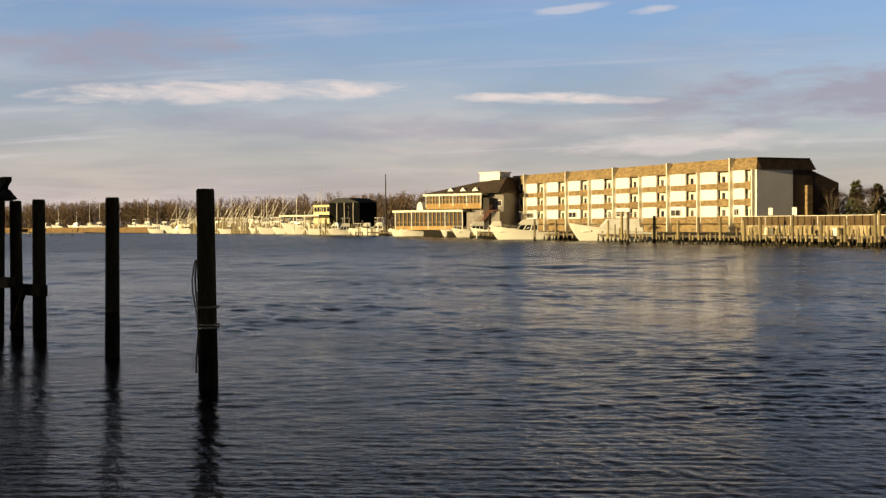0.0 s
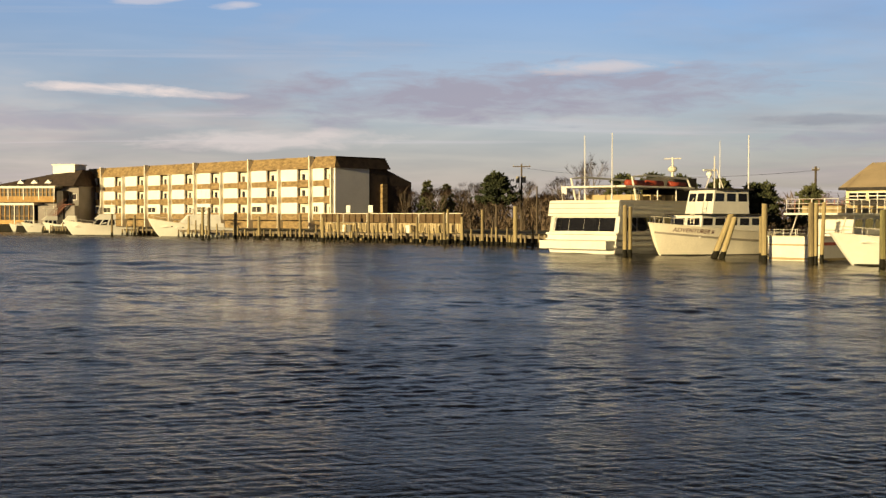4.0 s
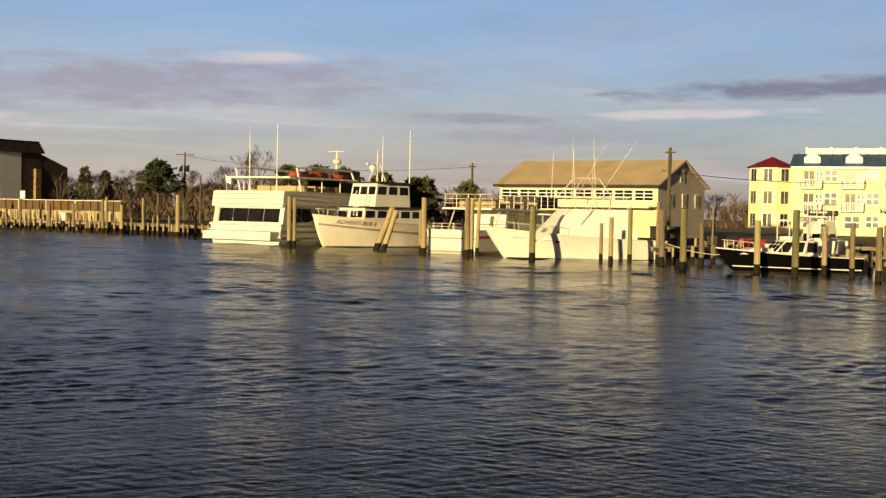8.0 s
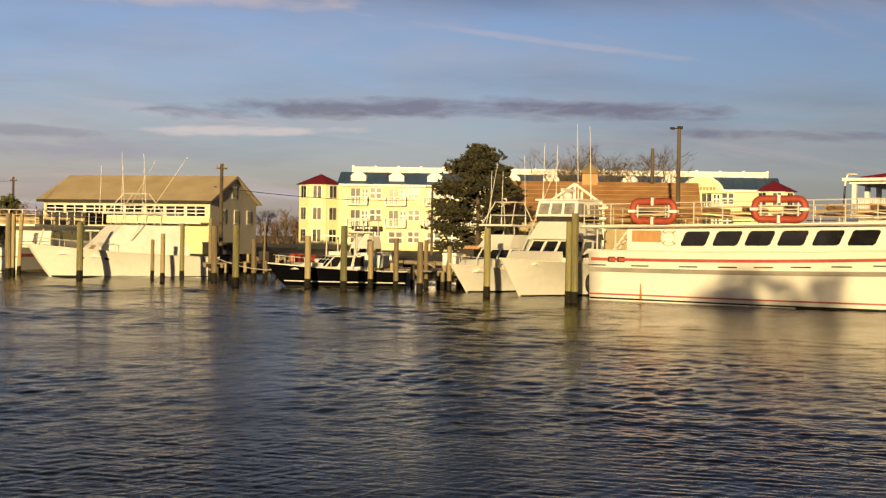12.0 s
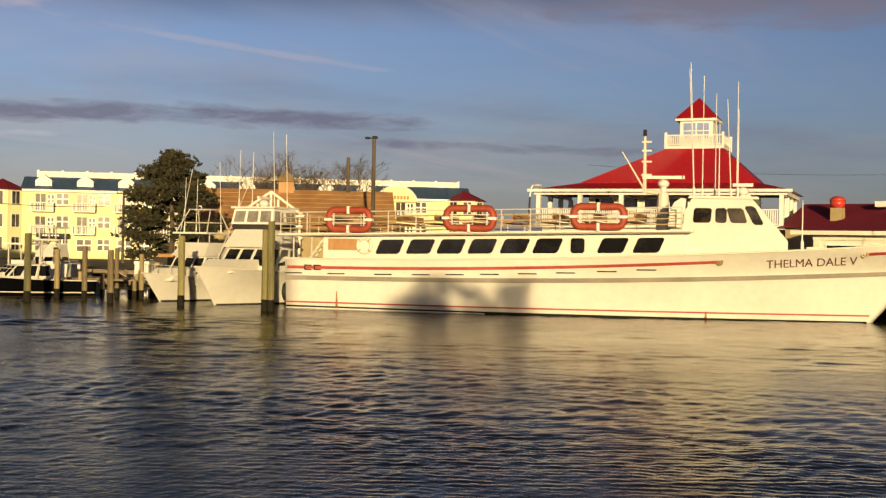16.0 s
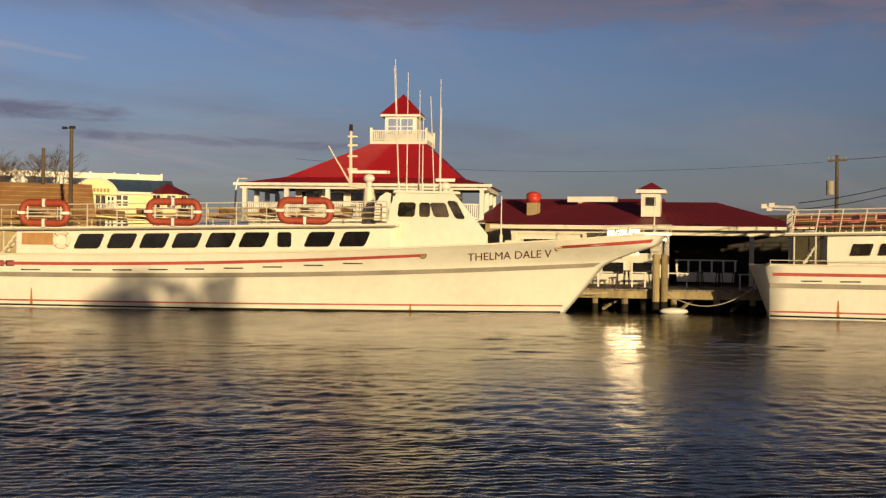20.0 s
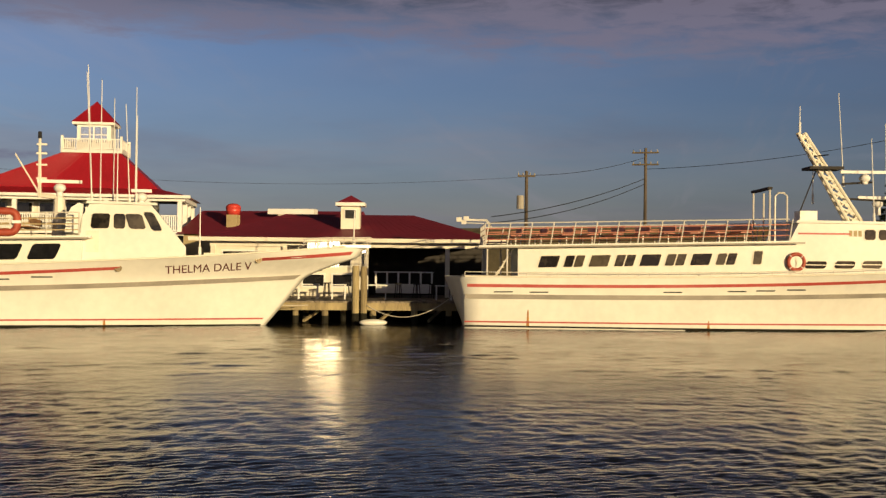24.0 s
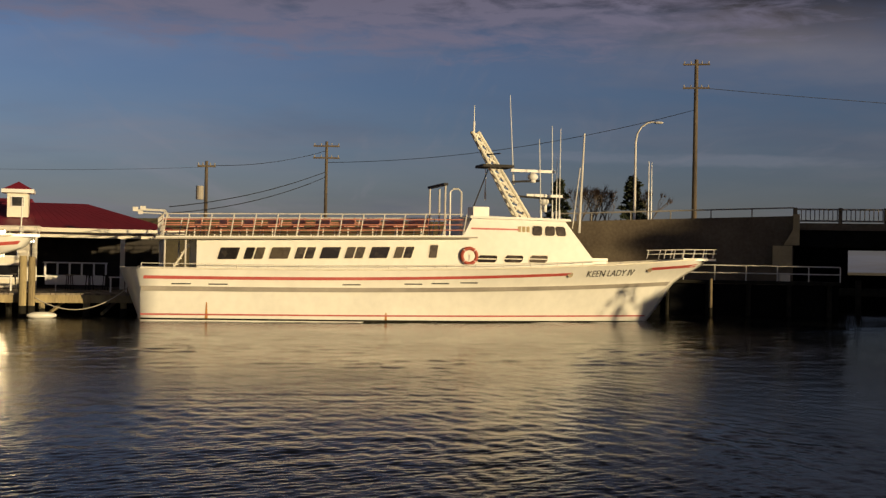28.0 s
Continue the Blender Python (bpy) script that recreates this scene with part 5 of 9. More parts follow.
# ---- boats ----
class Hull:
    """A hull form in the boat's own axes: x ahead from the transom, y to port, z up from the waterline."""

    def __init__(s, L, over, B, zs, zb, flare=1.3, stem=0.8, u0=0.5, pd=2.3, pw=1.6, bottom=-0.5, sheer=2.2, stern=0.95, bulge=0.0, beak=None):
        s.bulge, s.beak = bulge, beak
        s.L, s.over, s.B, s.zs, s.zb, s.flare, s.stem, s.u0, s.pd, s.pw, s.bottom, s.sp, s.stern = L, over, B, zs, zb, flare, stem, u0, pd, pw, bottom, sheer, stern

    def top(s, u):
        return s.zs + (s.zb - s.zs) * max(0.0, u) ** s.sp

    def stemx(s, z):
        x = s.L + s.over * (max(z, 0) / s.zb) ** s.stem - max(-z, 0) * 0.6
        if s.beak:
            # clipper bow: the stem sweeps out under a projecting beak
            z0, z1, out = s.beak
            t = max(0.0, min(1.0, (z - z0) / (z1 - z0)))
            x += out * (t ** 1.6 * 0.85 + 0.15 * t)
        return x

    def half(s, u, z):
        t = max(0, (u - s.u0) / (1 - s.u0))
        w = max(0, (u - 0.3) / 0.7)
        aft = s.stern + (1 - s.stern) * min(1, u / 0.3)
        bd, bw = s.B / 2 * (1 - t ** s.pd) * aft, s.B / 2 * 0.93 * (1 - w ** s.pw) * aft
        k = max(0, min(1, z / s.top(u))) ** s.flare
        low = 1 if z >= 0 else 1 + z * 0.25
        return (bw + (bd - bw) * k) * low

    def at(s, u, z, side, out=0.0):
        return Vector((u * s.stemx(z), side * (s.half(u, z) + out), z))

    def surf(s, x, z, side, out=0.0):
        return Vector((x, side * (s.half(min(1, x / s.stemx(z)), z) + out), z))

    def shell(s, nu=26, nv=8):
        bm = bmesh.new()
        g = {}
        for i in range(nu + 1):
            u = 1 - (1 - i / nu) ** 1.25
            for j in range(nv + 1):
                for sd in (-1, 1):
                    z = s.bottom + (s.top(u) - s.bottom) * j / nv
                    g[i, j, sd] = bm.verts.new(s.at(u, z, sd))
        for sd in (-1, 1):
            for i in range(nu):
                for j in range(nv):
                    bm.faces.new((g[i, j, sd], g[i + 1, j, sd], g[i + 1, j + 1, sd], g[i, j + 1, sd]))
        ny = 6
        for j in range(nv + 1):
            a, b = g[0, j, -1], g[0, j, 1]
            k = max(0, a.co.z / s.zs)
            g[j] = [a] + [bm.verts.new(a.co.lerp(b.co, q / ny) - Vector((s.bulge * k * (1 - (2 * q / ny - 1) ** 2), 0, 0))) for q in range(1, ny)] + [b]
        for j in range(nv):
            for q in range(ny):
                bm.faces.new((g[j][q], g[j][q + 1], g[j + 1][q + 1], g[j + 1][q]))
        bmesh.ops.remove_doubles(bm, verts=bm.verts, dist=0.002)
        return bm

    def deck(s, drop=0.35, nu=20, u1=0.97):
        bm = bmesh.new()
        rows = []
        for i in range(nu + 1):
            u = u1 * i / nu
            z = s.top(u) - drop
            rows.append([bm.verts.new(s.at(u, z, sd, -0.03)) for sd in (-1, 1)])
        for a, b in zip(rows, rows[1:]):
            bm.faces.new((a[0], b[0], b[1], a[1]))
        return bm

    def strip(s, u0, u1, lo, hi, side, out=0.02, n=22):
        """A band along the side between lo and hi below the rail (or above the water if given as functions of u)."""
        bm = bmesh.new()
        rows = []
        for i in range(n + 1):
            u = u0 + (u1 - u0) * i / n
            a, b = lo(u), hi(u)
            rows.append([bm.verts.new(s.at(u, z, side, o)) for z, o in ((a, -0.02), (a, out), (b, out), (b, -0.02))])
        for a, b in zip(rows, rows[1:]):
            for k in range(3):
                bm.faces.new((a[k], b[k], b[k + 1], a[k + 1]))
        bm.faces.new(rows[0]), bm.faces.new(rows[-1][::-1])
        return bm

    def caprail(s, r=0.05, n=24):
        bm = bmesh.new()
        for sd in (-1, 1):
            pts = [s.at(i / n, s.top(i / n) + 0.01, sd) for i in range(n + 1)]
            tube(bm, pts, r, 6)
        rod(bm, s.at(0, s.top(0), -1), s.at(0, s.top(0), 1), r)
        return bm


def shear(bm, k, x0=0.0):
    for v in bm.verts:
        v.co.z += k * (v.co.x - x0)
    return bm


def on_hull(name, words, size, xc, zc, side, hull, material, parent, k=0.03, stretch=1.0):
    """Lettering laid on the side of a hull."""
    cu = bpy.data.curves.new(name, 'FONT')
    cu.body, cu.size, cu.align_x, cu.offset = words, size, 'CENTER', 0.0
    tmp = bpy.data.objects.new(name, cu)
    me = bpy.data.meshes.new_from_object(tmp)
    bpy.data.objects.remove(tmp), bpy.data.curves.remove(cu)
    for v in me.vertices:
        x = xc - side * v.co.x * stretch
        z = zc + v.co.y + k * (x - xc)
        v.co = hull.surf(x, z, side, 0.025)
    me.materials.clear()
    me.materials.append(M[material])
    ob = new(name, me)
    ob.parent = parent
    return ob


def quad_window(bm, x0, x1, z0, z1, y, t=0.02, slant=0.0, r=0.07, side=-1):
    """A window outline with clipped corners on a wall at y, leaning by slant."""
    pts = [(x0 + r, z0), (x1 - r, z0), (x1, z0 + r), (x1, z1 - r), (x1 - r, z1), (x0 + r, z1), (x0, z1 - r), (x0, z0 + r)]
    pts = [(x + slant * (z - z0) / (z1 - z0), z) for x, z in pts]
    a, b = (y, y + side * t)
    prism(bm, pts, min(a, b), max(a, b))


def pipe_rail(name, parent, pts, z0, hh, levels, posts, material="steel", r=0.022, top=None, lean=0.0):
    """A rail of level pipes over pts (x, y, z of the deck edge)."""
    pts = [Vector(p) for p in pts]
    ob = None
    for k in range(levels, 0, -1):
        bm = bmesh.new()
        tube(bm, [p + Vector((0, 0, z0 + hh * k / levels)) for p in pts], r)
        o = part(name if ob is None else "pipe", bm, (top or material) if k == levels else material, parent if ob is None else ob)
        ob = ob or o
    total = sum((b - a).length for a, b in zip(pts, pts[1:]))
    for i in range(posts + 1):
        d = total * i / posts
        for a, b in zip(pts, pts[1:]):
            l = (b - a).length
            if d <= l + 1e-6:
                p = a.lerp(b, d / l)
                break
            d -= l
        bm = bmesh.new()
        rod(bm, p + Vector((0, 0, z0 - 0.03)), p + Vector((lean, 0, z0 + hh)), r * 1.15)
        part("rail_post", bm, top or material, ob)
    return ob


def whip(parent, x, y, z0, z1, lean=0.0, r=0.022, label="thin white whip antenna"):
    bm = bmesh.new()
    rod(bm, (x, y, z0), (x + lean * (z1 - z0), y, z1), r, r * 0.55, n=5)
    rod(bm, (x, y, z0), (x + lean * 0.5, y, z0 + 0.5), r * 1.8, n=6)
    part("antenna", bm, "white", parent, label)


def radar(parent, x, y, z, w=2.0, stem=0.5):
    bm = bmesh.new()
    rod(bm, (x, y, z), (x, y, z + stem), 0.16, 0.13, 10)
    ball(bm, (x, y, z + stem + 0.08), 0.27, 1, 1, 0.75, 12, 8)
    rd = part("radar", bm, "white", parent, "white open-array radar", smooth=True)
    part("scanner_bar", _b(x - w / 2, x + w / 2, y - 0.07, y + 0.07, z + stem + 0.30, z + stem + 0.44), "white", rd)


def life_float(x0, x1, y, z0, z1, parent_m, group):
    t = thing("life_float", "orange oblong life float lashed to the upper deck rail", "life float", group)
    t.matrix_world = parent_m @ pose((x0 + x1) / 2, y, (z0 + z1) / 2)
    bm = bmesh.new()
    a, b, r = (x1 - x0) / 2 - 0.16, (z1 - z0) / 2 - 0.16, 0.16
    rc = 0.30
    pts = []
    for cx, cz, s in ((a - rc, b - rc, 0), (-a + rc, b - rc, 90), (-a + rc, -b + rc, 180), (a - rc, -b + rc, 270)):
        for k in range(5):
            an = radians(s + k * 22.5)
            pts.append((cx + rc * math.cos(an), cz + rc * math.sin(an)))
    n = len(pts)
    rows = []
    for i, (x, z) in enumerate(pts):
        d = Vector((pts[(i + 1) % n][0] - pts[i - 1][0], 0, pts[(i + 1) % n][1] - pts[i - 1][1])).normalized()
        o = Vector((d.z, 0, -d.x))
        rows.append([bm.verts.new(Vector((x, 0, z)) + (o * math.cos(2 * math.pi * k / 8) + Vector((0, 1, 0)) * math.sin(2 * math.pi * k / 8)) * r) for k in range(8)])
    for i in range(n):
        for k in range(8):
            bm.faces.new((rows[i][k], rows[(i + 1) % n][k], rows[(i + 1) % n][(k + 1) % 8], rows[i][(k + 1) % 8]))
    part("float_body", bm, "orange", t, smooth=True)
    for px, pz in ((0, b), (0, -b), (a, 0), (-a, 0)):
        bm = bmesh.new()
        if pz:
            box(bm, px - 0.06, px + 0.06, -0.175, 0.175, pz - 0.175, pz + 0.175)
        else:
            box(bm, px - 0.175, px + 0.175, -0.175, 0.175, pz - 0.06, pz + 0.06)
        part("strap", bm, "canvas", t, "pale webbing strap")
    bm = bmesh.new()
    for i in range(5):
        z = -b + 0.12 + i * (2 * b - 0.24) / 4
        box(bm, -a + 0.05, a - 0.05, -0.03, 0.0, z - 0.018, z + 0.018)
    for s in (-1, 1):
        box(bm, s * a * 0.75 - 0.03, s * a * 0.75 + 0.03, -0.05, 0.02, -b, b)
    part("slat_floor", bm, "steel", t)
    return t


def life_ring(x, y, z, parent_m, R=0.33, body="orange", band="white", label="orange and white ring buoy hung on a cabin wall"):
    t = thing("life_ring", label, "life ring", "life rings")
    t.matrix_world = parent_m @ pose(x, y, z)
    bm = bmesh.new()
    ring(bm, (0, 0, 0), R, 0.085, "y", 20, 8)
    part("buoy", bm, body, t, smooth=True)
    for a in (45, 135, 225, 315):
        c = Vector((R * math.cos(radians(a)), 0, R * math.sin(radians(a))))
        bm = bmesh.new()
        ring(bm, (0, 0, 0), 0.072, 0.03, "x", 8, 4)
        d = Vector((-math.sin(radians(a)), 0, math.cos(radians(a))))
        rot_ = Vector((1, 0, 0)).rotation_difference(d).to_matrix().to_4x4()
        bm.transform(Matrix.Translation(c) @ rot_)
        part("grip_band", bm, band, t)
    return t


def rust_streak(parent, hull, x, z0, z1, side, w=0.07):
    bm = bmesh.new()
    pts = [hull.surf(x + dx, z, side, 0.015) for dx, z in ((-w * 0.3, z1), (w * 0.3, z1), (w, z0), (-w, z0))]
    bm.faces.new([bm.verts.new(p) for p in pts])
    part("rust_streak", bm, "rust", parent)


def party_boat(spec):
    """A long white head boat with a low saloon, an open upper deck and a pilothouse forward."""
    b = thing("party_boat", spec["label"], "boat", "party fishing boats", x=spec["x"], y=spec["y"], z=0, rz=spec["rz"])
    Mx = b.matrix_world.copy()
    h = Hull(*spec["hull"], **spec["form"])
    k = spec["rise"]
    hull = part("hull", h.shell(40, 22), "gel", b, "weathered white hull", smooth=False)
    for p in hull.data.polygons:
        p.use_smooth = True
    part("deck", h.deck(0.55), "cream", b)
    part("cap_rail", h.caprail(0.045), "cream", hull)
    yb = -(h.B / 2)
    for sd in (-1, 1):
        part("red_stripe", h.strip(0.004, spec["stripe_end"], lambda u: h.top(u) - 0.47, lambda u: h.top(u) - 0.33, sd), "red", hull, "faded red hull stripe")
        part("rub_strake", h.strip(0.0, 0.985, lambda u: h.top(u) * 0.56 + 0.04, lambda u: h.top(u) * 0.56 + 0.24, sd, 0.09), "grey", hull, "grey rub strake")
        part("boot_stripe", h.strip(0.0, 0.985, lambda u: 0.27, lambda u: 0.34, sd, 0.035, 60), "red", hull, "red boot stripe at the waterline")
        part("waterline_fouling", h.strip(0.0, 0.99, lambda u: -0.3, lambda u: 0.15 - 0.10 * u, sd, 0.04, 60), "wet", hull, "black fouled waterline")
        for u in (spec["stripe_end"], spec["fwd_stripe"][0]):
            z = h.top(u) - 0.40 + (0.05 if u > spec["stripe_end"] else 0)
            p = h.at(u, z, sd, 0.03)
            bm = bmesh.new()
            ring(bm, p, 0.12, 0.035, "y", 14, 6)
            ball(bm, p, 0.06, 1, 0.5, 1, 8, 5)
            part("stripe_scroll", bm, "wallboard", hull, "small tan scroll at the stripe's end")
        for x in spec["slots"]:
            x0, z = x, h.top(x / h.L) - 0.68
            bm = bmesh.new()
            pts = [h.surf(x0 + dx, z + dz + 0.012 * dx, sd, o) for o in (0.004, 0.016) for dx, dz in ((0, -0.028), (0.85, -0.028), (0.85, 0.028), (0, 0.028))]
            v = [bm.verts.new(p) for p in pts]
            for f in ((4, 5, 6, 7), (0, 1, 5, 4), (1, 2, 6, 5), (2, 3, 7, 6), (3, 0, 4, 7)):
                bm.faces.new([v[i] for i in f])
            part("scupper_slot", bm, "blackrub", hull)
        part("fwd_stripe", h.strip(*spec["fwd_stripe"], lambda u: h.top(u) - 0.43, lambda u: h.top(u) - 0.27, sd), "red", hull)
    for x, z0, z1 in spec["rust"]:
        rust_streak(hull, h, x, z0, z1, -1)
    # bow pulpit
    zb = h.zb
    px = h.stemx(zb)
    bm = bmesh.new()
    prism(bm, [(px - 1.6, -0.55), (px + spec["pulpit"], -0.34), (px + spec["pulpit"], 0.34), (px - 1.6, 0.55)], zb - 0.14, zb - 0.02, "z")
    pu = part("bow_pulpit", bm, "gel", b, "white bow pulpit platform")
    pipe_rail("bow_rail", b, [(px - 2.9, -1.05, zb - 0.06), (px - 1.6, -0.72, zb), (px + spec["pulpit"], -0.36, zb + 0.03), (px + spec["pulpit"], 0.36, zb + 0.03), (px - 1.6, 0.72, zb), (px - 2.9, 1.05, zb - 0.06)], 0.0, spec["bow_rail"], 2, 12, lean=0.1)
    # saloon
    x0, x1, zr = spec["saloon"]
    yw = h.B / 2 - 0.7
    floor = 1.6
    bm = shear(_b(x0, x1, -yw, yw, floor, zr), k)
    sal = part("saloon", bm, "gel", b, "low white passenger saloon")
    part("upper_deck", shear(_b(spec["deck_aft"], x1 + 0.4, -yw - 0.45, yw + 0.45, zr, zr + 0.10), k), "gel", b, "white upper deck")
    part("deck_edge", shear(_b(spec["deck_aft"] - 0.03, x1 + 0.3, -yw - 0.49, -yw - 0.45, zr - 0.04, zr + 0.03), k), "grey", b)
    for sd in (-1, 1):
        for (wx, w, wz, hh, sl, split) in spec["windows"]:
            bm = bmesh.new()
            quad_window(bm, wx - 0.05, wx + w + 0.05, wz - 0.05, wz + hh + 0.05, sd * yw, 0.02, sl, spec["corner"] + 0.04, sd)
            w1 = part("window_frame", shear(bm, k), "cream", sal)
            for q in range(split):
                a, c = wx + w * q / split + (0.03 if q else 0), wx + w * (q + 1) / split - (0.03 if q < split - 1 else 0)
                bm = bmesh.new()
                quad_window(bm, a, c, wz, wz + hh, sd * (yw + 0.02), 0.012, sl, spec["corner"], sd)
                part("pane", shear(bm, k), "cabinglass" if spec["siderail"] else "glass", w1)
    # side-deck handrail along the bulwark
    if spec["siderail"]:
        pts = [h.at(i / 12 * 0.78, h.top(i / 12 * 0.78), -1, -0.06) for i in range(13)]
        pipe_rail("bulwark_rail", b, pts, 0.05, 0.16, 1, 16, r=0.018)
    # upper-deck rails
    rt = spec["rail_mat"]
    ra, rb = spec["rail"]
    zz = lambda x: zr + 0.1 + k * x
    for sd in (-1, 1):
        pipe_rail("deck_rail", b, [(ra, sd * (yw + 0.38), zz(ra)), (rb, sd * (yw + 0.38), zz(rb))], 0.0, 0.98, 4, 14, rt, 0.026, "steel", 0.16 if spec["siderail"] else 0.0)
    pipe_rail("deck_rail", b, [(ra, -yw - 0.38, zz(ra)), (ra, yw + 0.38, zz(ra))], 0.0, 0.98, 4, 5, rt, 0.02, "steel")
    # bench rows on the upper deck
    for i in range(spec["benches"]):
        x = ra + 1.2 + i * (rb - ra - 2.0) / spec["benches"]
        bench = part("deck_bench", shear(_b(x, x + 0.5, -yw + 0.5, yw - 0.5, zr + 0.50, zr + 0.56), k), "cedar" if not spec["siderail"] else "rustpipe", b)
        part("bench_back", shear(_b(x + 0.5, x + 0.55, -yw + 0.5, yw - 0.5, zr + 0.62, zr + 0.92), k), "cedar" if not spec["siderail"] else "rustpipe", bench)
        for sd in (-1, 1):
            part("bench_leg", shear(_b(x + 0.22, x + 0.27, sd * (yw - 0.8) - 0.025, sd * (yw - 0.8) + 0.025, zr + 0.1, zr + 0.5), k), "steel", bench)
    # stern canopy posts
    for xx in (x0 - 1.4, x0 - 0.5):
        for sd in (-1, 1):
            bm = bmesh.new()
            rod(bm, (max(xx, spec["deck_aft"] + 0.1), sd * (yw + 0.2), 1.8), (max(xx, spec["deck_aft"] + 0.1), sd * (yw + 0.2), zr), 0.04)
            part("canopy_post", bm, "steel", b)
    # aft ladder
    bm = bmesh.new()
    for dy in (-0.3, 0.3):
        rod(bm, (x0 - 1.3, -yw + 1.0 + dy, 1.8), (x0 - 0.1, -yw + 1.0 + dy, zr + 0.1), 0.045, n=4)
    for i in range(7):
        t = (i + 0.5) / 7
        box(bm, x0 - 1.3 + 1.2 * t - 0.1, x0 - 1.3 + 1.2 * t + 0.1, -yw + 0.7, -yw + 1.3, 1.8 + (zr - 1.7) * t - 0.02, 1.8 + (zr - 1.7) * t + 0.02)
    part("boarding_ladder", bm, "cream", b, "white aft ladder")
    # pilothouse
    p0, p1, p2, pt = spec["house"]
    yh = yw - spec["house_in"]
    bm = bmesh.new()
    prism(bm, [(p0, floor + 0.5), (p2, h.top(p2 / h.L) - 0.4), (p2, h.top(p2 / h.L) + 0.15), (p1, pt), (p0 + 0.35, pt), (p0 - 0.1, pt - 0.9)], -yh, yh)
    hs = part("pilothouse", bm, "gel", b, "white raked pilothouse")
    bm = bmesh.new()
    prism(bm, [(p0 + 0.2, pt), (p1 + 0.3, pt - 0.03), (p1 + 0.25, pt + 0.08), (p0 + 0.25, pt + 0.12)], -yh - 0.12, yh + 0.12)
    part("house_roof", bm, "gel", hs)
    for (a, c, z0, z1, sl) in spec["house_windows"]:
        for sd in (-1, 1):
            bm = bmesh.new()
            quad_window(bm, a - 0.04, c + 0.04, z0 - 0.04, z1 + 0.04, sd * yh, 0.015, sl, 0.1, sd)
            fr = part("window_frame", bm, "cream", hs)
            bm = bmesh.new()
            quad_window(bm, a, c, z0, z1, sd * (yh + 0.015), 0.012, sl, 0.08, sd)
            part("pane", bm, "cabinglass", fr)
            if (z1 - z0) < 0.4:
                part("window_bar", _b(a + 0.02, c + 0.02, min(sd * (yh + 0.02), sd * (yh + 0.04)), max(sd * (yh + 0.02), sd * (yh + 0.04)), (z0 + z1) / 2 - 0.02, (z0 + z1) / 2 + 0.02), "cream", fr)
    # windscreen on the raked front
    zf = h.top(p2 / h.L) + 0.15
    fx = lambda z: p2 + (p1 - p2) * (z - zf) / (pt - zf)
    for i in range(3):
        y0, y1 = -yh + 0.25 + i * (2 * yh - 0.4) / 3, -yh + 0.05 + (i + 1) * (2 * yh - 0.4) / 3
        bm = bmesh.new()
        z0, z1 = pt - 0.85, pt - 0.15
        v = [bm.verts.new(p) for p in ((fx(z0) + 0.03, y0, z0), (fx(z0) + 0.03, y1, z0), (fx(z1) + 0.03, y1, z1), (fx(z1) + 0.03, y0, z1))]
        bm.faces.new(v)
        part("windscreen_pane", bm, "glass", hs)
    return b, h, Mx


TD = dict(
    label="long white wooden party fishing boat with orange life floats, moored alongside", x=45.9, y=41.7, rz=math.degrees(math.atan2(-.935, .355)),
    hull=(26.2, 2.9, 6.8, 2.32, 3.72), form=dict(flare=1.7, stem=0.95, u0=0.50, pd=2.1, pw=1.75, sheer=2.25, beak=(2.1, 3.1, 1.75)), rise=0.022,
    stripe_end=0.69, boot=0.0, fwd_stripe=(0.86, 0.985), rust=[(2.55, 0.05, 0.85), (19.2, 0.02, 0.35)],
    slots=[-0.0, 2.1, 4.4, 6.2, 7.8, 9.4, 11.1, 12.8, 14.6, 16.3], pulpit=0.1, bow_rail=0.30, saloon=(1.7, 18.3, 3.38), deck_aft=-0.4,
    windows=[(x, 1.15 if x != 13.35 else 0.62, 2.50, 0.66, 0.28 if x != 13.35 else 0.0, 1) for x in (4.25, 5.72, 7.17, 8.62, 10.12, 11.6, 13.35, 14.5, 16.05)],
    corner=0.08, siderail=False, rail_mat="brick", rail=(-0.3, 18.2), benches=9, house=(18.2, 21.1, 22.6, 5.28), house_in=0.45,
    house_windows=[(18.60, 19.36, 4.22, 4.86, 0.06), (19.56, 20.04, 4.22, 4.86, 0.0), (20.22, 20.92, 4.22, 4.86, -0.20), (21.18, 21.62, 4.15, 4.95, -0.42)])
td, td_hull, td_m = party_boat(TD)
on_hull("name_lettering", "THELMA DALE V", 0.49, 23.6, 2.41, -1, td_hull, "letter", td, 0.06, 1.04)
for a, c in ((2.0, 4.28), (7.62, 10.1), (13.4, 15.9)):
    z = 3.50 + 0.022 * (a + c) / 2
    life_float(a, c, -3.25, z - 0.02, z + 1.18, td_m, "life floats on the long boat")
life_ring(3.75, -2.78, 2.98, td_m, 0.33, "cream", "orange", "cream ring buoy with red bands hung on a cabin wall")
part("notice_board", _b(1.95, 3.35, -2.74, -2.70, 2.75, 3.28), "cedar", td, "bare plywood window cover")
for x in (1.15, 1.62):
    bm = bmesh.new()
    z = td_hull.top(x / 26.2) - 0.40
    for dx, dz, w, hh in ((0, 0.10, 0.36, 0.05), (0, -0.10, 0.36, 0.05), (-0.15, 0, 0.06, 0.22)):
        p = td_hull.surf(x + dx, z + dz, -1, 0.03)
        box(bm, p.x - w / 2, p.x + w / 2, p.y - 0.01, p.y + 0.03, z + dz - hh / 2, z + dz + hh / 2)
    part("stern_mark", bm, "blackrub", td)
bm = bmesh.new()
ring(bm, (-0.12, -2.6, 0.75), 0.34, 0.13, "x", 18, 8)
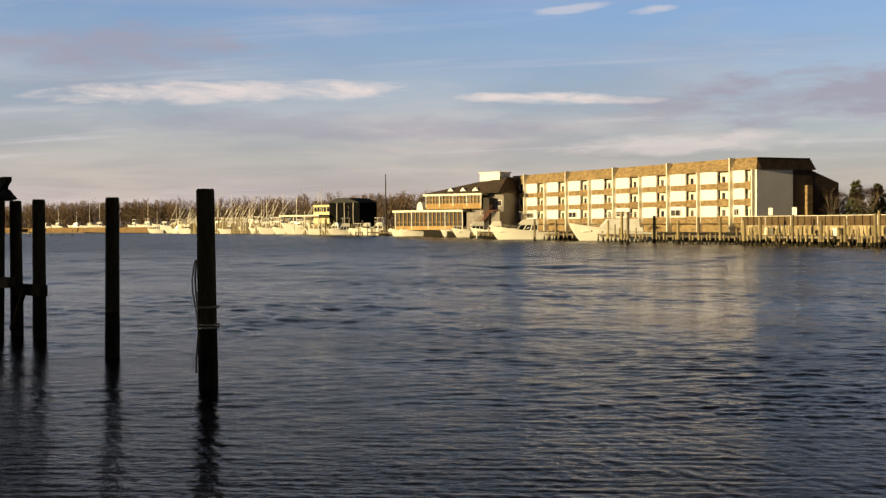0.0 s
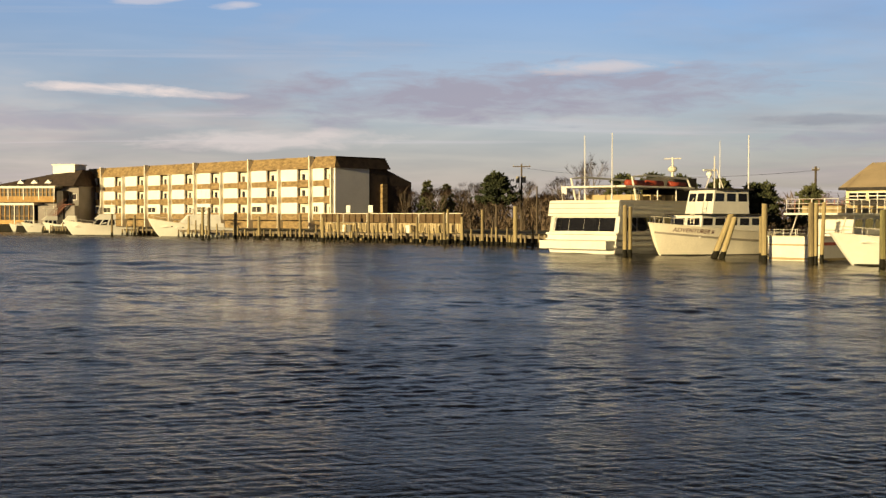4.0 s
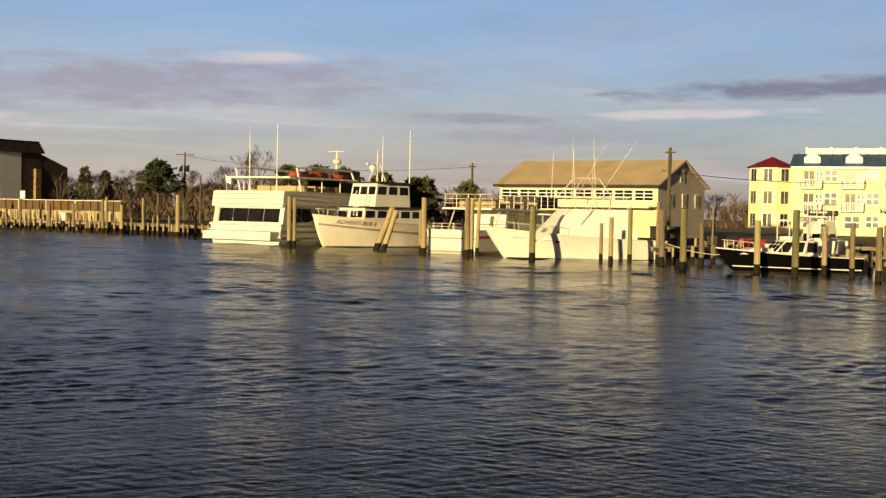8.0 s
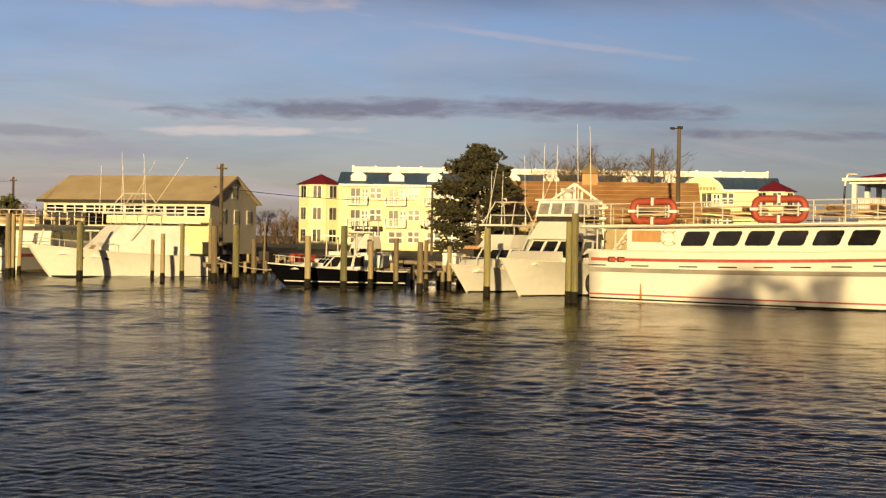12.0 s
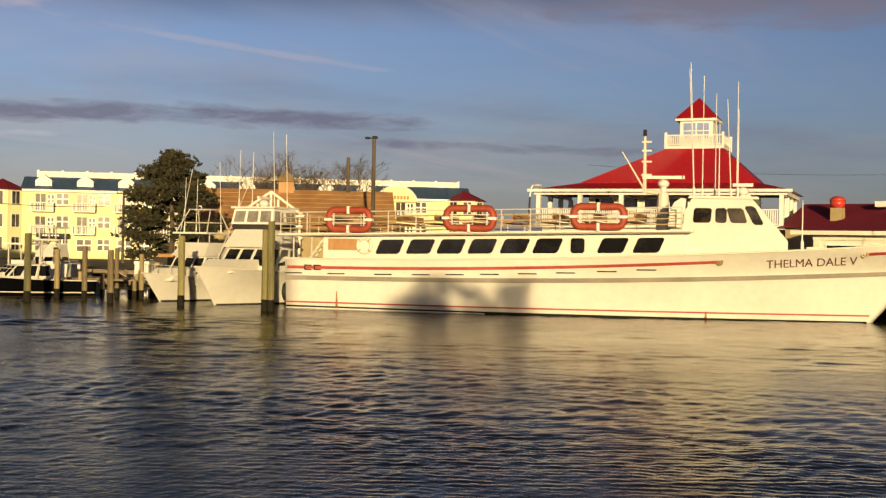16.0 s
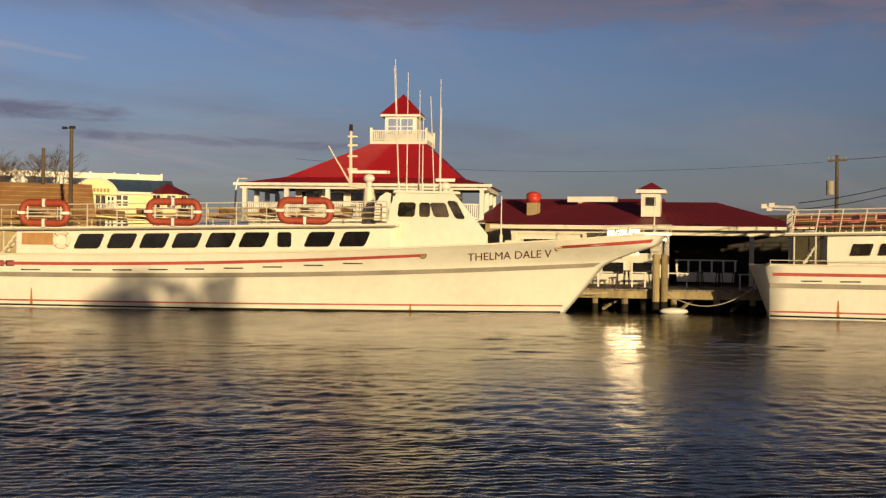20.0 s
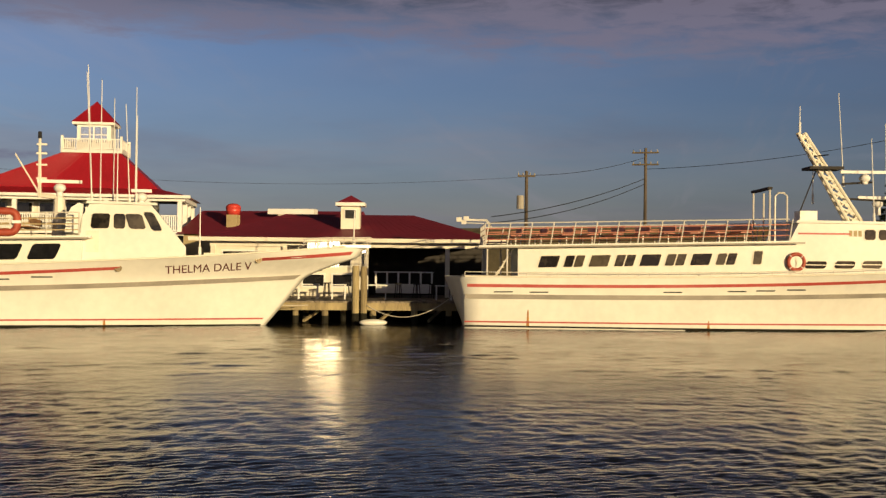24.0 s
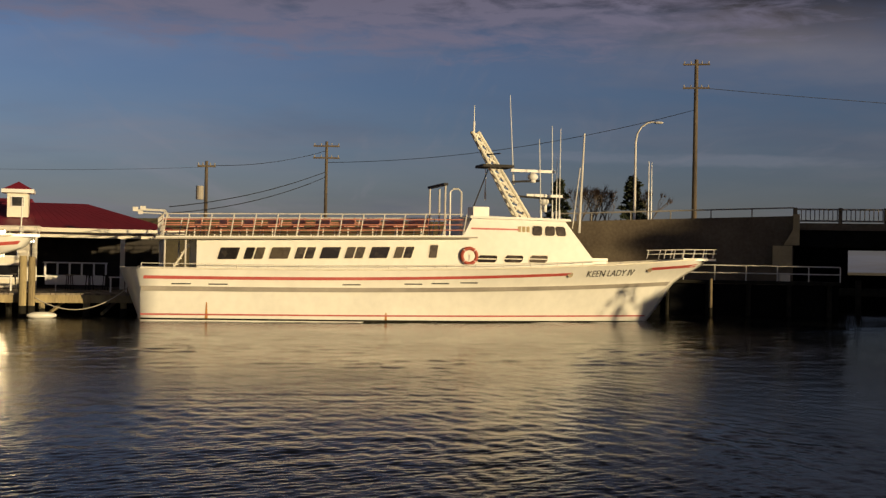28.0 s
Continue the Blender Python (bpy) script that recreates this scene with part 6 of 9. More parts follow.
part("tyre_fender", bm, "blackrub", td, "black tyre hung as a stern fender", smooth=True)
part("house_door", _b(18.42, 18.95, -2.275, -2.255, 3.2, 4.12), "cream", td, "plain cream side door")
bm = bmesh.new()
prism(bm, [(17.55, 4.0), (18.2, 4.0), (18.3, 5.25), (18.1, 5.3), (17.8, 5.1), (17.6, 4.7)], -2.25, -2.05)
part("house_wing", bm, "gel", td, "curved white wing behind the pilothouse")
radar(td, 17.1, 0, 5.6, 1.9, 0.35)
bm = bmesh.new()
rod(bm, (17.1, 0, 3.8), (17.1, 0, 5.6), 0.32, 0.24, 10)
rod(bm, (16.25, 0, 5.7), (17.1, 0, 5.6), 0.10, 0.12)
rod(bm, (16.25, 0, 5.6), (16.23, 0, 8.2), 0.09, 0.06)
rod(bm, (16.25, 0, 5.75), (15.2, 0, 7.5), 0.05, 0.03)
for z in (6.4, 7.0, 7.5, 7.9):
    box(bm, 16.1, 16.55, -0.06, 0.06, z, z + 0.08)
part("signal_mast", bm, "cream", td, "cream signal mast with lamps")
bm = bmesh.new()
rod(bm, (16.23, 0, 8.2), (16.23, 0, 8.5), 0.09)
part("masthead_lamp", bm, "blackrub", td)
for x, y, z1, ln in ((18.6, -1.6, 11.3, -0.04), (18.8, 0.6, 11.0, 0.0), (18.4, 1.2, 11.4, -0.05), (19.4, 0, 10.1, 0.0), (20.3, 1.3, 10.8, 0.0), (20.45, -1.4, 9.2, 0.0), (20.1, 0.4, 9.9, -0.05), (19.6, -0.6, 8.8, 0.0)):
    whip(td, x, y, 5.3, z1, ln, 0.03)
radar(td, 20.6, 0.6, 5.35, 0.9, 0.3)
whip(td, 23.2, -1.4, 3.0, 5.25, 0.0, 0.04, "short white staff")
whip(td, 30.2, 0.1, 3.5, 5.3, 0.02, 0.04, "short white bow staff")
bm = bmesh.new()
box(bm, 22.8, 24.6, -1.6, 1.6, 2.9, 3.05)
box(bm, 23.4, 24.2, -0.5, 0.5, 3.05, 3.25)
part("fore_hatch", bm, "cream", td, "raised fore hatch")

KL = dict(
    label="long white excursion boat with a raked lattice mast, moored alongside", x=58.85, y=8.65, rz=math.degrees(math.atan2(-.986, .167)),
    hull=(25.2, 2.4, 6.6, 2.33, 3.30), form=dict(flare=1.5, stem=0.9, beak=(1.9, 2.9, 1.0), u0=0.55, pd=2.4, pw=1.75, sheer=2.6, stern=0.97, bulge=0.9), rise=0.026,
    stripe_end=0.735, boot=0.0, fwd_stripe=(0.885, 0.985), rust=[(2.85, 0.10, 0.85), (11.0, 0.08, 0.45)],
    slots=[1.3, 2.9, 8.9, 11.8, 13.1, 14.5], pulpit=0.35, bow_rail=0.42, saloon=(2.4, 15.0, 3.62), deck_aft=0.6,
    windows=[(3.3 + 1.15 * i, 0.86, 2.68, 0.52, 0.16, 1 + i % 2) for i in range(8)] + [(13.05, 0.38, 2.68, 0.6, 0.08, 1)],
    corner=0.03, siderail=True, rail_mat="rustpipe", rail=(0.9, 14.6), benches=10, house=(14.9, 19.9, 21.4, 4.95), house_in=0.35,
    house_windows=[(15.5, 16.45, 2.86, 3.20, 0.10), (16.85, 17.75, 2.88, 3.22, 0.10), (18.1, 19.0, 2.90, 3.24, 0.10), (18.25, 18.75, 4.2, 4.66, 0.0), (18.9, 19.4, 4.2, 4.66, 0.0), (19.5, 20.0, 4.2, 4.66, -0.1)])
kl, kl_hull, kl_m = party_boat(KL)
on_hull("name_lettering", "KEEN LADY IV", 0.44, 22.4, 2.30, -1, kl_hull, "dark", kl, 0.04, 1.0)
life_ring(15.0, -2.72, 3.15, kl_m, 0.36)
part("house_stripe", _b(15.2, 17.6, -2.275, -2.255, 4.42, 4.50), "red", kl)
bars("monogram_bar", 17.5, 18.15, 4.35, 4.62, -2.255, 3, "brick", kl)
# raked lattice mast
bm = bmesh.new()
A, Bq = Vector((18.55, 0, 5.0)), Vector((15.95, 0, 9.3))
for dx, dy in ((-0.32, -0.24), (0.32, -0.24), (-0.32, 0.24), (0.32, 0.24)):
    rod(bm, A + Vector((dx, dy, 0)), Bq + Vector((dx * 0.5, dy * 0.5, 0)), 0.085, 0.065)
for i in range(11):
    t0, t1 = i / 11, (i + 1) / 11
    for dy in (-0.22, 0.22):
        k0, k1 = 1 - 0.5 * t0, 1 - 0.5 * t1
        rod(bm, A.lerp(Bq, t0) + Vector((-0.32 * k0, dy * k0, 0)), A.lerp(Bq, t1) + Vector((0.32 * k1, dy * k1, 0)), 0.05, n=4)
        rod(bm, A.lerp(Bq, t0) + Vector((0.32 * k0, dy * k0, 0)), A.lerp(Bq, t1) + Vector((-0.32 * k1, dy * k1, 0)), 0.05, n=4)
mast = part("lattice_mast", bm, "cream", kl, "cream raked lattice mast")
bm = bmesh.new()
rod(bm, (17.9, 0, 6.9), (19.4, 0, 7.0), 0.05)
rod(bm, (18.1, 0, 6.2), (20.4, 0, 6.1), 0.05)
rod(bm, (16.6, 0, 8.2), (17.0, -0.9, 8.2), 0.03)
box(bm, 16.2, 17.8, -0.7, 0.7, 7.55, 7.68)
rod(bm, (16.8, 0.3, 7.6), (16.0, 0.9, 5.1), 0.03)
part("mast_bracket", bm, "dark", mast, "dark lamp platform on the mast")
radar(kl, 19.0, 0, 6.9, 2.3, 0.2)
radar(kl, 19.7, 0.2, 5.45, 1.9, 0.45)
for x, y, z0, z1, ln in ((15.9, 0, 9.3, 10.6, 0), (18.2, 0.6, 6.8, 11.3, -0.06), (19.2, -0.8, 5.0, 9.0, -0.04), (20.0, -1.2, 5.0, 9.5, 0), (20.4, 0.9, 5.0, 9.9, -0.02), (20.2, -0.2, 5.0, 8.2, 0), (16.9, 1.2, 6.0, 8.3, 0)):
    whip(kl, x, y, z0, z1, ln, 0.03)
bm = bmesh.new()
rod(bm, (20.9, -1.6, 4.4), (21.1, -1.6, 9.3), 0.07, 0.04)
rod(bm, (20.9, -1.6, 7.6), (20.55, -1.6, 4.6), 0.03)
part("bow_staff", bm, "steel", kl)
bm = bmesh.new()
tube(bm, [(14.35, -1.5, 3.9), (14.35, -1.5, 6.2), (14.5, -1.5, 6.35), (14.75, -1.5, 6.35), (14.9, -1.5, 6.2), (14.9, -1.5, 3.9)], 0.045)
dv = part("davit_frame", bm, "steel", kl, "white pipe davit frame")
for x, y in ((14.1, -1.5), (14.1, 1.5), (14.6, 1.5)):
    bm = bmesh.new()
    rod(bm, (x, y, 3.9), (x, y, 6.5), 0.045)
    part("davit_leg", bm, "steel", dv)
part("davit_beam", _b(14.0, 14.2, -1.6, 1.6, 6.50, 6.62), "dark", dv, "dark beam across the davit frame")
part("deck_box", _b(15.6, 16.4, -1.2, -0.2, 4.95, 5.55), "steel", kl)
part("fore_hatch", _b(21.4, 22.6, -1.2, 1.2, 2.9, 3.18), "steel", kl, "covered fore deck gear")
# flood lamps over the stern
for y, xx in ((-2.4, 0.1), (-1.2, -0.2), (2.2, 0.1)):
    bm = bmesh.new()
    tube(bm, [(1.2, y, 4.6), (1.0, y, 4.9), (xx, y, 4.92)], 0.03)
    box(bm, xx - 0.18, xx + 0.06, y - 0.14, y + 0.14, 4.85, 5.05)
    part("flood_lamp", bm, "steel", kl, "white stern flood lamp")


def cabin(bm, x0, x1, y, z0, z1, rake_f=0.5, rake_a=0.1, tumble=0.08):
    lo = [bm.verts.new(p) for p in ((x0, -y, z0), (x1, -y * 0.92, z0), (x1, y * 0.92, z0), (x0, y, z0))]
    hi = [bm.verts.new(p) for p in ((x0 + rake_a, -y + tumble, z1), (x1 - rake_f, -y * 0.92 + tumble, z1), (x1 - rake_f, y * 0.92 - tumble, z1), (x0 + rake_a, y - tumble, z1))]
    bm.faces.new(lo[::-1]), bm.faces.new(hi)
    for i in range(4):
        bm.faces.new((lo[i], lo[(i + 1) % 4], hi[(i + 1) % 4], hi[i]))


def face_panes(parent, x0, x1, y, z0, z1, rake_f, rake_a, tumble, lo=0.25, hi=0.85, n_side=2, n_front=3, frame_mat="glass"):
    """Panes a little proud of the sides and the raked front of a cabin()."""
    P = lambda t, s, k: Vector((x0 + rake_a * k + (x1 - rake_f * k - x0 - rake_a * k) * t, s * ((y + (y * 0.92 - y) * t) - tumble * k + 0.012), z0 + (z1 - z0) * k))
    for s in (-1, 1):
        for i in range(n_side):
            a, b = (i + 0.14) / n_side, (i + 0.9) / n_side
            bm = bmesh.new()
            bm.faces.new([bm.verts.new(P(t, s, k)) for t, k in ((a, lo), (b, lo), (b, hi), (a, hi))])
            part("side_pane", bm, frame_mat, parent)
    for i in range(n_front):
        bm = bmesh.new()
        pts = []
        for q, k in ((i + 0.1, lo), (i + 0.9, lo), (i + 0.9, hi), (i + 0.1, hi)):
            t = q / n_front * 2 - 1
            pts.append(Vector((x1 - rake_f * k + 0.012, t * (y * 0.92 - tumble * k) * 0.96, z0 + (z1 - z0) * k)))
        bm.faces.new([bm.verts.new(p) for p in pts])
        part("front_pane", bm, frame_mat, parent)


def sportfisher(x, y, rz, L, B, label, zs=1.1, zb=2.1, hullm="gel", bridge=True, tower=False, canvas=False, group="sport fishing boats", whips=3, dark_glass="glass", arch=False, form=(0.45, 2.1, 1.5), cover=False, over=0.14, flare=1.5, stem=0.75, top_gap=1.9):
    b = thing("motor_boat", label, "boat", group, x=x, y=y, z=0, rz=rz)
    h = Hull(L * (1 - over), L * over, B, zs, zb, flare=flare, stem=stem, u0=form[0], pd=form[1], pw=form[2], sheer=1.7, bottom=-0.4)
    hull = part("hull", h.shell(24, 9), hullm, b)
    for p in hull.data.polygons:
        p.use_smooth = True
    part("deck", h.deck(0.18, 14), "cream", b)
    part("rub_rail", h.caprail(0.035, 16), "cream" if hullm == "gel" else "gel", hull)
    for sd in (-1, 1):
        part("boot_top", h.strip(0, 0.985, lambda u: -0.2, lambda u: 0.07, sd, 0.012, 14), "wet", hull)
    # trunk cabin, deckhouse, bridge
    z0 = zs
    bm = bmesh.new()
    ch = 0.85 if arch else 1.35
    if cover:
        # winter cover: one long raked canvas front over the deckhouse and bridge
        cabin(bm, L * 0.16, L * 0.70, B * 0.40, z0 - 0.05, z0 + 0.72, 0.70, 0.1, 0.06)
        dh = part("lower_cover", bm, "canvas", b, "white canvas winter cover over the deckhouse")
        bm = bmesh.new()
        cabin(bm, L * 0.20, L * 0.70 - 0.76, B * 0.385, z0 + 0.722, z0 + 1.95, 1.15, 0.1, 0.12)
        part("upper_cover", bm, "canvas", b, "white canvas winter cover over the bridge")
        bm = bmesh.new()
        for sd in (-1, 1):
            for q in (0.22, 0.36, 0.48):
                rod(bm, (L * q, sd * B * 0.36, z0 + 1.9), (L * q, sd * B * 0.30, z0 + 2.75), 0.03, n=5)
            tube(bm, [(L * 0.20, sd * B * 0.30, z0 + 2.75), (L * 0.50, sd * B * 0.30, z0 + 2.75)], 0.03)
        for q in (0.20, 0.35, 0.50):
            rod(bm, (L * q, -B * 0.30, z0 + 2.75), (L * q, B * 0.30, z0 + 2.75), 0.03, n=5)
        part("bridge_rail", bm, "steel", b, "white pipe frame over the covered bridge")
        bm = bmesh.new()
        f = lambda z: L * 0.70 - 0.70 * (z - z0 + 0.05) / 0.77 + 0.014
        bm.faces.new([bm.verts.new(p) for p in ((f(z0 + 0.25), 0.5, z0 + 0.25), (f(z0 + 0.25), -0.4, z0 + 0.25), (f(z0 + 0.66), -0.4, z0 + 0.66), (f(z0 + 0.66), 0.5, z0 + 0.66))])
        part("cover_patch", bm, "brick", dh, "tan patch on the cover")
        for s_ in (-1, 1):
            for u in (0.62, 0.74):
                bm = bmesh.new()
                ball(bm, h.surf(L * u, h.top(u) * 0.72, s_, 0.01), 0.12, 1.5, 0.25, 0.8, 10, 6)
                part("porthole", bm, "dark", hull)
        bm = bmesh.new()
    cabin(bm, L * 0.30, L * (0.60 if cover else 0.66), B * (0.30 if cover else 0.36), z0 - 0.1, z0 + (0.8 if cover else ch), L * 0.12, 0.1, 0.12)
    dh = part("deckhouse", bm, "gel", b, "white deckhouse")
    if not cover:
        face_panes(dh, L * 0.30, L * 0.66, B * 0.36, z0 - 0.1, z0 + ch, L * 0.12, 0.1, 0.12, 0.38, 0.93, 3, 3, dark_glass)
    bm = bmesh.new()
    cabin(bm, L * (0.71 if cover else 0.62), L * 0.86, B * 0.27, zs + 0.1, zs + (0.45 if arch or cover else 0.75), L * 0.10, 0, 0.1)
    part("trunk_cabin", bm, "gel", b)
    top = z0 + 1.35
    if bridge:
        bm = bmesh.new()
        fb = 0.9 if canvas else 0.7
        if cover:
            top = z0 + 0.75
        cabin(bm, L * 0.30, L * 0.58, B * 0.35, top, top + fb, 0.75, 0, 0.22)
        br_ = part("flybridge", bm, "gel", b, "white flybridge coaming")
        if canvas:
            # dark box in the open helm gap, its shade made solid
            bm = bmesh.new()
            box(bm, L * 0.33, L * 0.50, -B * 0.32, B * 0.32, top + fb, top + fb + 0.26)
            part("helm_gap", bm, "dark", b)
            bm = bmesh.new()
            e0 = top + fb + 0.26
            cabin(bm, L * 0.31, L * 0.53, B * 0.32, e0, e0 + 0.78, 0.2, 0.2, 0.08)
            en = part("bridge_enclosure", bm, "canvas", b, "white canvas and clear vinyl bridge enclosure")
            face_panes(en, L * 0.31, L * 0.53, B * 0.32, e0, e0 + 0.78, 0.2, 0.2, 0.08, 0.14, 0.86, 2, 3, "vinyl")
            ht = e0 + 0.80
            bm = bmesh.new()
            rod(bm, (L * 0.675, -0.75, z0 + 0.42), (L * 0.675, 0.75, z0 + 0.42), 0.24, 0.24, 12)
            part("raft_bundle", bm, "orange", b, "red rolled life raft on the foredeck", smooth=True)
            radar(b, L * 0.42, 0, ht + 0.05, 1.2, 0.15)
        else:
            ht = top + top_gap
            for sx in (L * 0.32, L * 0.52):
                for sd in (-1, 1):
                    bm = bmesh.new()
                    rod(bm, (sx, sd * B * 0.30, top + 0.7), (sx - 0.1, sd * B * 0.28, ht), 0.03)
                    part("hardtop_post", bm, "steel", b)
        part("hardtop", _b(L * 0.29, L * (0.525 if canvas else 0.56), -B * (0.31 if canvas else 0.33), B * (0.31 if canvas else 0.33), ht, ht + 0.09), "gel", b, "white hardtop")
        if tower:
            bm = bmesh.new()
            for sx, tx in ((L * 0.30, L * 0.37), (L * 0.55, L * 0.46)):
                for sd in (-1, 1):
                    rod(bm, (sx, sd * B * 0.3, ht), (tx, sd * B * 0.2, ht + 1.3), 0.03)
            for q, zz in ((0.27, 0.6), (0.2, 1.3)):
                tube(bm, [(L * 0.37, -B * q, ht + zz), (L * 0.47, -B * q, ht + zz), (L * 0.47, B * q, ht + zz), (L * 0.37, B * q, ht + zz), (L * 0.37, -B * q, ht + zz)], 0.025)
            part("tuna_tower", bm, "steel", b, "white pipe tuna tower")
            for sd in (-1, 1):
                bm = bmesh.new()
                rod(bm, (L * 0.5, sd * B * 0.4, zs + 1.0), (L * 0.22, sd * B * 0.62, ht + 3.6), 0.03, 0.015, 5)
                part("outrigger", bm, "steel", b, "long slim outrigger")
        for i in range(whips):
            whip(b, L * (0.34 + 0.06 * i), B * (0.3 if i % 2 else -0.3), ht, ht + 3.0 + 0.8 * (i % 2), (0.06 if i % 2 else -0.03), 0.02)
    if arch:
        for sd in (-1, 1):
            part("white_stripe", h.strip(0.01, 0.97, lambda u: 0.20 + 0.10 * u, lambda u: 0.26 + 0.10 * u, sd, 0.012, 14), "gel", hull, "thin white waterline stripe")
        bm = bmesh.new()
        for sx in (L * 0.30, L * 0.42):
            tube(bm, [(sx, -B * 0.4, zs), (sx - 0.3, -B * 0.38, zs + 1.6), (sx - 0.5, -B * 0.2, zs + 2.1), (sx - 0.5, B * 0.2, zs + 2.1), (sx - 0.3, B * 0.38, zs + 1.6), (sx, B * 0.4, zs)], 0.04)
        part("radar_arch", bm, "steel", b, "white pipe radar arch")
        part("arch_top", _b(L * 0.24, L * 0.42, -B * 0.25, B * 0.25, zs + 2.1, zs + 2.18), "gel", b)
    # bow rail
    pts = [h.at(u, h.top(u), -1, -0.08) for u in (0.6, 0.75, 0.88, 0.96)] + [h.at(u, h.top(u), 1, -0.08) for u in (0.96, 0.88, 0.75, 0.6)]
    if not canvas:
        pipe_rail("bow_rail", b, pts, 0.02, 0.45, 1, 9, r=0.016)
    return b, h, b.matrix_world.copy()


HEAD = lambda dx, dy: math.degrees(math.atan2(dy, dx))

# ---- double-decked excursion ferry, stern to the channel ----
def ferry():
    rz = HEAD(.80, .60)
    b = thing("excursion_ferry", "white double-decked excursion ferry with a canopied top deck", "boat", x=18.9, y=98.8, z=0, rz=rz)
    W = 3.75          # half beam
    h = Hull(15.0, 1.5, 2 * W, 1.65, 2.1, flare=1.0, stem=0.8, u0=0.7, pd=2.2, pw=2.0, stern=1.0)
    hull = part("hull", h.shell(16, 6), "gel", b)
    part("deck", h.deck(0.02, 12), "cream", b)
    for z in (0.55, 1.05, 1.5):
        part("rub_strake", _b(-0.16, 0.0, -W - 0.02, W + 0.02, z, z + 0.12), "gel", hull)
        # thin grey strip painted as the shade below each strake
        part("strake_shadow_gap", _b(-0.03, 0.0, -W - 0.01, W + 0.01, z - 0.045, z - 0.002), "grey", hull)
        for sd in (-1, 1):
            part("rub_strake", h.strip(0.0, 0.9, lambda u: z, lambda u: z + 0.12, sd, 0.06), "cream", hull)
    part("swim_platform", _b(-1.1, -0.05, -W + 0.2, W - 0.2, 0.35, 1.0), "gel", b, "white stern platform")
    bm = bmesh.new()
    cabin(bm, 0.25, 13.0, W - 0.1, 1.65, 2.95, 1.2, 0.25, 0.05)
    lc = part("lower_cabin", bm, "gel", b, "enclosed lower deck")
    for i in range(4):
        y0 = -W + 0.55 + i * (2 * W - 1.0) / 4
        bm = bmesh.new()
        v = [bm.verts.new(p) for p in ((0.30, y0, 1.75), (0.30, y0 + 1.60, 1.75), (0.50, y0 + 1.60, 2.82), (0.50, y0, 2.82))]
        for q in v:
            q.co.x -= 0.04
        bm.faces.new(v)
        part("aft_pane", bm, "glass", lc)
    for sd in (-1, 1):
        for i in range(7):
            x = 0.9 + i * 1.6
            bm = bmesh.new()
            quad_window(bm, x, x + 1.45, 1.78, 2.85, sd * (W - 0.08), 0.02, 0.0, 0.06, sd)
            part("side_pane", bm, "glass", lc)
    bm = bmesh.new()
    cabin(bm, 0.1, 13.2, W, 2.96, 4.15, 0.5, 0.15, 0.03)
    part("upper_bulwark", bm, "gel", b, "white slab-sided upper deck bulwark")
    for z in (3.15, 3.55, 3.95):
        part("bulwark_strake", _b(0.05 + (z - 2.96) * 0.13, 0.14 + (z - 2.96) * 0.13, -W + 0.02, W - 0.02, z, z + 0.04), "grey", b)
        for sd in (-1, 1):
            part("bulwark_strake", _b(0.3, 12.5, min(sd * W, sd * (W + 0.05)), max(sd * W, sd * (W + 0.05)), z, z + 0.07), "cream", b)
    bm = bmesh.new()
    for y in (W - 0.9, W - 0.4):
        rod(bm, (-0.1, y, 1.65), (0.15, y, 2.95), 0.04, n=4)
    for i in range(5):
        rod(bm, (-0.1 + 0.25 * i / 4, W - 0.9, 1.75 + i * 0.27), (-0.1 + 0.25 * i / 4, W - 0.4, 1.75 + i * 0.27), 0.03, n=4)
    part("stern_ladder", bm, "gel", b, "white stern ladder")
    # canopy deck: raked frames, flat top, stanchions, pilothouse
    bm = bmesh.new()
    for sd in (-1, 1):
        y = sd * (W - 0.5)
        tube(bm, [(2.9, y, 4.1), (2.3, y, 6.05), (4.0, y, 6.2), (9.3, y, 6.05), (10.6, y, 4.0)], 0.09, 6)
    part("canopy_frame", bm, "gel", b, "white raked canopy frames")
    part("canopy", _b(1.4, 10.2, -W + 0.4, W - 0.4, 5.25, 5.38), "gel", b, "white flat canopy")
    for x in (3.2, 5.6, 8.0):
        for sd in (-1, 1):
            bm = bmesh.new()
            rod(bm, (x, sd * (W - 0.6), 4.1), (x, sd * (W - 0.6), 5.25), 0.05)
            part("stanchion", bm, "steel", b)
    part("upper_deck", _b(0.4, 13.0, -W + 0.05, W - 0.05, 4.16, 4.22), "cream", b)
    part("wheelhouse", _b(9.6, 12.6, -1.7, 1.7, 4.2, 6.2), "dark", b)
    for x, y in ((4.6, -1.6), (7.3, -1.4), (10.2, -1.5)):
        bm = bmesh.new()
        rod(bm, (x - 1.0, y, 5.65), (x + 1.0, y, 5.65), 0.26, 0.26, 12)
        part("life_raft", bm, "orange", b, "red covered life raft canister", smooth=True)
    for x in (3.6, 5.0, 6.4, 7.8):
        part("bench", _b(x, x + 0.4, -W + 0.8, W - 0.8, 4.22, 4.7), "brick", b)
    bm = bmesh.new()
    rod(bm, (11.5, 0, 6.2), (11.5, 0, 8.0), 0.12, 0.07)
    rod(bm, (11.5, -0.9, 7.9), (11.5, 0.9, 7.9), 0.04)
    ball(bm, (11.5, 0, 7.0), 0.4, 1, 1, 0.7)
    part("mast", bm, "cream", b, "cream mast with radar dome")
    whip(b, 0.8, 0.35, 4.2, 9.4, -0.01, 0.05)
    whip(b, 0.9, -2.4, 4.2, 9.5, 0.0, 0.05)
    bm = bmesh.new()
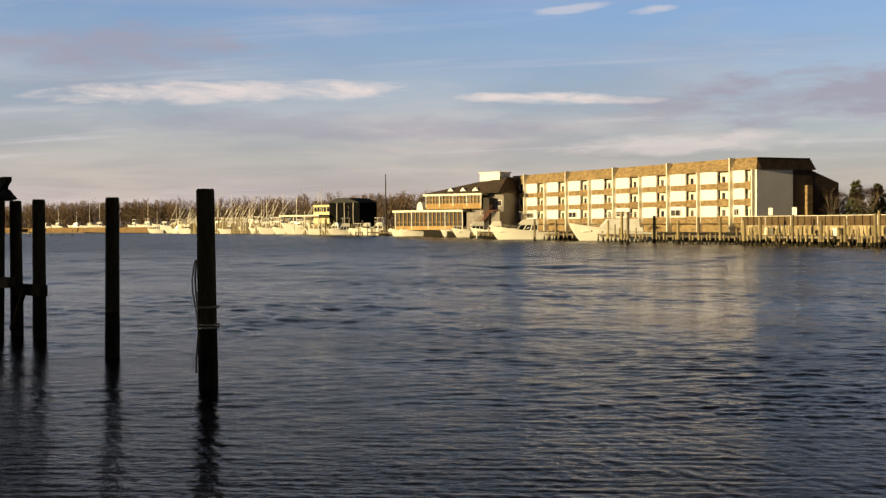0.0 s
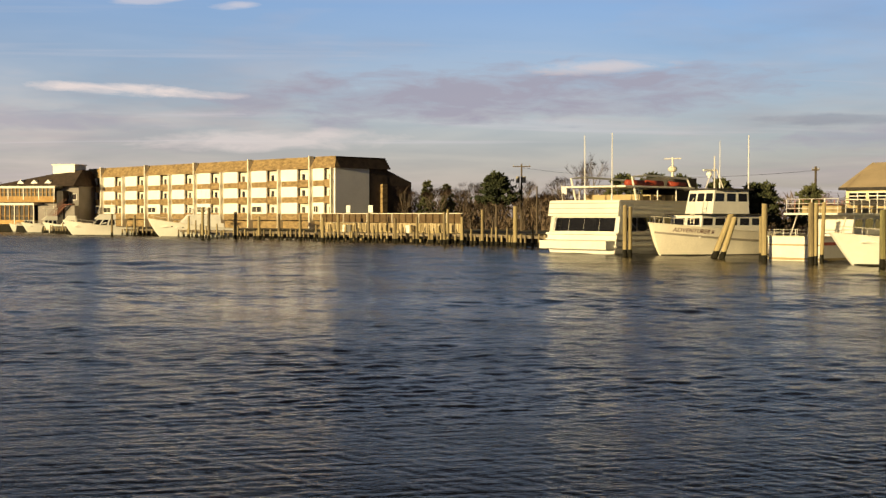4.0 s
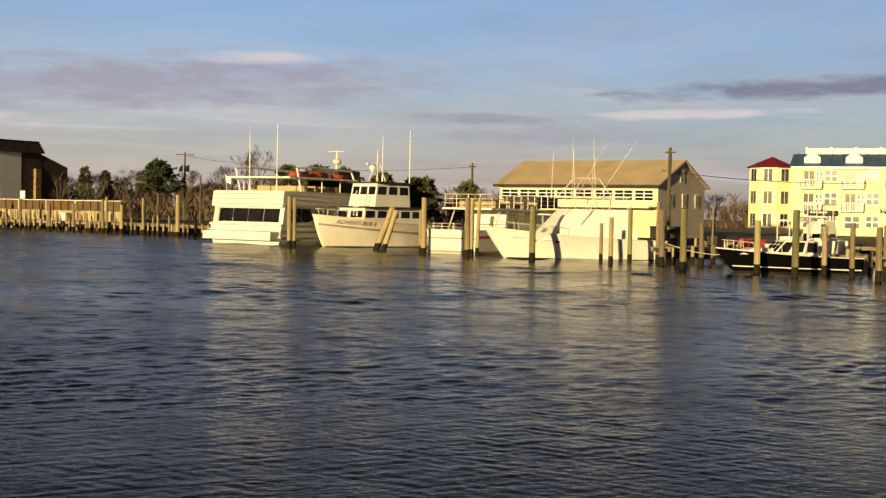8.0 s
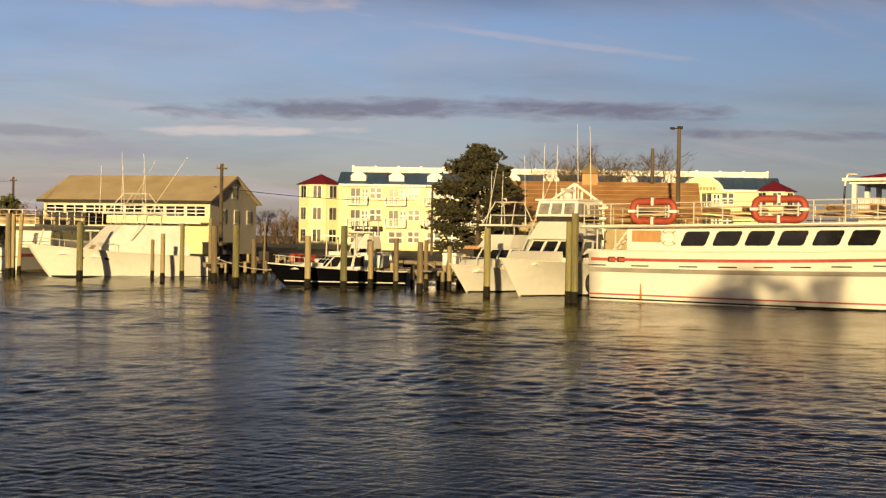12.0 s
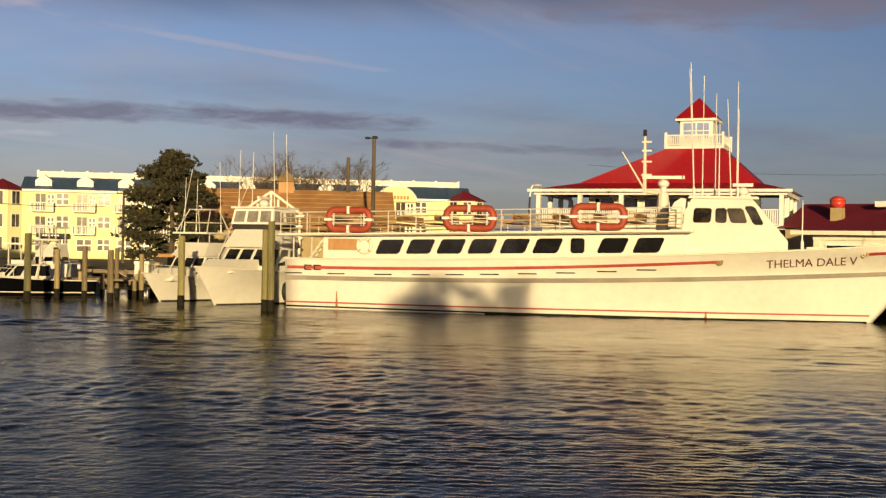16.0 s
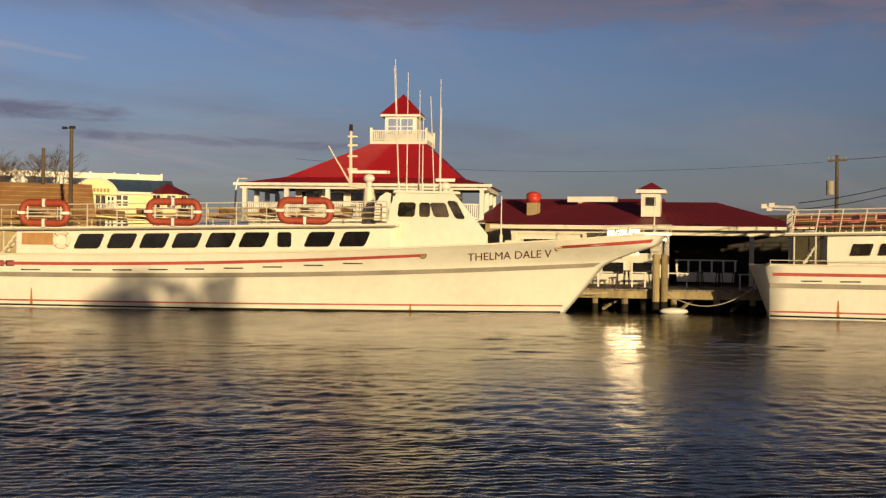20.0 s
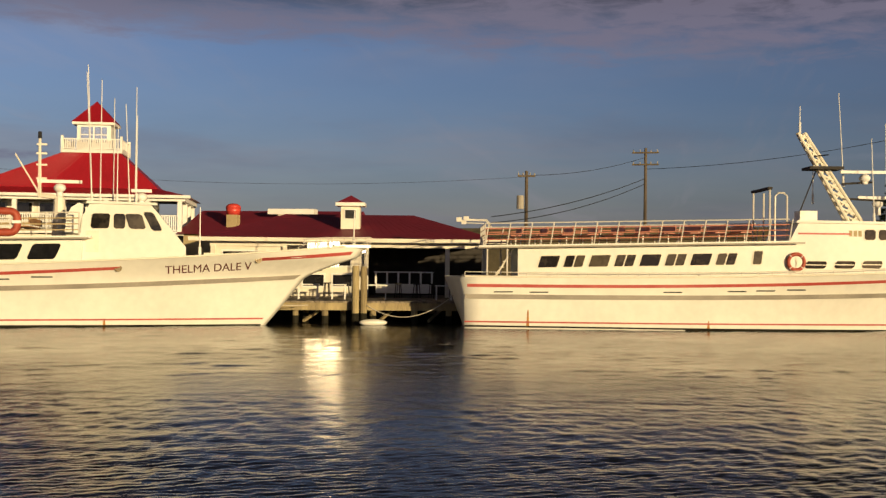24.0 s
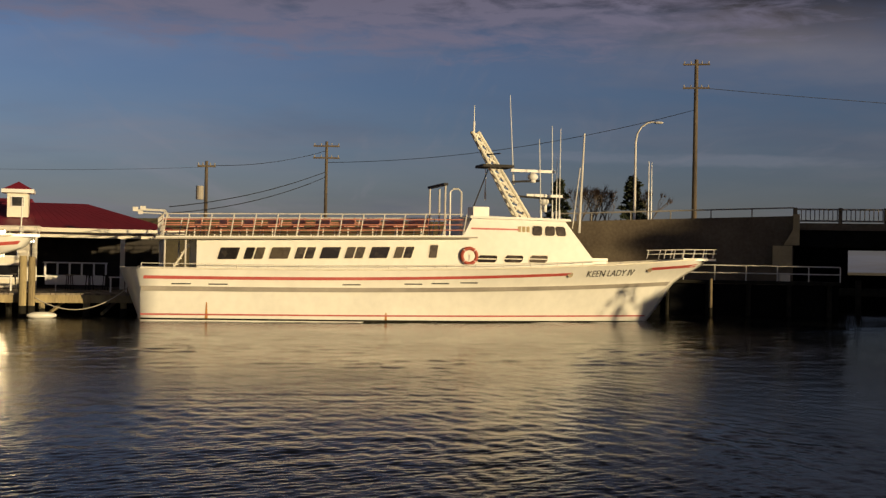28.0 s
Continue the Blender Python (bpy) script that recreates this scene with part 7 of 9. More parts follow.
    rod(bm, (0.4, 2.4, 4.1), (0.2, 2.4, 5.5), 0.03)
    part("flag_staff", bm, "steel", b)
    bm = bmesh.new()
    v = [bm.verts.new(p) for p in ((0.24, 2.4, 5.4), (0.1, 1.7, 5.15), (0.15, 1.75, 4.7), (0.28, 2.4, 4.85))]
    bm.faces.new(v)
    part("flag", bm, "canvas", b)


ferry()

# ---- white trawler yacht, bow towards the channel ----
def trawler():
    rz = HEAD(-.88, -.47)
    b = thing("trawler_boat", "cream wooden party trawler with a two-level wheelhouse", "boat", x=23.5 + .88 * 10.5, y=91.9 + .47 * 10.5, z=0, rz=rz)
    b.matrix_world = b.matrix_world @ Matrix.Diagonal((0.78, 1, 1, 1))
    h = Hull(13.4, 1.5, 4.7, 1.75, 2.45, flare=1.5, stem=0.7, u0=0.45, pd=2.2, pw=1.6, sheer=1.8)
    hull = part("hull", h.shell(22, 8), "cream", b)
    for p in hull.data.polygons:
        p.use_smooth = True
    part("deck", h.deck(0.4), "cream", b)
    part("cap_rail", h.caprail(0.05), "cream", hull)
    for sd in (-1, 1):
        part("guard_strake", h.strip(0, 0.98, lambda u: h.top(u) - 0.75, lambda u: h.top(u) - 0.6, sd, 0.07), "grey", hull)
        part("boot_top", h.strip(0, 0.985, lambda u: -0.2, lambda u: 0.1, sd, 0.012), "dark", hull)
    on_hull("name_lettering", "ADVENTURER II", 0.44, 10.9, 1.72, 1, h, "letter", b, 0.05, 1.25)
    bm = bmesh.new()
    cabin(bm, 2.0, 10.3, 1.85, 1.35, 3.05, 0.35, 0, 0.06)
    c1 = part("lower_cabin", bm, "gel", b, "white lower wheelhouse")
    face_panes(c1, 2.0, 10.3, 1.85, 1.35, 3.05, 0.35, 0, 0.06, 0.55, 0.86, 5, 2)
    part("cabin_roof", _b(1.2, 10.4, -2.1, 2.1, 3.05, 3.15), "dark", b)
    bm = bmesh.new()
    cabin(bm, 3.6, 8.4, 1.6, 3.15, 4.95, 0.45, 0, 0.12)
    c2 = part("upper_wheelhouse", bm, "gel", b, "white upper wheelhouse")
    face_panes(c2, 3.6, 8.4, 1.6, 3.15, 4.95, 0.45, 0, 0.12, 0.52, 0.86, 3, 3)
    part("wheelhouse_roof", _b(3.2, 8.2, -1.8, 1.8, 4.95, 5.07), "dark", b)
    bm = bmesh.new()
    for dx, dy in ((-0.6, -0.5), (0.6, -0.5), (-0.6, 0.5), (0.6, 0.5)):
        rod(bm, (6.3 + dx, dy, 5.05), (6.3 + dx * 0.2, dy * 0.2, 6.6), 0.05)
    rod(bm, (6.3, 0, 6.4), (6.3, 0, 7.6), 0.07, 0.04)
    part("mast_frame", bm, "steel", b)
    radar(b, 7.0, 0, 5.9, 1.6, 0.2)
    whip(b, 6.6, 0.8, 5.0, 8.7, 0, 0.04)
    whip(b, 3.2, 1.2, 3.1, 9.2, 0, 0.06)
    bm = bmesh.new()
    tube(bm, [(8.9, 1.2, 2.4), (8.9, 1.2, 3.9), (8.5, 1.2, 4.3)], 0.03)
    tube(bm, [(8.9, 0.8, 2.4), (8.9, 0.8, 3.9), (8.5, 0.8, 4.3)], 0.03)
    for i in range(5):
        rod(bm, (8.9, 0.8, 2.5 + i * 0.3), (8.9, 1.2, 2.5 + i * 0.3), 0.025)
    bm.transform(Matrix.Translation((1.55, 0, 0)))
    part("front_ladder", bm, "cream", b)
    pipe_rail("bow_rail", b, [h.at(u, h.top(u), -1, -0.08) for u in (0.75, 0.85, 0.95)] + [h.at(u, h.top(u), 1, -0.08) for u in (0.95, 0.85, 0.75)], 0.02, 0.5, 1, 8, r=0.02)


trawler()

# ---- white and red head boat, stern to the channel ----
def head_boat():
    rz = HEAD(.80, .60)
    b = thing("head_boat", "white head boat with a red stripe and an open upper deck", "boat", x=29.8, y=81.0, z=0, rz=rz)
    h = Hull(15.5, 1.6, 4.4, 1.6, 2.3, flare=1.2, stem=0.8, u0=0.55, pd=2.2, pw=1.8)
    hull = part("hull", h.shell(20, 7), "gel", b)
    part("deck", h.deck(0.5), "cream", b)
    part("cap_rail", h.caprail(0.05), "cream", hull)
    for sd in (-1, 1):
        part("red_stripe", h.strip(0.004, 0.95, lambda u: h.top(u) - 0.55, lambda u: h.top(u) - 0.35, sd), "red", hull)
        part("boot_stripe", h.strip(0, 0.98, lambda u: 0.05, lambda u: 0.2, sd, 0.012), "brick", hull)
    part("transom_stripe", _b(-0.03, -0.005, -2.0, 2.0, 1.0, 1.1), "brick", hull)
    part("transom_boot", _b(-0.03, -0.005, -2.05, 2.05, 0.05, 0.2), "brick", hull)
    bm = bmesh.new()
    cabin(bm, 4.0, 13.0, 1.7, 1.1, 3.05, 0.5, 0.6, 0.05)
    c = part("saloon", bm, "gel", b)
    face_panes(c, 4.0, 13.0, 1.7, 1.1, 3.05, 0.5, 0.6, 0.05, 0.52, 0.86, 6, 2)
    part("upper_deck", _b(1.8, 13.2, -2.05, 2.05, 3.05, 3.18), "gel", b, "white upper deck")
    for sd in (-1, 1):
        pipe_rail("deck_rail", b, [(2.0, sd * 1.95, 3.18), (11.0, sd * 1.95, 3.18)], 0, 0.95, 3, 9, "rustpipe" if sd > 0 else "steel")
    pipe_rail("deck_rail", b, [(2.0, -1.95, 3.18), (2.0, 1.95, 3.18)], 0, 0.95, 3, 4)
    for x in (3.2, 5.2, 7.2, 9.2):
        part("bench", _b(x, x + 0.5, -1.5, 1.5, 3.2, 3.7), "brick", b)
    pipe_rail("stern_rail", b, [(3.5, -2.05, 1.6), (0.1, -2.05, 1.6), (0.1, 2.05, 1.6), (3.5, 2.05, 1.6)], 0, 0.45, 2, 12)
    for sd in (-1, 1):
        bm = bmesh.new()
        rod(bm, (2.4, sd * 1.9, 1.6), (3.2, sd * 1.9, 3.05), 0.05)
        part("canopy_strut", bm, "steel", b)
    part("boat_cover", _b(9.4, 12.4, -1.5, 1.5, 3.3, 4.1), "dark", b)


head_boat()

# ---- motor yachts and smaller boats ----
sportfisher(40.8, 72.6, HEAD(-.98, .1), 11.6, 4.3, "white flared sport fishing yacht with a covered bridge and tower", 1.25, 1.95, tower=True, whips=5, cover=True, over=0.12, flare=1.9, stem=0.9)
sportfisher(43.3, 55.6, HEAD(-.97, .22), 7.6, 2.7, "black-hulled express boat with a white pipe arch", 0.85, 1.25, "black", bridge=False, arch=True)
sportfisher(49.82, 50.4, HEAD(-.97, -.24), 9.2, 3.2, "small white boat with an open pipe tower", 0.95, 1.45, tower=True, whips=3, form=(0.45, 2.1, 1.3), over=0.16, flare=2.0, stem=1.0, top_gap=1.15)
sportfisher(50.58, 46.3, HEAD(-.97, -.24), 10.7, 4.1, "white flybridge cruiser with an enclosed bridge, bow to the channel", 1.45, 1.85, canvas=True, whips=4, form=(0.50, 2.2, 1.3), over=0.16, flare=2.1, stem=1.05)
# far marina boats in front of the hotel
sportfisher(-31.5, 196.0, HEAD(-.96, -.25), 11.0, 3.9, "white sport fishing yacht before the hotel", 1.1, 2.3, whips=1)
sportfisher(-15.2, 181.5, HEAD(-.96, -.25), 12.5, 4.2, "large white sport fishing yacht with a winter cover before the hotel", 1.2, 2.6, whips=2, cover=True)
sportfisher(-48.0, 227.0, HEAD(-.92, -.38), 8.5, 3.0, "small white cabin boat", 0.9, 1.8, whips=1)
sportfisher(-55.5, 238.0, HEAD(-.92, -.38), 6.0, 2.4, "small white cabin boat", 0.8, 1.5, bridge=False)
sportfisher(-66.0, 251.0, HEAD(-.92, -.38), 7.5, 2.7, "small white cabin boat", 0.8, 1.6, whips=1)
sportfisher(-96.0, 292.0, HEAD(-.92, -.38), 8.0, 2.7, "small white cabin boat", 0.8, 1.6, whips=1)

# ---- near pilings of the old boat slip ----
OLD = "round piling of the old boat slip, darkened for shade"
piling(-9.2, 19.7, 3.36, 0.16, 1.0, (-0.008, 0.004), "oldpile", OLD, "old slip pilings")
piling(-13.2, 23.6, 3.33, 0.145, 0.95, (0.008, 0.01), "oldpile", OLD, "old slip pilings")
piling(-17.1, 27.1, 3.39, 0.155, 1.1, (0.006, 0.0), "oldpile", OLD, "old slip pilings")
piling(-18.15, 27.75, 3.38, 0.15, 1.1, (0, 0), "oldpile", OLD, "old slip pilings")
sl = thing("slip_crosswork", "timber post and cross beams of the old boat slip, darkened for shade", "dock frame", x=-18.45, y=27.5, rz=-32)
bm = bmesh.new()
box(bm, -0.12, 0.12, -0.16, 0.04, -1, 3.9)
bm.transform(Matrix.Rotation(radians(2.5), 4, 'Y'))
part("square_post", bm, "oldpile", sl)
part("cross_beam", _b(-0.9, 1.0, -0.26, -0.06, 1.25, 1.5), "oldpile", sl)
part("cross_beam", _b(0.3, 1.75, 0.22, 0.40, 1.05, 1.32), "oldpile", sl)
bm = bmesh.new()
rod(bm, (0.4, 0.1, 0.2), (1.15, 0.1, 1.2), 0.07, n=4)
part("brace", bm, "oldpile", sl)
bm = bmesh.new()
prism(bm, [(0.08, 3.45), (0.15, 3.45), (0.75, 3.85), (0.75, 3.95), (0.08, 3.95)], -0.16, 0.0)
part("bracket_arm", bm, "oldpile", sl)
bm = bmesh.new()
rod(bm, (0.62, -0.08, 3.85), (0.62, -0.08, 3.62), 0.05)
rod(bm, (0.62, -0.08, 3.62), (0.66, -0.08, 3.40), 0.09, 0.24, 12)
part("bell_lamp", bm, "dark", sl, "dark bell-shaped dock lamp", smooth=True)
# rope round the nearest piling
rp = thing("mooring_rope", "pale frayed rope hanging from a piling", "rope", x=-9.2, y=19.7)
bm = bmesh.new()
for z in (1.0, 1.05, 1.35):
    ring(bm, (0, 0.005, z), 0.185, 0.016, "z", 14, 5)
pts = [(-0.17 - 0.03 * math.sin(i * 0.7), -0.06, 2.15 - i * 0.16) for i in range(13)]
tube(bm, pts, 0.018)
tube(bm, [(p[0] - 0.035 * math.sin(i * 0.5) - 0.01, p[1] - 0.03, p[2]) for i, p in enumerate(pts)], 0.014)
part("strands", bm, "rope", rp)

# ---- mooring pilings among the boats ----
P = piling
P(16.1, 116.9, 3.89, 0.2); P(20.5, 90.3, 3.74, 0.17); P(20.9, 90.4, 3.62, 0.15)
P(26.1, 86.8, 3.10, 0.24, lean=(0.37, -0.08), label="leaning weathered mooring piling"); P(26.0, 84.7, 2.90, 0.2, lean=(0.30, -0.06), label="leaning weathered mooring piling")
P(26.2, 76.5, 3.72, 0.18); P(27.7, 81.6, 2.94, 0.12); P(28.2, 73.9, 3.77, 0.18); P(28.9, 74.9, 3.72, 0.13); P(30.5, 78.1, 3.85, 0.13, lean=(0.04, 0))
P(30.7, 69.4, 3.30, 0.19, material="pile_green"); P(34.9, 68.6, 2.36, 0.11); P(33.5, 64.6, 2.73, 0.13); P(36.6, 68.1, 3.36, 0.14, material="pile_green"); P(38.7, 68.4, 3.73, 0.13)
P(36.7, 64.4, 3.22, 0.17); P(34.1, 57.6, 3.26, 0.18, material="pile_green"); P(39.1, 64.0, 2.51, 0.14); P(39.3, 63.2, 3.6, 0.06, lean=(0.02, 0)); P(36.9, 55.0, 2.75, 0.16)
P(37.0, 51.9, 3.29, 0.17, material="pile_green"); P(40.4, 54.2, 2.54, 0.14); P(39.8, 51.2, 2.71, 0.13); P(39.3, 48.6, 2.55, 0.15); P(43.6, 58.6, 2.60, 0.15)
P(43.6, 53.4, 2.63, 0.12); P(42.9, 50.6, 2.35, 0.12); P(40.0, 44.4, 3.27, 0.16, material="pile_green"); P(40.2, 39.2, 3.59, 0.15, material="pile_green"); P(40.05, 38.7, 3.96, 0.16, material="pile_green")
P(58.1, 13.7, 2.75, 0.17); P(58.3, 13.35, 2.72, 0.16); P(71.7, -22.3, 2.2, 0.10)
# before the hotel
P(-13.8, 163.1, 3.49, 0.2); P(-10.5, 158.4, 2.88, 0.18); P(-8.0, 158.0, 3.21, 0.18); P(-5.1, 150.0, 3.17, 0.17); P(-2.3, 142.8, 2.81, 0.19); P(-0.6, 152.9, 3.14, 0.2)
P(3.0, 148.8, 3.29, 0.17); P(5.7, 137.7, 2.75, 0.15); P(8.0, 136.4, 2.85, 0.15); P(-20.4, 168.7, 2.96, 0.15); P(-17.6, 159.6, 4.0, 0.18); P(-16.8, 159.4, 4.0, 0.18)
P(-33.6, 186.4, 3.23, 0.17); P(-31.2, 191.5, 3.04, 0.2); P(-42.6, 200.4, 2.21, 0.18); P(10.6, 131.5, 3.4, 0.16); P(12.2, 128.6, 2.9, 0.16); P(14.0, 126.0, 3.6, 0.16); P(11.2, 134.2, 3.7, 0.15)

# ---- pier of short piles in front of the hotel and on to the ferry ----
rng = random.Random(11)


def pier_run(ax, ay, bx, by, deck=1.05, wide=2.6, name="timber_pier", label="weathered timber pier on short piles", step=1.1, tall=0.0, rise=1.0, fat=1.0):
    rz, L = along(ax, ay, bx, by)
    t = thing(name, label, "dock", "timber piers", x=ax, y=ay, rz=rz)
    part("stringer", _b(0, L, 0.12, 0.3, deck - 0.28, deck - 0.08), "plank", t)
    part("stringer", _b(0, L, wide - 0.3, wide - 0.12, deck - 0.28, deck - 0.08), "plank", t)
    n = max(2, int(L / 0.6))
    bm = bmesh.new()
    box(bm, -0.28, 0.28, 0, wide, deck - 0.08, deck)
    first = part("plank", bm, "plank", t)
    first.matrix_basis = pose(0.3, 0, 0)
    for i in range(1, n):
        share("plank", first, t, pose(0.3 + i * L / n, rng.uniform(-0.06, 0.06), rng.uniform(-0.012, 0.012)))
    bm = bmesh.new()
    rod(bm, (0, 0, -1.2), (0, 0, 1.0), 0.125, 0.105, 8)
    st = part("pier_piling", bm, "pile", t)
    st.matrix_basis = pose(0.1, -0.05, 0)
    bm = bmesh.new()
    rod(bm, (0, 0, -1.2), (0, 0, 0.42), 0.135, 0.13, 8)
    wt = part("tide_band", bm, "wet", t)
    wt.matrix_basis = pose(0.1, -0.05, 0)
    x = step
    while x < L:
        s = rise * rng.uniform(0.9, 1.35) + (tall * rng.random() if rng.random() < 0.3 else 0)
        y = -0.05 + rng.uniform(-0.25, 0.1)
        share("pier_piling", st, t, pose(x, y, 0) @ Matrix.Diagonal((fat, fat, s, 1)))
        share("tide_band", wt, t, pose(x, y, 0))
        x += step * rng.uniform(0.7, 1.4)
    return t


pier_run(-16.0, 167.0, -2.0, 150.5, 1.0, 3.0, step=0.9, tall=1.0)
pier_run(-2.0, 150.5, 9.5, 136.0, 1.05, 3.0, step=0.8, tall=0.8)
pier_run(9.5, 136.0, 19.0, 116.5, 1.1, 3.0, step=0.8, tall=1.0)
pier_run(-72.0, 262.0, -47.0, 214.0, 1.0, 3.0, step=1.6)
pier_run(-47.0, 214.0, -16.0, 168.0, 1.0, 3.0, step=1.4, tall=1.2)
pier_run(-206.0, 412.0, -146.0, 342.0, 0.8, 1.6, step=1.0, tall=2.2, rise=2.8, fat=1.6)
pier_run(-146.0, 342.0, -103.0, 296.0, 0.8, 1.6, step=1.2, tall=2.0, rise=2.5, fat=1.5)
pier_run(-97.0, 288.0, -70.0, 252.0, 0.8, 1.6, step=1.5, tall=1.6, rise=2.0)
pier_run(-108.0, 306.0, -72.0, 262.0, 1.0, 3.0, step=1.8, tall=1.0)
pier_run(-240.0, 303.0, -172.5, 294.5, 1.0, 3.0, step=3.0, tall=2.2, rise=1.6, label="dark timber jetty with tall posts on the far channel side")
# finger piers and the boardwalk behind the boats
pier_run(19.5, 107.0, 35.0, 108.0, 1.1, 1.6)
pier_run(33.0, 86.0, 50.0, 80.0, 1.1, 1.6)
pier_run(38.6, 66.5, 52.0, 74.0, 1.0, 1.6)
pier_run(41.0, 60.8, 44.6, 52.0, 1.0, 1.4)
pier_run(43.2, 51.6, 56.0, 62.0, 1.0, 1.5)
pier_run(46.0, 96.0, 57.0, 68.0, 1.1, 3.0)
pier_run(57.0, 68.0, 64.5, 45.0, 1.1, 3.0)

# hotel terrace: retaining wall, fence and planting boxes
tw = thing("terrace_wall", "sunlit tan retaining wall with a brown lattice fence", "wall", x=-3.0, y=163.0, rz=along(-3.0, 163.0, 13.0, 139.5)[0], kind="structure")
Lw = math.hypot(16, 23.5)
part("retaining_wall", _b(0, Lw, 0.1, 0.4, 0.4, 2.15), "brick", tw)
bm = bmesh.new()
box(bm, -0.165, 0.165, 0.0, 0.09, 1.25, 2.13)
wb = part("wall_board", bm, "wallboard", tw)
wb.matrix_basis = pose(0.2, 0, 0)
for i in range(1, int(Lw / 0.37)):
    share("wall_board", wb, tw, pose(0.2 + i * 0.37, rng.uniform(-0.03, 0.03), rng.uniform(-0.04, 0.04)))
part("fence_screen", _b(0, Lw, 0.25, 0.30, 2.2, 3.25), "fence", tw, "dark brown lattice fence screen")
for i in range(34):
    x = Lw * (i + 0.5) / 34
    bm = bmesh.new()
    rod(bm, (x, -0.9 - 0.5 * (i % 2), -1.0), (x, -0.9 - 0.5 * (i % 2), 1.55 + 0.5 * ((i * 7) % 5) / 4), 0.13, 0.12, 8)
    part("bulkhead_piling", bm, "pile", tw)
part("fence_rail", _b(-0.1, Lw + 0.1, 0.18, 0.38, 3.25, 3.33), "cream", tw)
for i in range(23):
    part("fence_post", _b(i * Lw / 22 - 0.05, i * Lw / 22 + 0.05, 0.1, 0.24, 2.2, 3.24), "cream" if i % 4 == 0 else "fence", tw)
part("fence_midrail", _b(0, Lw, 0.16, 0.24, 2.75, 2.82), "fence", tw)
for i in range(2):
    x = 6.5 + i * 13.0
    part("white_locker", _b(x, x + 0.9, -0.9, -0.3, 0.9, 1.9), "white", tw)
for x in (6.0, 10.8):
    part("fence_sign", _b(x, x + 0.9, 0.0, 0.04, 3.4, 4.3), "white", tw, "blank white notice board")

# ---- dock in front of the bar ----
bd = thing("bar_dock", "weathered timber dock on pilings below the dockside bar", "dock", x=57.0, y=18.6, rz=along(57.0, 18.6, 60.2, 8.4)[0])
Ld = math.hypot(3.2, 10.2)
part("beam", _b(-0.6, Ld + 1.0, 0.0, 0.30, 0.62, 0.98), "pile", bd, "heavy timber edge beam")
part("beam", _b(-0.6, Ld + 1.0, 3.5, 3.8, 0.62, 0.98), "pile", bd)
bm = bmesh.new()
box(bm, -0.10, 0.10, -0.1, 8.2, 0.98, 1.06)
pk = part("plank", bm, "plank", bd)
pk.matrix_basis = pose(-0.4, 0, 0)
for i in range(1, 52):
    share("plank", pk, bd, pose(-0.4 + i * 0.225, rng.uniform(-0.05, 0.05), rng.uniform(-0.01, 0.01)))
for i, (x, y, r) in enumerate(((0.1, 0.2, 0.17), (0.6, -0.1, 0.16), (2.2, 0.4, 0.15), (3.6, 0.3, 0.17), (4.6, 2.4, 0.15), (5.9, 0.3, 0.16), (7.9, 0.3, 0.17), (9.6, 0.4, 0.16), (10.6, 0.3, 0.17), (2.8, 3.6, 0.16), (6.5, 3.6, 0.16), (9.2, 3.6, 0.16))):
    bm = bmesh.new()
    rod(bm, (x, y, 0.35), (x, y, 0.62 if i not in (0, 1) else 1.35), r, r * 0.97, 10)
    ps = part("dock_piling", bm, "pile", bd)
    bm = bmesh.new()
    rod(bm, (x, y, -1.2), (x, y, 0.352), r * 1.04, r * 1.03, 10)
    part("tide_band", bm, "wet", ps)
for x in (2.6, 6.2, 8.6):
    bm = bmesh.new()
    rod(bm, (x, 0.3, 0.1), (x + 1.2, 3.5, 0.7), 0.08, n=4)
    part("cross_brace", bm, "pile", bd)
shore_wall("bar_bulkhead", [(63.5, 22.5), (65.8, 8.2), (74, 6)], -1.0, 1.0, 0.3, "wet", "dark timber bulkhead under the bar")


def bar_stool(x, y):
    s = thing("bar_stool", "dark wooden bar stool on the dock", "stool", "stools at the bar", x=x, y=y, z=1.12)
    bm = bmesh.new()
    rod(bm, (0, 0, 0.70), (0, 0, 0.76), 0.19, n=12)
    part("seat", bm, "dark", s)
    for a in range(4):
        bm = bmesh.new()
        c, q = math.cos(radians(45 + 90 * a)), math.sin(radians(45 + 90 * a))
        rod(bm, (0.2 * c, 0.2 * q, 0), (0.13 * c, 0.13 * q, 0.7), 0.025)
        part("leg", bm, "dark", s)
    return s


st0 = bar_stool(62.3, 16.2)
for x, y in ((62.5, 15.2), (62.9, 12.6), (63.2, 11.7), (63.3, 10.9)):
    copy_thing(st0, pose(x, y, 1.12, 0, 0, rng.uniform(0, 90)))
for x, y, w in ((61.3, 16.9, 1.1), (61.6, 15.4, 0.8), (62.0, 13.6, 1.2), (62.6, 10.2, 0.9)):
    tb = thing("dock_table", "white painted dock table with a box on it", "table", "tables on the bar dock", x=x, y=y, z=1.06, rz=-78)
    part("tabletop", _b(-w / 2, w / 2, -0.3, 0.3, 0.70, 0.75), "white", tb)
    for sx in (-1, 1):
        for sy in (-1, 1):
            part("leg", _b(sx * (w / 2 - 0.08) - 0.03, sx * (w / 2 - 0.08) + 0.03, sy * 0.24 - 0.03, sy * 0.24 + 0.03, 0, 0.70), "white", tb)

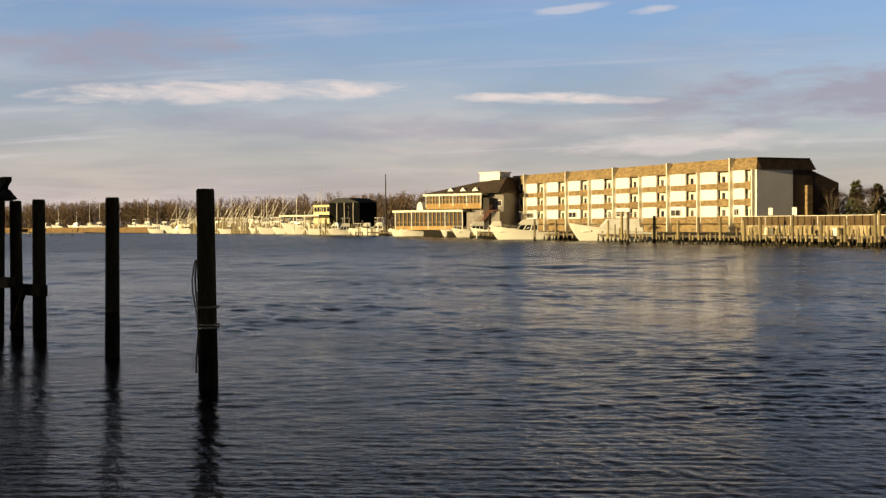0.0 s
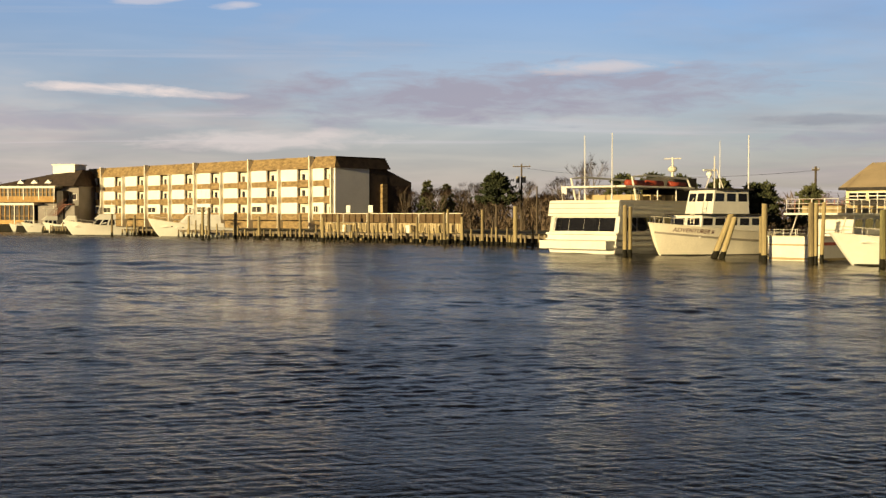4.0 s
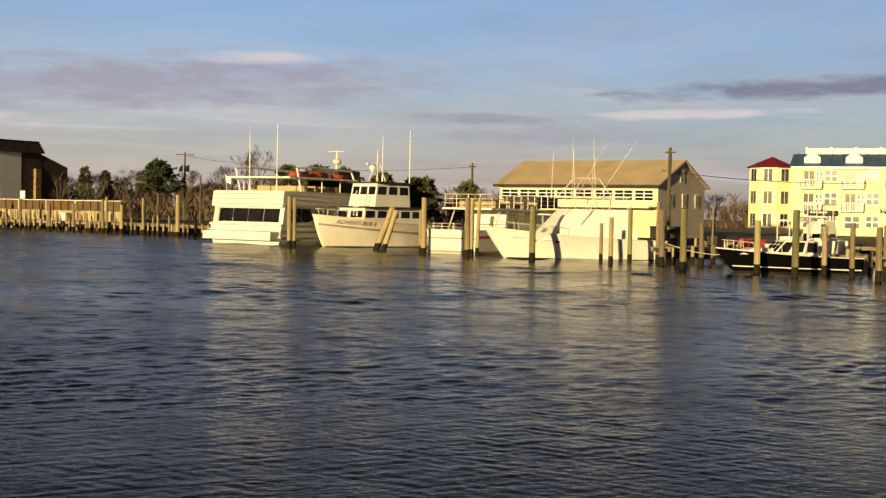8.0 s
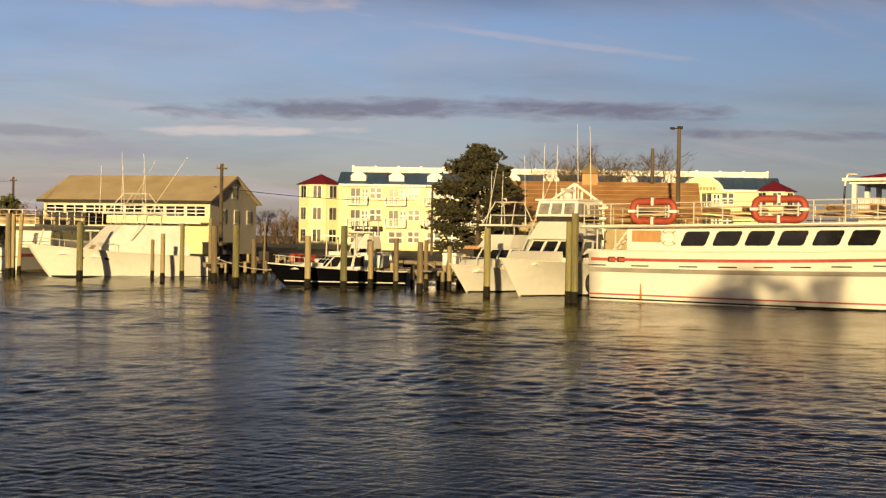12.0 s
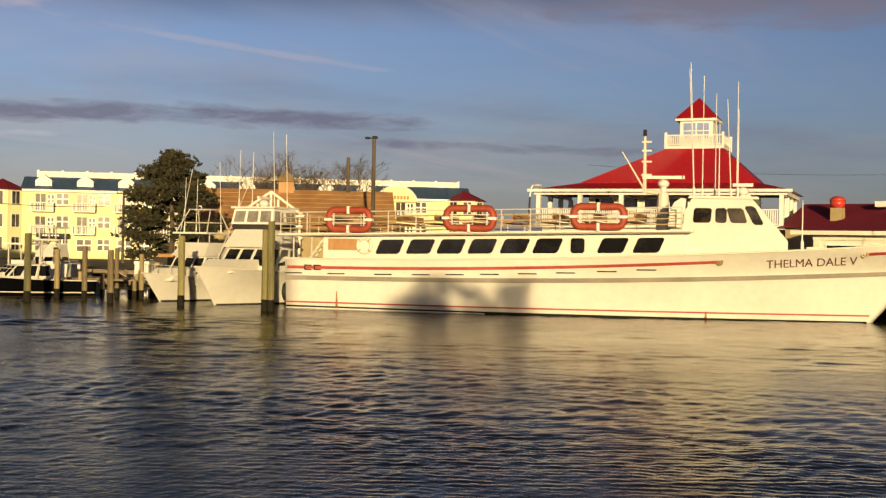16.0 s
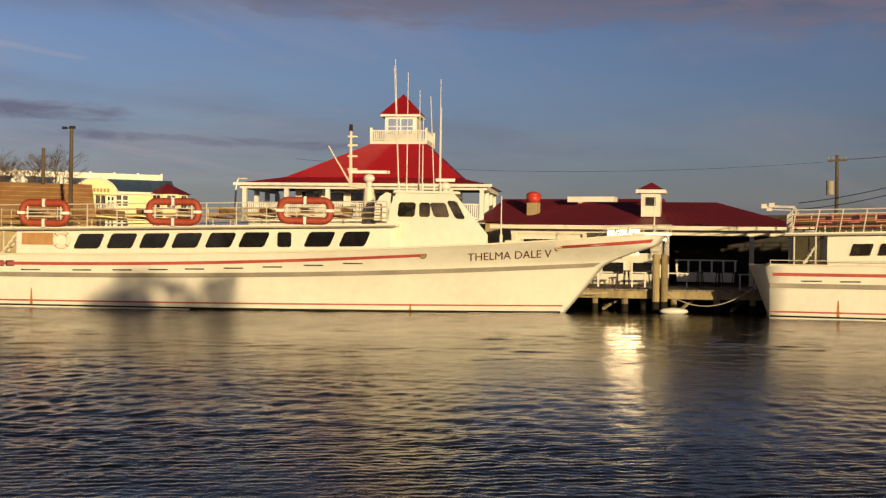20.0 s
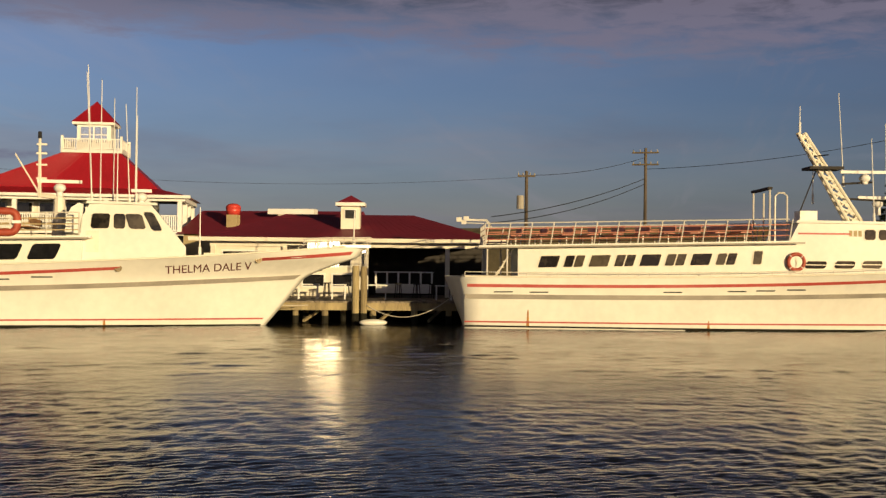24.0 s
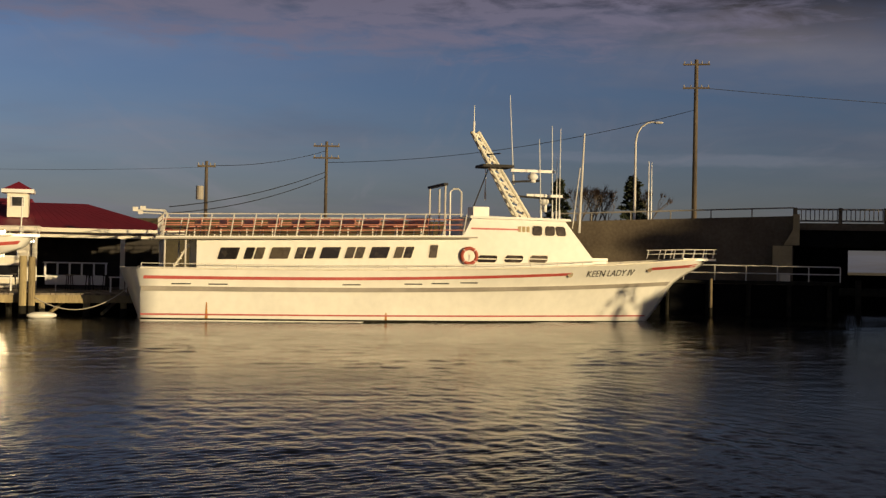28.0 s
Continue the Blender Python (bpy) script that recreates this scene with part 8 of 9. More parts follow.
# ---- dockside gear ----
def gear_box(x, y, z, w, d, hgt, rz, material, label, name="dock_box"):
    g = thing(name, label, "dock box", x=x, y=y, z=z, rz=rz)
    part("box_body", _b(-w / 2, w / 2, -d / 2, d / 2, 0, hgt * 0.85), material, g)
    part("lid", _b(-w / 2 - 0.03, w / 2 + 0.03, -d / 2 - 0.03, d / 2 + 0.03, hgt * 0.85 + 0.003, hgt), material, g)


gear_box(45.2, 60.6, 1.0, 1.6, 0.7, 0.8, 20, "white", "white fibreglass lidded dock box")
gear_box(43.5, 69.4, 1.0, 1.2, 0.7, 0.7, 30, "dark", "dark plastic lidded dock box")
gear_box(46.5, 70.8, 1.0, 0.45, 0.45, 0.5, 10, "redbox", "small red plastic fuel tub")
gear_box(47.3, 71.4, 1.0, 0.7, 0.5, 0.5, 40, "orange", "orange plastic crate on the dock")
gear_box(48.5, 72.0, 1.0, 0.6, 0.4, 0.45, 10, "redbox", "red plastic lidded storage tub")
gear_box(47.6, 55.9, 1.0, 1.3, 0.8, 0.9, 35, "white", "white lidded fish cleaning box")
gear_box(50.4, 58.3, 1.1, 1.0, 0.8, 0.7, 35, "brick", "tan wooden lidded gear box")
gear_box(52.2, 59.6, 1.1, 1.6, 0.9, 1.0, 35, "dark", "dark tarp over stacked gear")
gear_box(54.0, 61.2, 1.1, 1.2, 0.9, 1.2, 35, "cedar", "brown stack of wooden crates")
gear_box(60.5, 59.5, 1.2, 2.4, 0.9, 1.2, -60, "dark", "dark hedge box along the promenade")
gear_box(50.5, 88.0, 1.1, 2.2, 1.2, 1.0, -60, "blackrub", "small black tarped dinghy ashore")

# sagging mooring lines
def mooring_line(a, b, sag, r=0.025, label="pale mooring line"):
    bm = bmesh.new()
    a, b = Vector(a), Vector(b)
    pts = []
    for i in range(15):
        t = i / 14
        p = a.lerp(b, t)
        p.z -= sag * 4 * t * (1 - t)
        pts.append(p)
    tube(bm, pts, r, 5)
    tagged(part("mooring_line", bm, "rope", smooth=True), label, "rope", "mooring lines")


mooring_line((58.25, 13.3, 0.95), (57.7, 8.6, 1.75), 0.95, label="pale mooring line from the dock to the stern")
mooring_line((53.4, 19.0, 1.6), (56.6, 15.6, 0.9), 0.25, label="pale mooring line from the bow to the dock")
mooring_line((22.6, 91.6, 2.0), (20.9, 90.4, 2.7), 0.5, label="pale mooring line on a piling pair")
mooring_line((43.6, 53.4, 1.4), (44.4, 48.6, 1.1), 0.5, label="pale mooring line between pilings")
mooring_line((36.7, 64.4, 1.4), (41.0, 62.0, 0.9), 0.4, label="pale mooring line to the dock")
# fenders and a dock tub
for x, y, z in ((57.05, 12.6, 0.12),):
    fb = thing("floating_buoy", "white foam float on the water by the dock", "buoy", x=x, y=y, z=z, rz=-72)
    bm = bmesh.new()
    ball(bm, (0, 0, 0), 0.3, 2.2, 0.8, 0.55, 16, 8)
    part("float_body", bm, "gel", fb, smooth=True)

# ---- trees ----
def grow(bm, p, d, length, r, depth, rg, tips, spread=0.6, sides=5, up=0.15):
    q = p + d * length
    rod(bm, p, q, r, r * 0.68, max(3, sides), cap=False)
    if depth == 0:
        tips.append((q, d))
        return
    n = 2 if rg.random() < 0.55 else 3
    for i in range(n):
        nd = (d + Vector((rg.uniform(-1, 1), rg.uniform(-1, 1), rg.uniform(-0.5, 0.7))) * spread + Vector((0, 0, up))).normalized()
        grow(bm, p.lerp(q, rg.uniform(0.75, 1.0)), nd, length * rg.uniform(0.62, 0.85), r * 0.62, depth - 1, rg, tips, spread, sides - 1, up)


def bare_tree(x, y, z, h, seed, label="bare winter tree with a fine branching crown", group="bare trees", depth=5, spread=0.55, name="bare_tree", twig_len=0.6):
    rg = random.Random(seed)
    t = thing(name, label, "tree", group, x=x, y=y, z=z)
    bm = bmesh.new()
    tips = []
    p = Vector((0, 0, -0.1))
    rod(bm, p, p + Vector((0, 0, h * 0.22)), h * 0.018, h * 0.015, 7)
    for i in range(3):
        d = Vector((rg.uniform(-0.5, 0.5), rg.uniform(-0.5, 0.5), 1)).normalized()
        grow(bm, p + Vector((0, 0, h * 0.2)), d, h * 0.24, h * 0.011, depth - 1, rg, tips, spread)
    part("trunk", bm, "bark", t)
    bm = bmesh.new()
    for q, d in tips:
        for k in range(9):
            e = (d + Vector((rg.uniform(-1, 1), rg.uniform(-1, 1), rg.uniform(-0.4, 1))) * 0.7).normalized() * twig_len * rg.uniform(0.5, 1.2)
            s = e.orthogonal().normalized() * 0.012
            bm.faces.new([bm.verts.new(v) for v in (q - s, q + s, q + e)])
    part("crown", bm, "twig", t, "fine bare twigs")
    return t


def tuft(bm, c, size, rg, d=None):
    """A spray of needles: thin blades round one point."""
    for k in range(7):
        e = Vector((rg.uniform(-1, 1), rg.uniform(-1, 1), rg.uniform(-0.35, 1)))
        if d is not None:
            e += d * 0.8
        e = e.normalized() * size * rg.uniform(0.6, 1.2)
        s = e.cross(Vector((rg.uniform(-1, 1), rg.uniform(-1, 1), 0.3))).normalized() * size * 0.16
        bm.faces.new([bm.verts.new(v) for v in (c - s, c + e * 0.5 + s * 1.2, c + e, c + e * 0.5 - s * 1.2)])


def pine_tree(x, y, z, h, R, seed, material="pine", label="broad dark green pine with layered needle clumps", tufts=1500, low=0.12, shape=1.0, size=0.34, name="pine_tree", group="pines", limbs=0):
    rg = random.Random(seed)
    t = thing(name, label, "tree", group, x=x, y=y, z=z)
    bm = bmesh.new()
    bent(bm, [(0, 0, -0.1), (0.1, 0.05, h * 0.35), (-0.05, 0.1, h * 0.7), (0, 0, h * 0.95)], [h * 0.028, h * 0.022, h * 0.014, h * 0.004], 8)
    clumps = []
    n = limbs or int(26 + h * 3)
    for i in range(n):
        f = low + (1 - low) * (i + 0.5) / n
        g = (f - low) / (1 - low)
        rr = R * min(1.0, 0.55 + g * 2.2) * (1 - g) ** (0.62 * shape) * rg.uniform(0.52, 1.2)
        a = i * 2.4 + rg.uniform(-0.3, 0.3)
        b0 = Vector((0, 0, f * h * 0.93))
        b1 = b0 + Vector((rr * math.cos(a), rr * math.sin(a), rr * rg.uniform(0.05, 0.32)))
        rod(bm, b0, b1, h * 0.008, h * 0.002, 4, cap=False)
        clumps.append((b0, b1))
    part("trunk", bm, "bark", t)
    bm = bmesh.new()
    for i in range(tufts):
        b0, b1 = clumps[i % n]
        f = rg.random() ** 0.55
        c = b0.lerp(b1, 0.25 + 0.8 * f) + Vector((rg.gauss(0, 0.09) * R * 0.8, rg.gauss(0, 0.09) * R * 0.8, rg.gauss(0.05, 0.05) * R))
        tuft(bm, c, size * rg.uniform(0.7, 1.2), rg, (b1 - b0).normalized())
    part("crown", bm, material, t, "clumps of needles")
    return t


pine_tree(56.4, 63.6, 1.1, 7.95, 4.1, 3, label="broad dark green black pine on the promenade", tufts=4600, low=0.06, size=0.32, shape=1.1, limbs=36)
pine_tree(20.0, 164.0, 1.05, 7.7, 3.2, 5, material="shrub", label="round-topped pine beyond the hotel lot", tufts=900, low=0.45, size=0.5)
# trees behind the ferry
for i, (x, y, h, R) in enumerate(((26.5, 118, 6.6, 2.8), (31.5, 116, 6.4, 3.2), (34.5, 113, 6.0, 2.4), (38.5, 116, 5.6, 2.4), (45, 118, 5.5, 2.4), (31.0, 124, 7.0, 3.0), (42.5, 124, 6.0, 2.6))):
    pine_tree(x, y, 1.05, h * 0.9, R, 20 + i, material="shrub", label="olive green shrubby pine behind the docks", tufts=420, low=0.1, size=0.5)
for i, (x, y, h) in enumerate(((26, 128, 8.6), (23.4, 131, 7.0), (28.5, 131, 6.5), (60, 118, 5.5), (68.5, 121, 6.0), (73, 117, 5.0))):
    bare_tree(x, y, 1.05, h, 60 + i)
for i in range(4):
    bare_tree(78.0 + i * 2.1, 78.0 - i * 2.3, 1.05, 10.4 + 0.4 * (i % 2), 80 + i, label="bare pollarded tree above the shop roof", spread=0.8, depth=6, twig_len=0.8)
# thicket beyond the hotel lot
for i in range(30):
    rg = random.Random(200 + i)
    bare_tree(9.5 + i * 0.95 + rg.uniform(-1, 1), 190 + rg.uniform(-12, 24), 1.05, rg.uniform(4.8, 7.8), 300 + i, label="bare russet tree beyond the hotel lot", group="lot thicket", depth=5, twig_len=0.9)
pine_tree(12.8, 192, 1.05, 7.6, 1.6, 41, material="shrub", label="slim evergreen beside the hotel", tufts=320, low=0.1, size=0.5)
pine_tree(16.2, 196, 1.05, 7.2, 1.7, 42, material="shrub", label="slim evergreen beside the hotel", tufts=320, low=0.1, size=0.5)
# conifers and scrub by the bridge
pine_tree(93.5, -17.2, 4.5, 4.9, 1.25, 51, "conifer", "slim dark conifer by the bridge approach", 520, 0.02, 1.5, 0.34, "conifer", "conifers")
pine_tree(92.3, -22.6, 4.5, 5.2, 1.55, 52, "conifer", "slim dark conifer by the bridge approach", 620, 0.02, 1.5, 0.34, "conifer", "conifers")
for i, (x, y) in enumerate(((93.5, -18.6), (94.2, -19.8), (94, -20.9), (95, -20.2), (93, -23.9))):
    bare_tree(x, y, 4.5, 4.9 + 0.4 * (i % 2), 90 + i, label="low bare scrub tree by the bridge approach", group="bridge scrub", depth=4, twig_len=0.5)
# unseen pines added on the near bank to shade bridge, hulls and old pilings
for i, (x, y, h, R) in enumerate(((36.5, -58, 6.7, 4.0), (34.5, -63, 7.2, 4.0), (32.5, -68, 8.2, 4.5), (27.5, -50, 5.6, 2.6), (28, -77, 14, 5.5), (18, -83, 16, 5.5), (37, -83, 14, 4.5), (8, -91, 16, 5.5), (44, -79, 13, 4.5))):
    pine_tree(x, y, 1.0, h, R, 110 + i, "pine", "tall dark pine added out of view on the near bank for shade", 900, 0.03, 0.7, 0.9, group="bank pines")
for i, (x, y, h) in enumerate(((-6.5, -12.9, 8.7), (-5.4, -16.6, 8.6), (-6.0, -14.7, 8.2), (-14.4, -18.7, 9.0))):
    pine_tree(x, y, 1.0, h, 2.7 if i == 2 else 2.0, 130 + i, "pine", "young thin pine added out of view on the near bank for shade", 190, 0.22, 0.6, 0.45, group="bank pines")
for i, (x, y, h) in enumerate(((-25.4, 4.8, 7.6), (-29.4, 8.7, 7.8), (-33.4, 12.2, 7.8), (-37, 15, 8.0), (-22.4, 1.2, 7.4))):
    pine_tree(x, y, 1.0, h, 3.1, 140 + i, "pine", "dense low-branched pine added out of view on the near bank for shade", 1100, 0.02, 0.45, 0.75, group="bank pines")

for x, y, h, R, n, sd in ((34.6, -46.4, 7.4, 2.3, 600, 151), (32.2, -41.6, 5.2, 1.8, 60, 152)):
    pine_tree(x, y, 1.0, h, R, sd, "pine", "slender pine added out of view on the near bank for shade", n, 0.05, 0.6, 0.5, group="bank pines")

# far woods: one mass of bare trees
bm = bmesh.new()
rg = random.Random(77)
for i in range(760):
    t = rg.random()
    if t < 0.85:
        u = rg.random()
        x, y = -560 + 480 * u + rg.uniform(-12, 12), 690 - 210 * u + rg.uniform(0, 70)
        h = rg.uniform(12, 18.5)
    else:
        u = rg.random()
        x, y = 25 + 140 * u, 300 - 120 * u + rg.uniform(0, 30)
        h = rg.uniform(5, 8.5)
    rod(bm, (x, y, 1), (x + rg.uniform(-0.6, 0.6), y, 1 + h * 0.8), 0.28, 0.08, 4, cap=False)
    for k in range(34):
        f = rg.uniform(0.18, 0.95)
        a = rg.uniform(0, 6.28)
        l = h * 0.30 * (1.15 - f) * rg.uniform(0.6, 1.2) + 0.6
        p = Vector((x, y, 1 + h * f * 0.85))
        e = Vector((math.cos(a) * l, math.sin(a) * l, l * rg.uniform(0.4, 1.3)))
        s = Vector((0.10, 0.02, 0.05))
        bm.faces.new([bm.verts.new(v) for v in (p - s, p + s, p + e)])
        for j in range(3):
            q = p + e * rg.uniform(0.4, 0.9)
            e2 = Vector((rg.uniform(-1, 1), rg.uniform(-1, 1), rg.uniform(0.2, 1.4))) * l * 0.5
            bm.faces.new([bm.verts.new(v) for v in (q - s * 0.6, q + s * 0.6, q + e2)])
tagged(part("far_woods", bm, "twig"), "far band of bare brown winter woods", "woods", kind="stuff")
# far brush that fills the foot of the woods
def blade_cloud(bm, x, y, wide, hgt, n, size, rg):
    for k in range(n):
        f = rg.random() ** 1.5
        c = Vector((x + rg.gauss(0, wide), y + rg.gauss(0, wide * 0.6), 0.8 + f * hgt))
        e = Vector((rg.gauss(0, 0.45), rg.gauss(0, 0.45), 1)).normalized() * size * rg.uniform(0.7, 1.6)
        w = Vector((rg.uniform(-1, 1), rg.uniform(-1, 1), 0)).normalized() * size * rg.uniform(0.08, 0.2)
        bm.faces.new([bm.verts.new(v) for v in (c - w, c + w, c + e)])


bm = bmesh.new()
for i in range(420):
    u = i / 419
    blade_cloud(bm, -580 + 520 * u + rg.uniform(-6, 6), 694 - 232 * u + rg.uniform(-14, 40), 5.0, 11.0 + 2.5 * math.sin(u * 17), 150, 1.15, rg)
for i in range(150):
    u = rg.random()
    blade_cloud(bm, 20 + 150 * u, 300 - 120 * u + rg.uniform(0, 26), 3.0, 4.5, 80, 0.8, rg)
for i in range(150):
    u = rg.random()
    blade_cloud(bm, 7 + 46 * u, 222 - 84 * u + rg.uniform(0, 14), 2.4, 4.6, 90, 0.75, rg)
tagged(part("far_brush", bm, "brush"), "russet brown brush at the foot of the far woods", "brush", kind="stuff")

# ---- utility poles, lamps and wires ----
def utility_pole(x, y, top, z0=1.05, arm=1.6, r=0.15, label="weathered wooden utility pole with a crossarm", transformer=False, second=0.0, rz=0, lean=(0, 0), bare=False):
    p = thing("utility_pole", label, "utility pole", "utility poles", x=x, y=y, z=z0, rz=rz)
    h = top - z0
    bm = bmesh.new()
    rod(bm, (0, 0, -0.3), (lean[0] * h, lean[1] * h, h), r, r * 0.7, 10)
    part("pole", bm, "polewood", p)
    if not bare:
        for z in [h - 0.35] + ([h - 0.35 - second] if second else []):
            a = part("crossarm", _b(-arm / 2, arm / 2, -0.14, -0.04, z - 0.07, z + 0.05), "polewood", p)
            for k in (-0.45, -0.2, 0.2, 0.45):
                bm = bmesh.new()
                rod(bm, (arm * k, -0.09, z + 0.05), (arm * k, -0.09, z + 0.22), 0.05, 0.03)
                part("insulator", bm, "grey", a)
    if transformer:
        for k in transformer:
            bm = bmesh.new()
            rod(bm, (k, -0.35, h - 2.6), (k, -0.35, h - 1.7), 0.26, 0.26, 12)
            part("transformer", bm, "grey", p, "grey transformer can")
    return p


utility_pole(24.0, 168.3, 10.1, transformer=(-0.5, 0.35), arm=2.4, rz=-8)
utility_pole(20.7, 133.4, 6.2, r=0.12, bare=True, label="short bare wooden pole")
utility_pole(46.7, 121.3, 8.0, arm=0.7, rz=-20)
utility_pole(47.4, 82.3, 8.0, arm=0.8, r=0.17, rz=-30)
utility_pole(65.6, 54.0, 10.3, r=0.17, bare=True, label="tall wooden lamp pole")
utility_pole(75.9, 65.1, 10.1, r=0.19, bare=True, label="short bare wooden stub pole")
utility_pole(84.6, 8.2, 9.3, arm=1.2, transformer=(-0.4,), rz=-85, label="wooden utility pole with a transformer can")
utility_pole(96.0, 0.3, 11.9, arm=2.0, second=0.9, rz=-95)
utility_pole(88.2, -26.1, 17.8, z0=4.0, arm=1.9, second=1.7, r=0.2, rz=-105, label="tall wooden utility pole by the bridge")
utility_pole(81.5, 99.0, 8.3, arm=1.4, rz=-35)
# lamp heads on the tall lamp pole
lp = thing("pole_lamp", "small twin lamp head on a wooden pole", "lamp", x=65.6, y=54.0, z=10.3)
bm = bmesh.new()
rod(bm, (0, 0, 0), (-0.35, 0.2, 0.05), 0.04)
box(bm, -0.6, -0.3, 0.1, 0.3, -0.05, 0.1)
box(bm, -0.1, 0.2, -0.15, 0.1, 0.0, 0.18)
part("lamp_head", bm, "dark", lp)


def street_lamp(x, y, z0, top, reach, rz, label="curved grey street lamp"):
    s = thing("street_lamp", label, "street lamp", "street lamps", x=x, y=y, z=z0, rz=rz)
    h = top - z0
    bm = bmesh.new()
    pts = [(0, 0, 0), (0, 0, h * 0.5), (0, 0, h - 1.4)] + [(reach * (1 - math.cos(radians(a))) * 0.8, 0, h - 1.4 + 1.4 * math.sin(radians(a))) for a in (25, 50, 75, 90)] + [(reach, 0, h)]
    bent(bm, pts, [0.11, 0.09, 0.075] + [0.06] * 4 + [0.05], 8)
    part("pole", bm, "steel", s)
    bm = bmesh.new()
    ball(bm, (reach + 0.2, 0, h - 0.03), 0.18, 2.0, 0.8, 0.5, 10, 6)
    part("lamp_head", bm, "steel", s)


street_lamp(86.0, -21.2, 4.3, 12.9, 1.35, -105)
street_lamp(75.2, 47.6, 1.05, 7.6, 0.3, -60, "small post lamp by the restaurant")
street_lamp(95.0, 77.0, 1.05, 9.0, 0.8, -130, "curved post lamp by the inn")
# twin flag staffs by the bridge
for x, y, l in ((88.8, -22.9, 0.0), (88.9, -23.15, 0.03)):
    fs = thing("flag_staff", "slim white staff by the bridge approach", "staff", "bridge staffs", x=x, y=y, z=4.4)
    bm = bmesh.new()
    rod(bm, (0, 0, 0), (l * 3, 0, 6.0), 0.07, 0.03)
    part("staff", bm, "white", fs)


def cable(name, a, b, sag, r=0.03, label="thin black overhead cable"):
    bm = bmesh.new()
    a, b = Vector(a), Vector(b)
    pts = [a.lerp(b, i / 20) - Vector((0, 0, sag * 4 * (i / 20) * (1 - i / 20))) for i in range(21)]
    tube(bm, pts, r, 4)
    return tagged(part(name, bm, "wire"), label, "cable", "overhead cables")


cable("overhead_cable", (96, 0.3, 10.3), (88.2, -26.1, 14.2), 0.9, 0.02)
cable("overhead_cable", (84.6, 8.2, 9.0), (96, 0.3, 11.2), 0.35, 0.018)
cable("overhead_cable", (84.6, 8.2, 8.9), (79, 45, 9.2), 0.8, 0.010)
cable("overhead_cable", (96, 0.3, 9.6), (80, 10, 6.0), 0.4, 0.028)
cable("overhead_cable", (96, 0.3, 9.2), (80, 10, 5.6), 0.5, 0.028)
cable("overhead_cable", (88.2, -26.1, 15.8), (90, -120, 15.5), 1.2, 0.02)
cable("overhead_cable", (53.9, 94.8, 6.8), (80, 100, 6.6), 0.4)
cable("overhead_cable", (24.0, 168.3, 9.6), (46.7, 121.3, 7.6), 1.0, 0.018)

# ---- boats of the far marina ----
rng = random.Random(31)


def moored_boat(x, y, z, rz, kind, L, rg, group="far marina boats", label="small white boat in the far marina", mast=0.55):
    b = thing("moored_boat", label, "boat", group, x=x, y=y, z=z, rz=rz)
    B = L * 0.34
    zs, zb = L * 0.12 + 0.1, L * 0.20 + 0.2
    h = Hull(L * 0.87, L * 0.13, B, zs, zb, flare=1.4, u0=0.35, pd=1.9, pw=1.4, bottom=-0.3 if z < 0.5 else 0.02)
    part("hull", h.shell(12, 4), "gel", b, smooth=True)
    part("deck", h.deck(0.12, 8), "cream", b)
    c0, c1, ch = L * 0.32, L * 0.66, zs + 1.15
    if kind < 2:
        bm = bmesh.new()
        cabin(bm, c0, c1, B * 0.36, zs - 0.1, ch, L * 0.10, 0.1)
        c = part("cabin", bm, "gel", b)
        face_panes(c, c0, c1, B * 0.36, zs - 0.1, ch, L * 0.10, 0.1, 0.08, 0.45, 0.88, 2, 2)
        bm = bmesh.new()
        cabin(bm, c0 + 0.1, c1 - L * 0.10, B * 0.33, ch, ch + 0.7, 0.5, 0.1)
        part("flybridge", bm, "gel", b)
        if kind:
            for sx in (c0 + 0.3, c1 - L * 0.14):
                for sy in (-1, 1):
                    bm = bmesh.new()
                    rod(bm, (sx, sy * B * 0.26, ch + 0.6), (sx, sy * B * 0.26, ch + 1.75), 0.05, n=4)
                    part("top_post", bm, "steel", b)
            part("hardtop", _b(c0, c1 - L * 0.10, -B * 0.3, B * 0.3, ch + 1.75, ch + 1.85), "gel", b)
    else:
        part("console", _b(c0 + 0.6, c0 + 1.6, -0.5, 0.5, zs - 0.1, zs + 1.0), "gel", b)
        if kind == 2:
            for sx in (c0 + 0.3, c0 + 1.7):
                for sy in (-0.6, 0.6):
                    bm = bmesh.new()
                    rod(bm, (sx, sy, zs), (sx, sy, zs + 1.9), 0.05, n=4)
                    part("top_post", bm, "steel", b)
            part("hardtop", _b(c0, c0 + 2.0, -0.8, 0.8, zs + 1.9, zs + 2.0), "canvas", b)
    if kind == 1 and group == "far marina boats":
        for sy in (-1, 1):
            bm = bmesh.new()
            rod(bm, (c1 - 0.5, sy * B * 0.4, zs), (c0 - 0.5, sy * B * 0.75, zs + L * 0.55), 0.07, 0.04, 4)
            part("outrigger", bm, "steel", b)
    if rg.random() < mast:
        bm = bmesh.new()
        rod(bm, (L * 0.45, 0, zs + 0.8), (L * 0.45, 0, rg.uniform(6, 13)), 0.09, 0.05, 5)
        part("mast", bm, "cream", b)
    return b


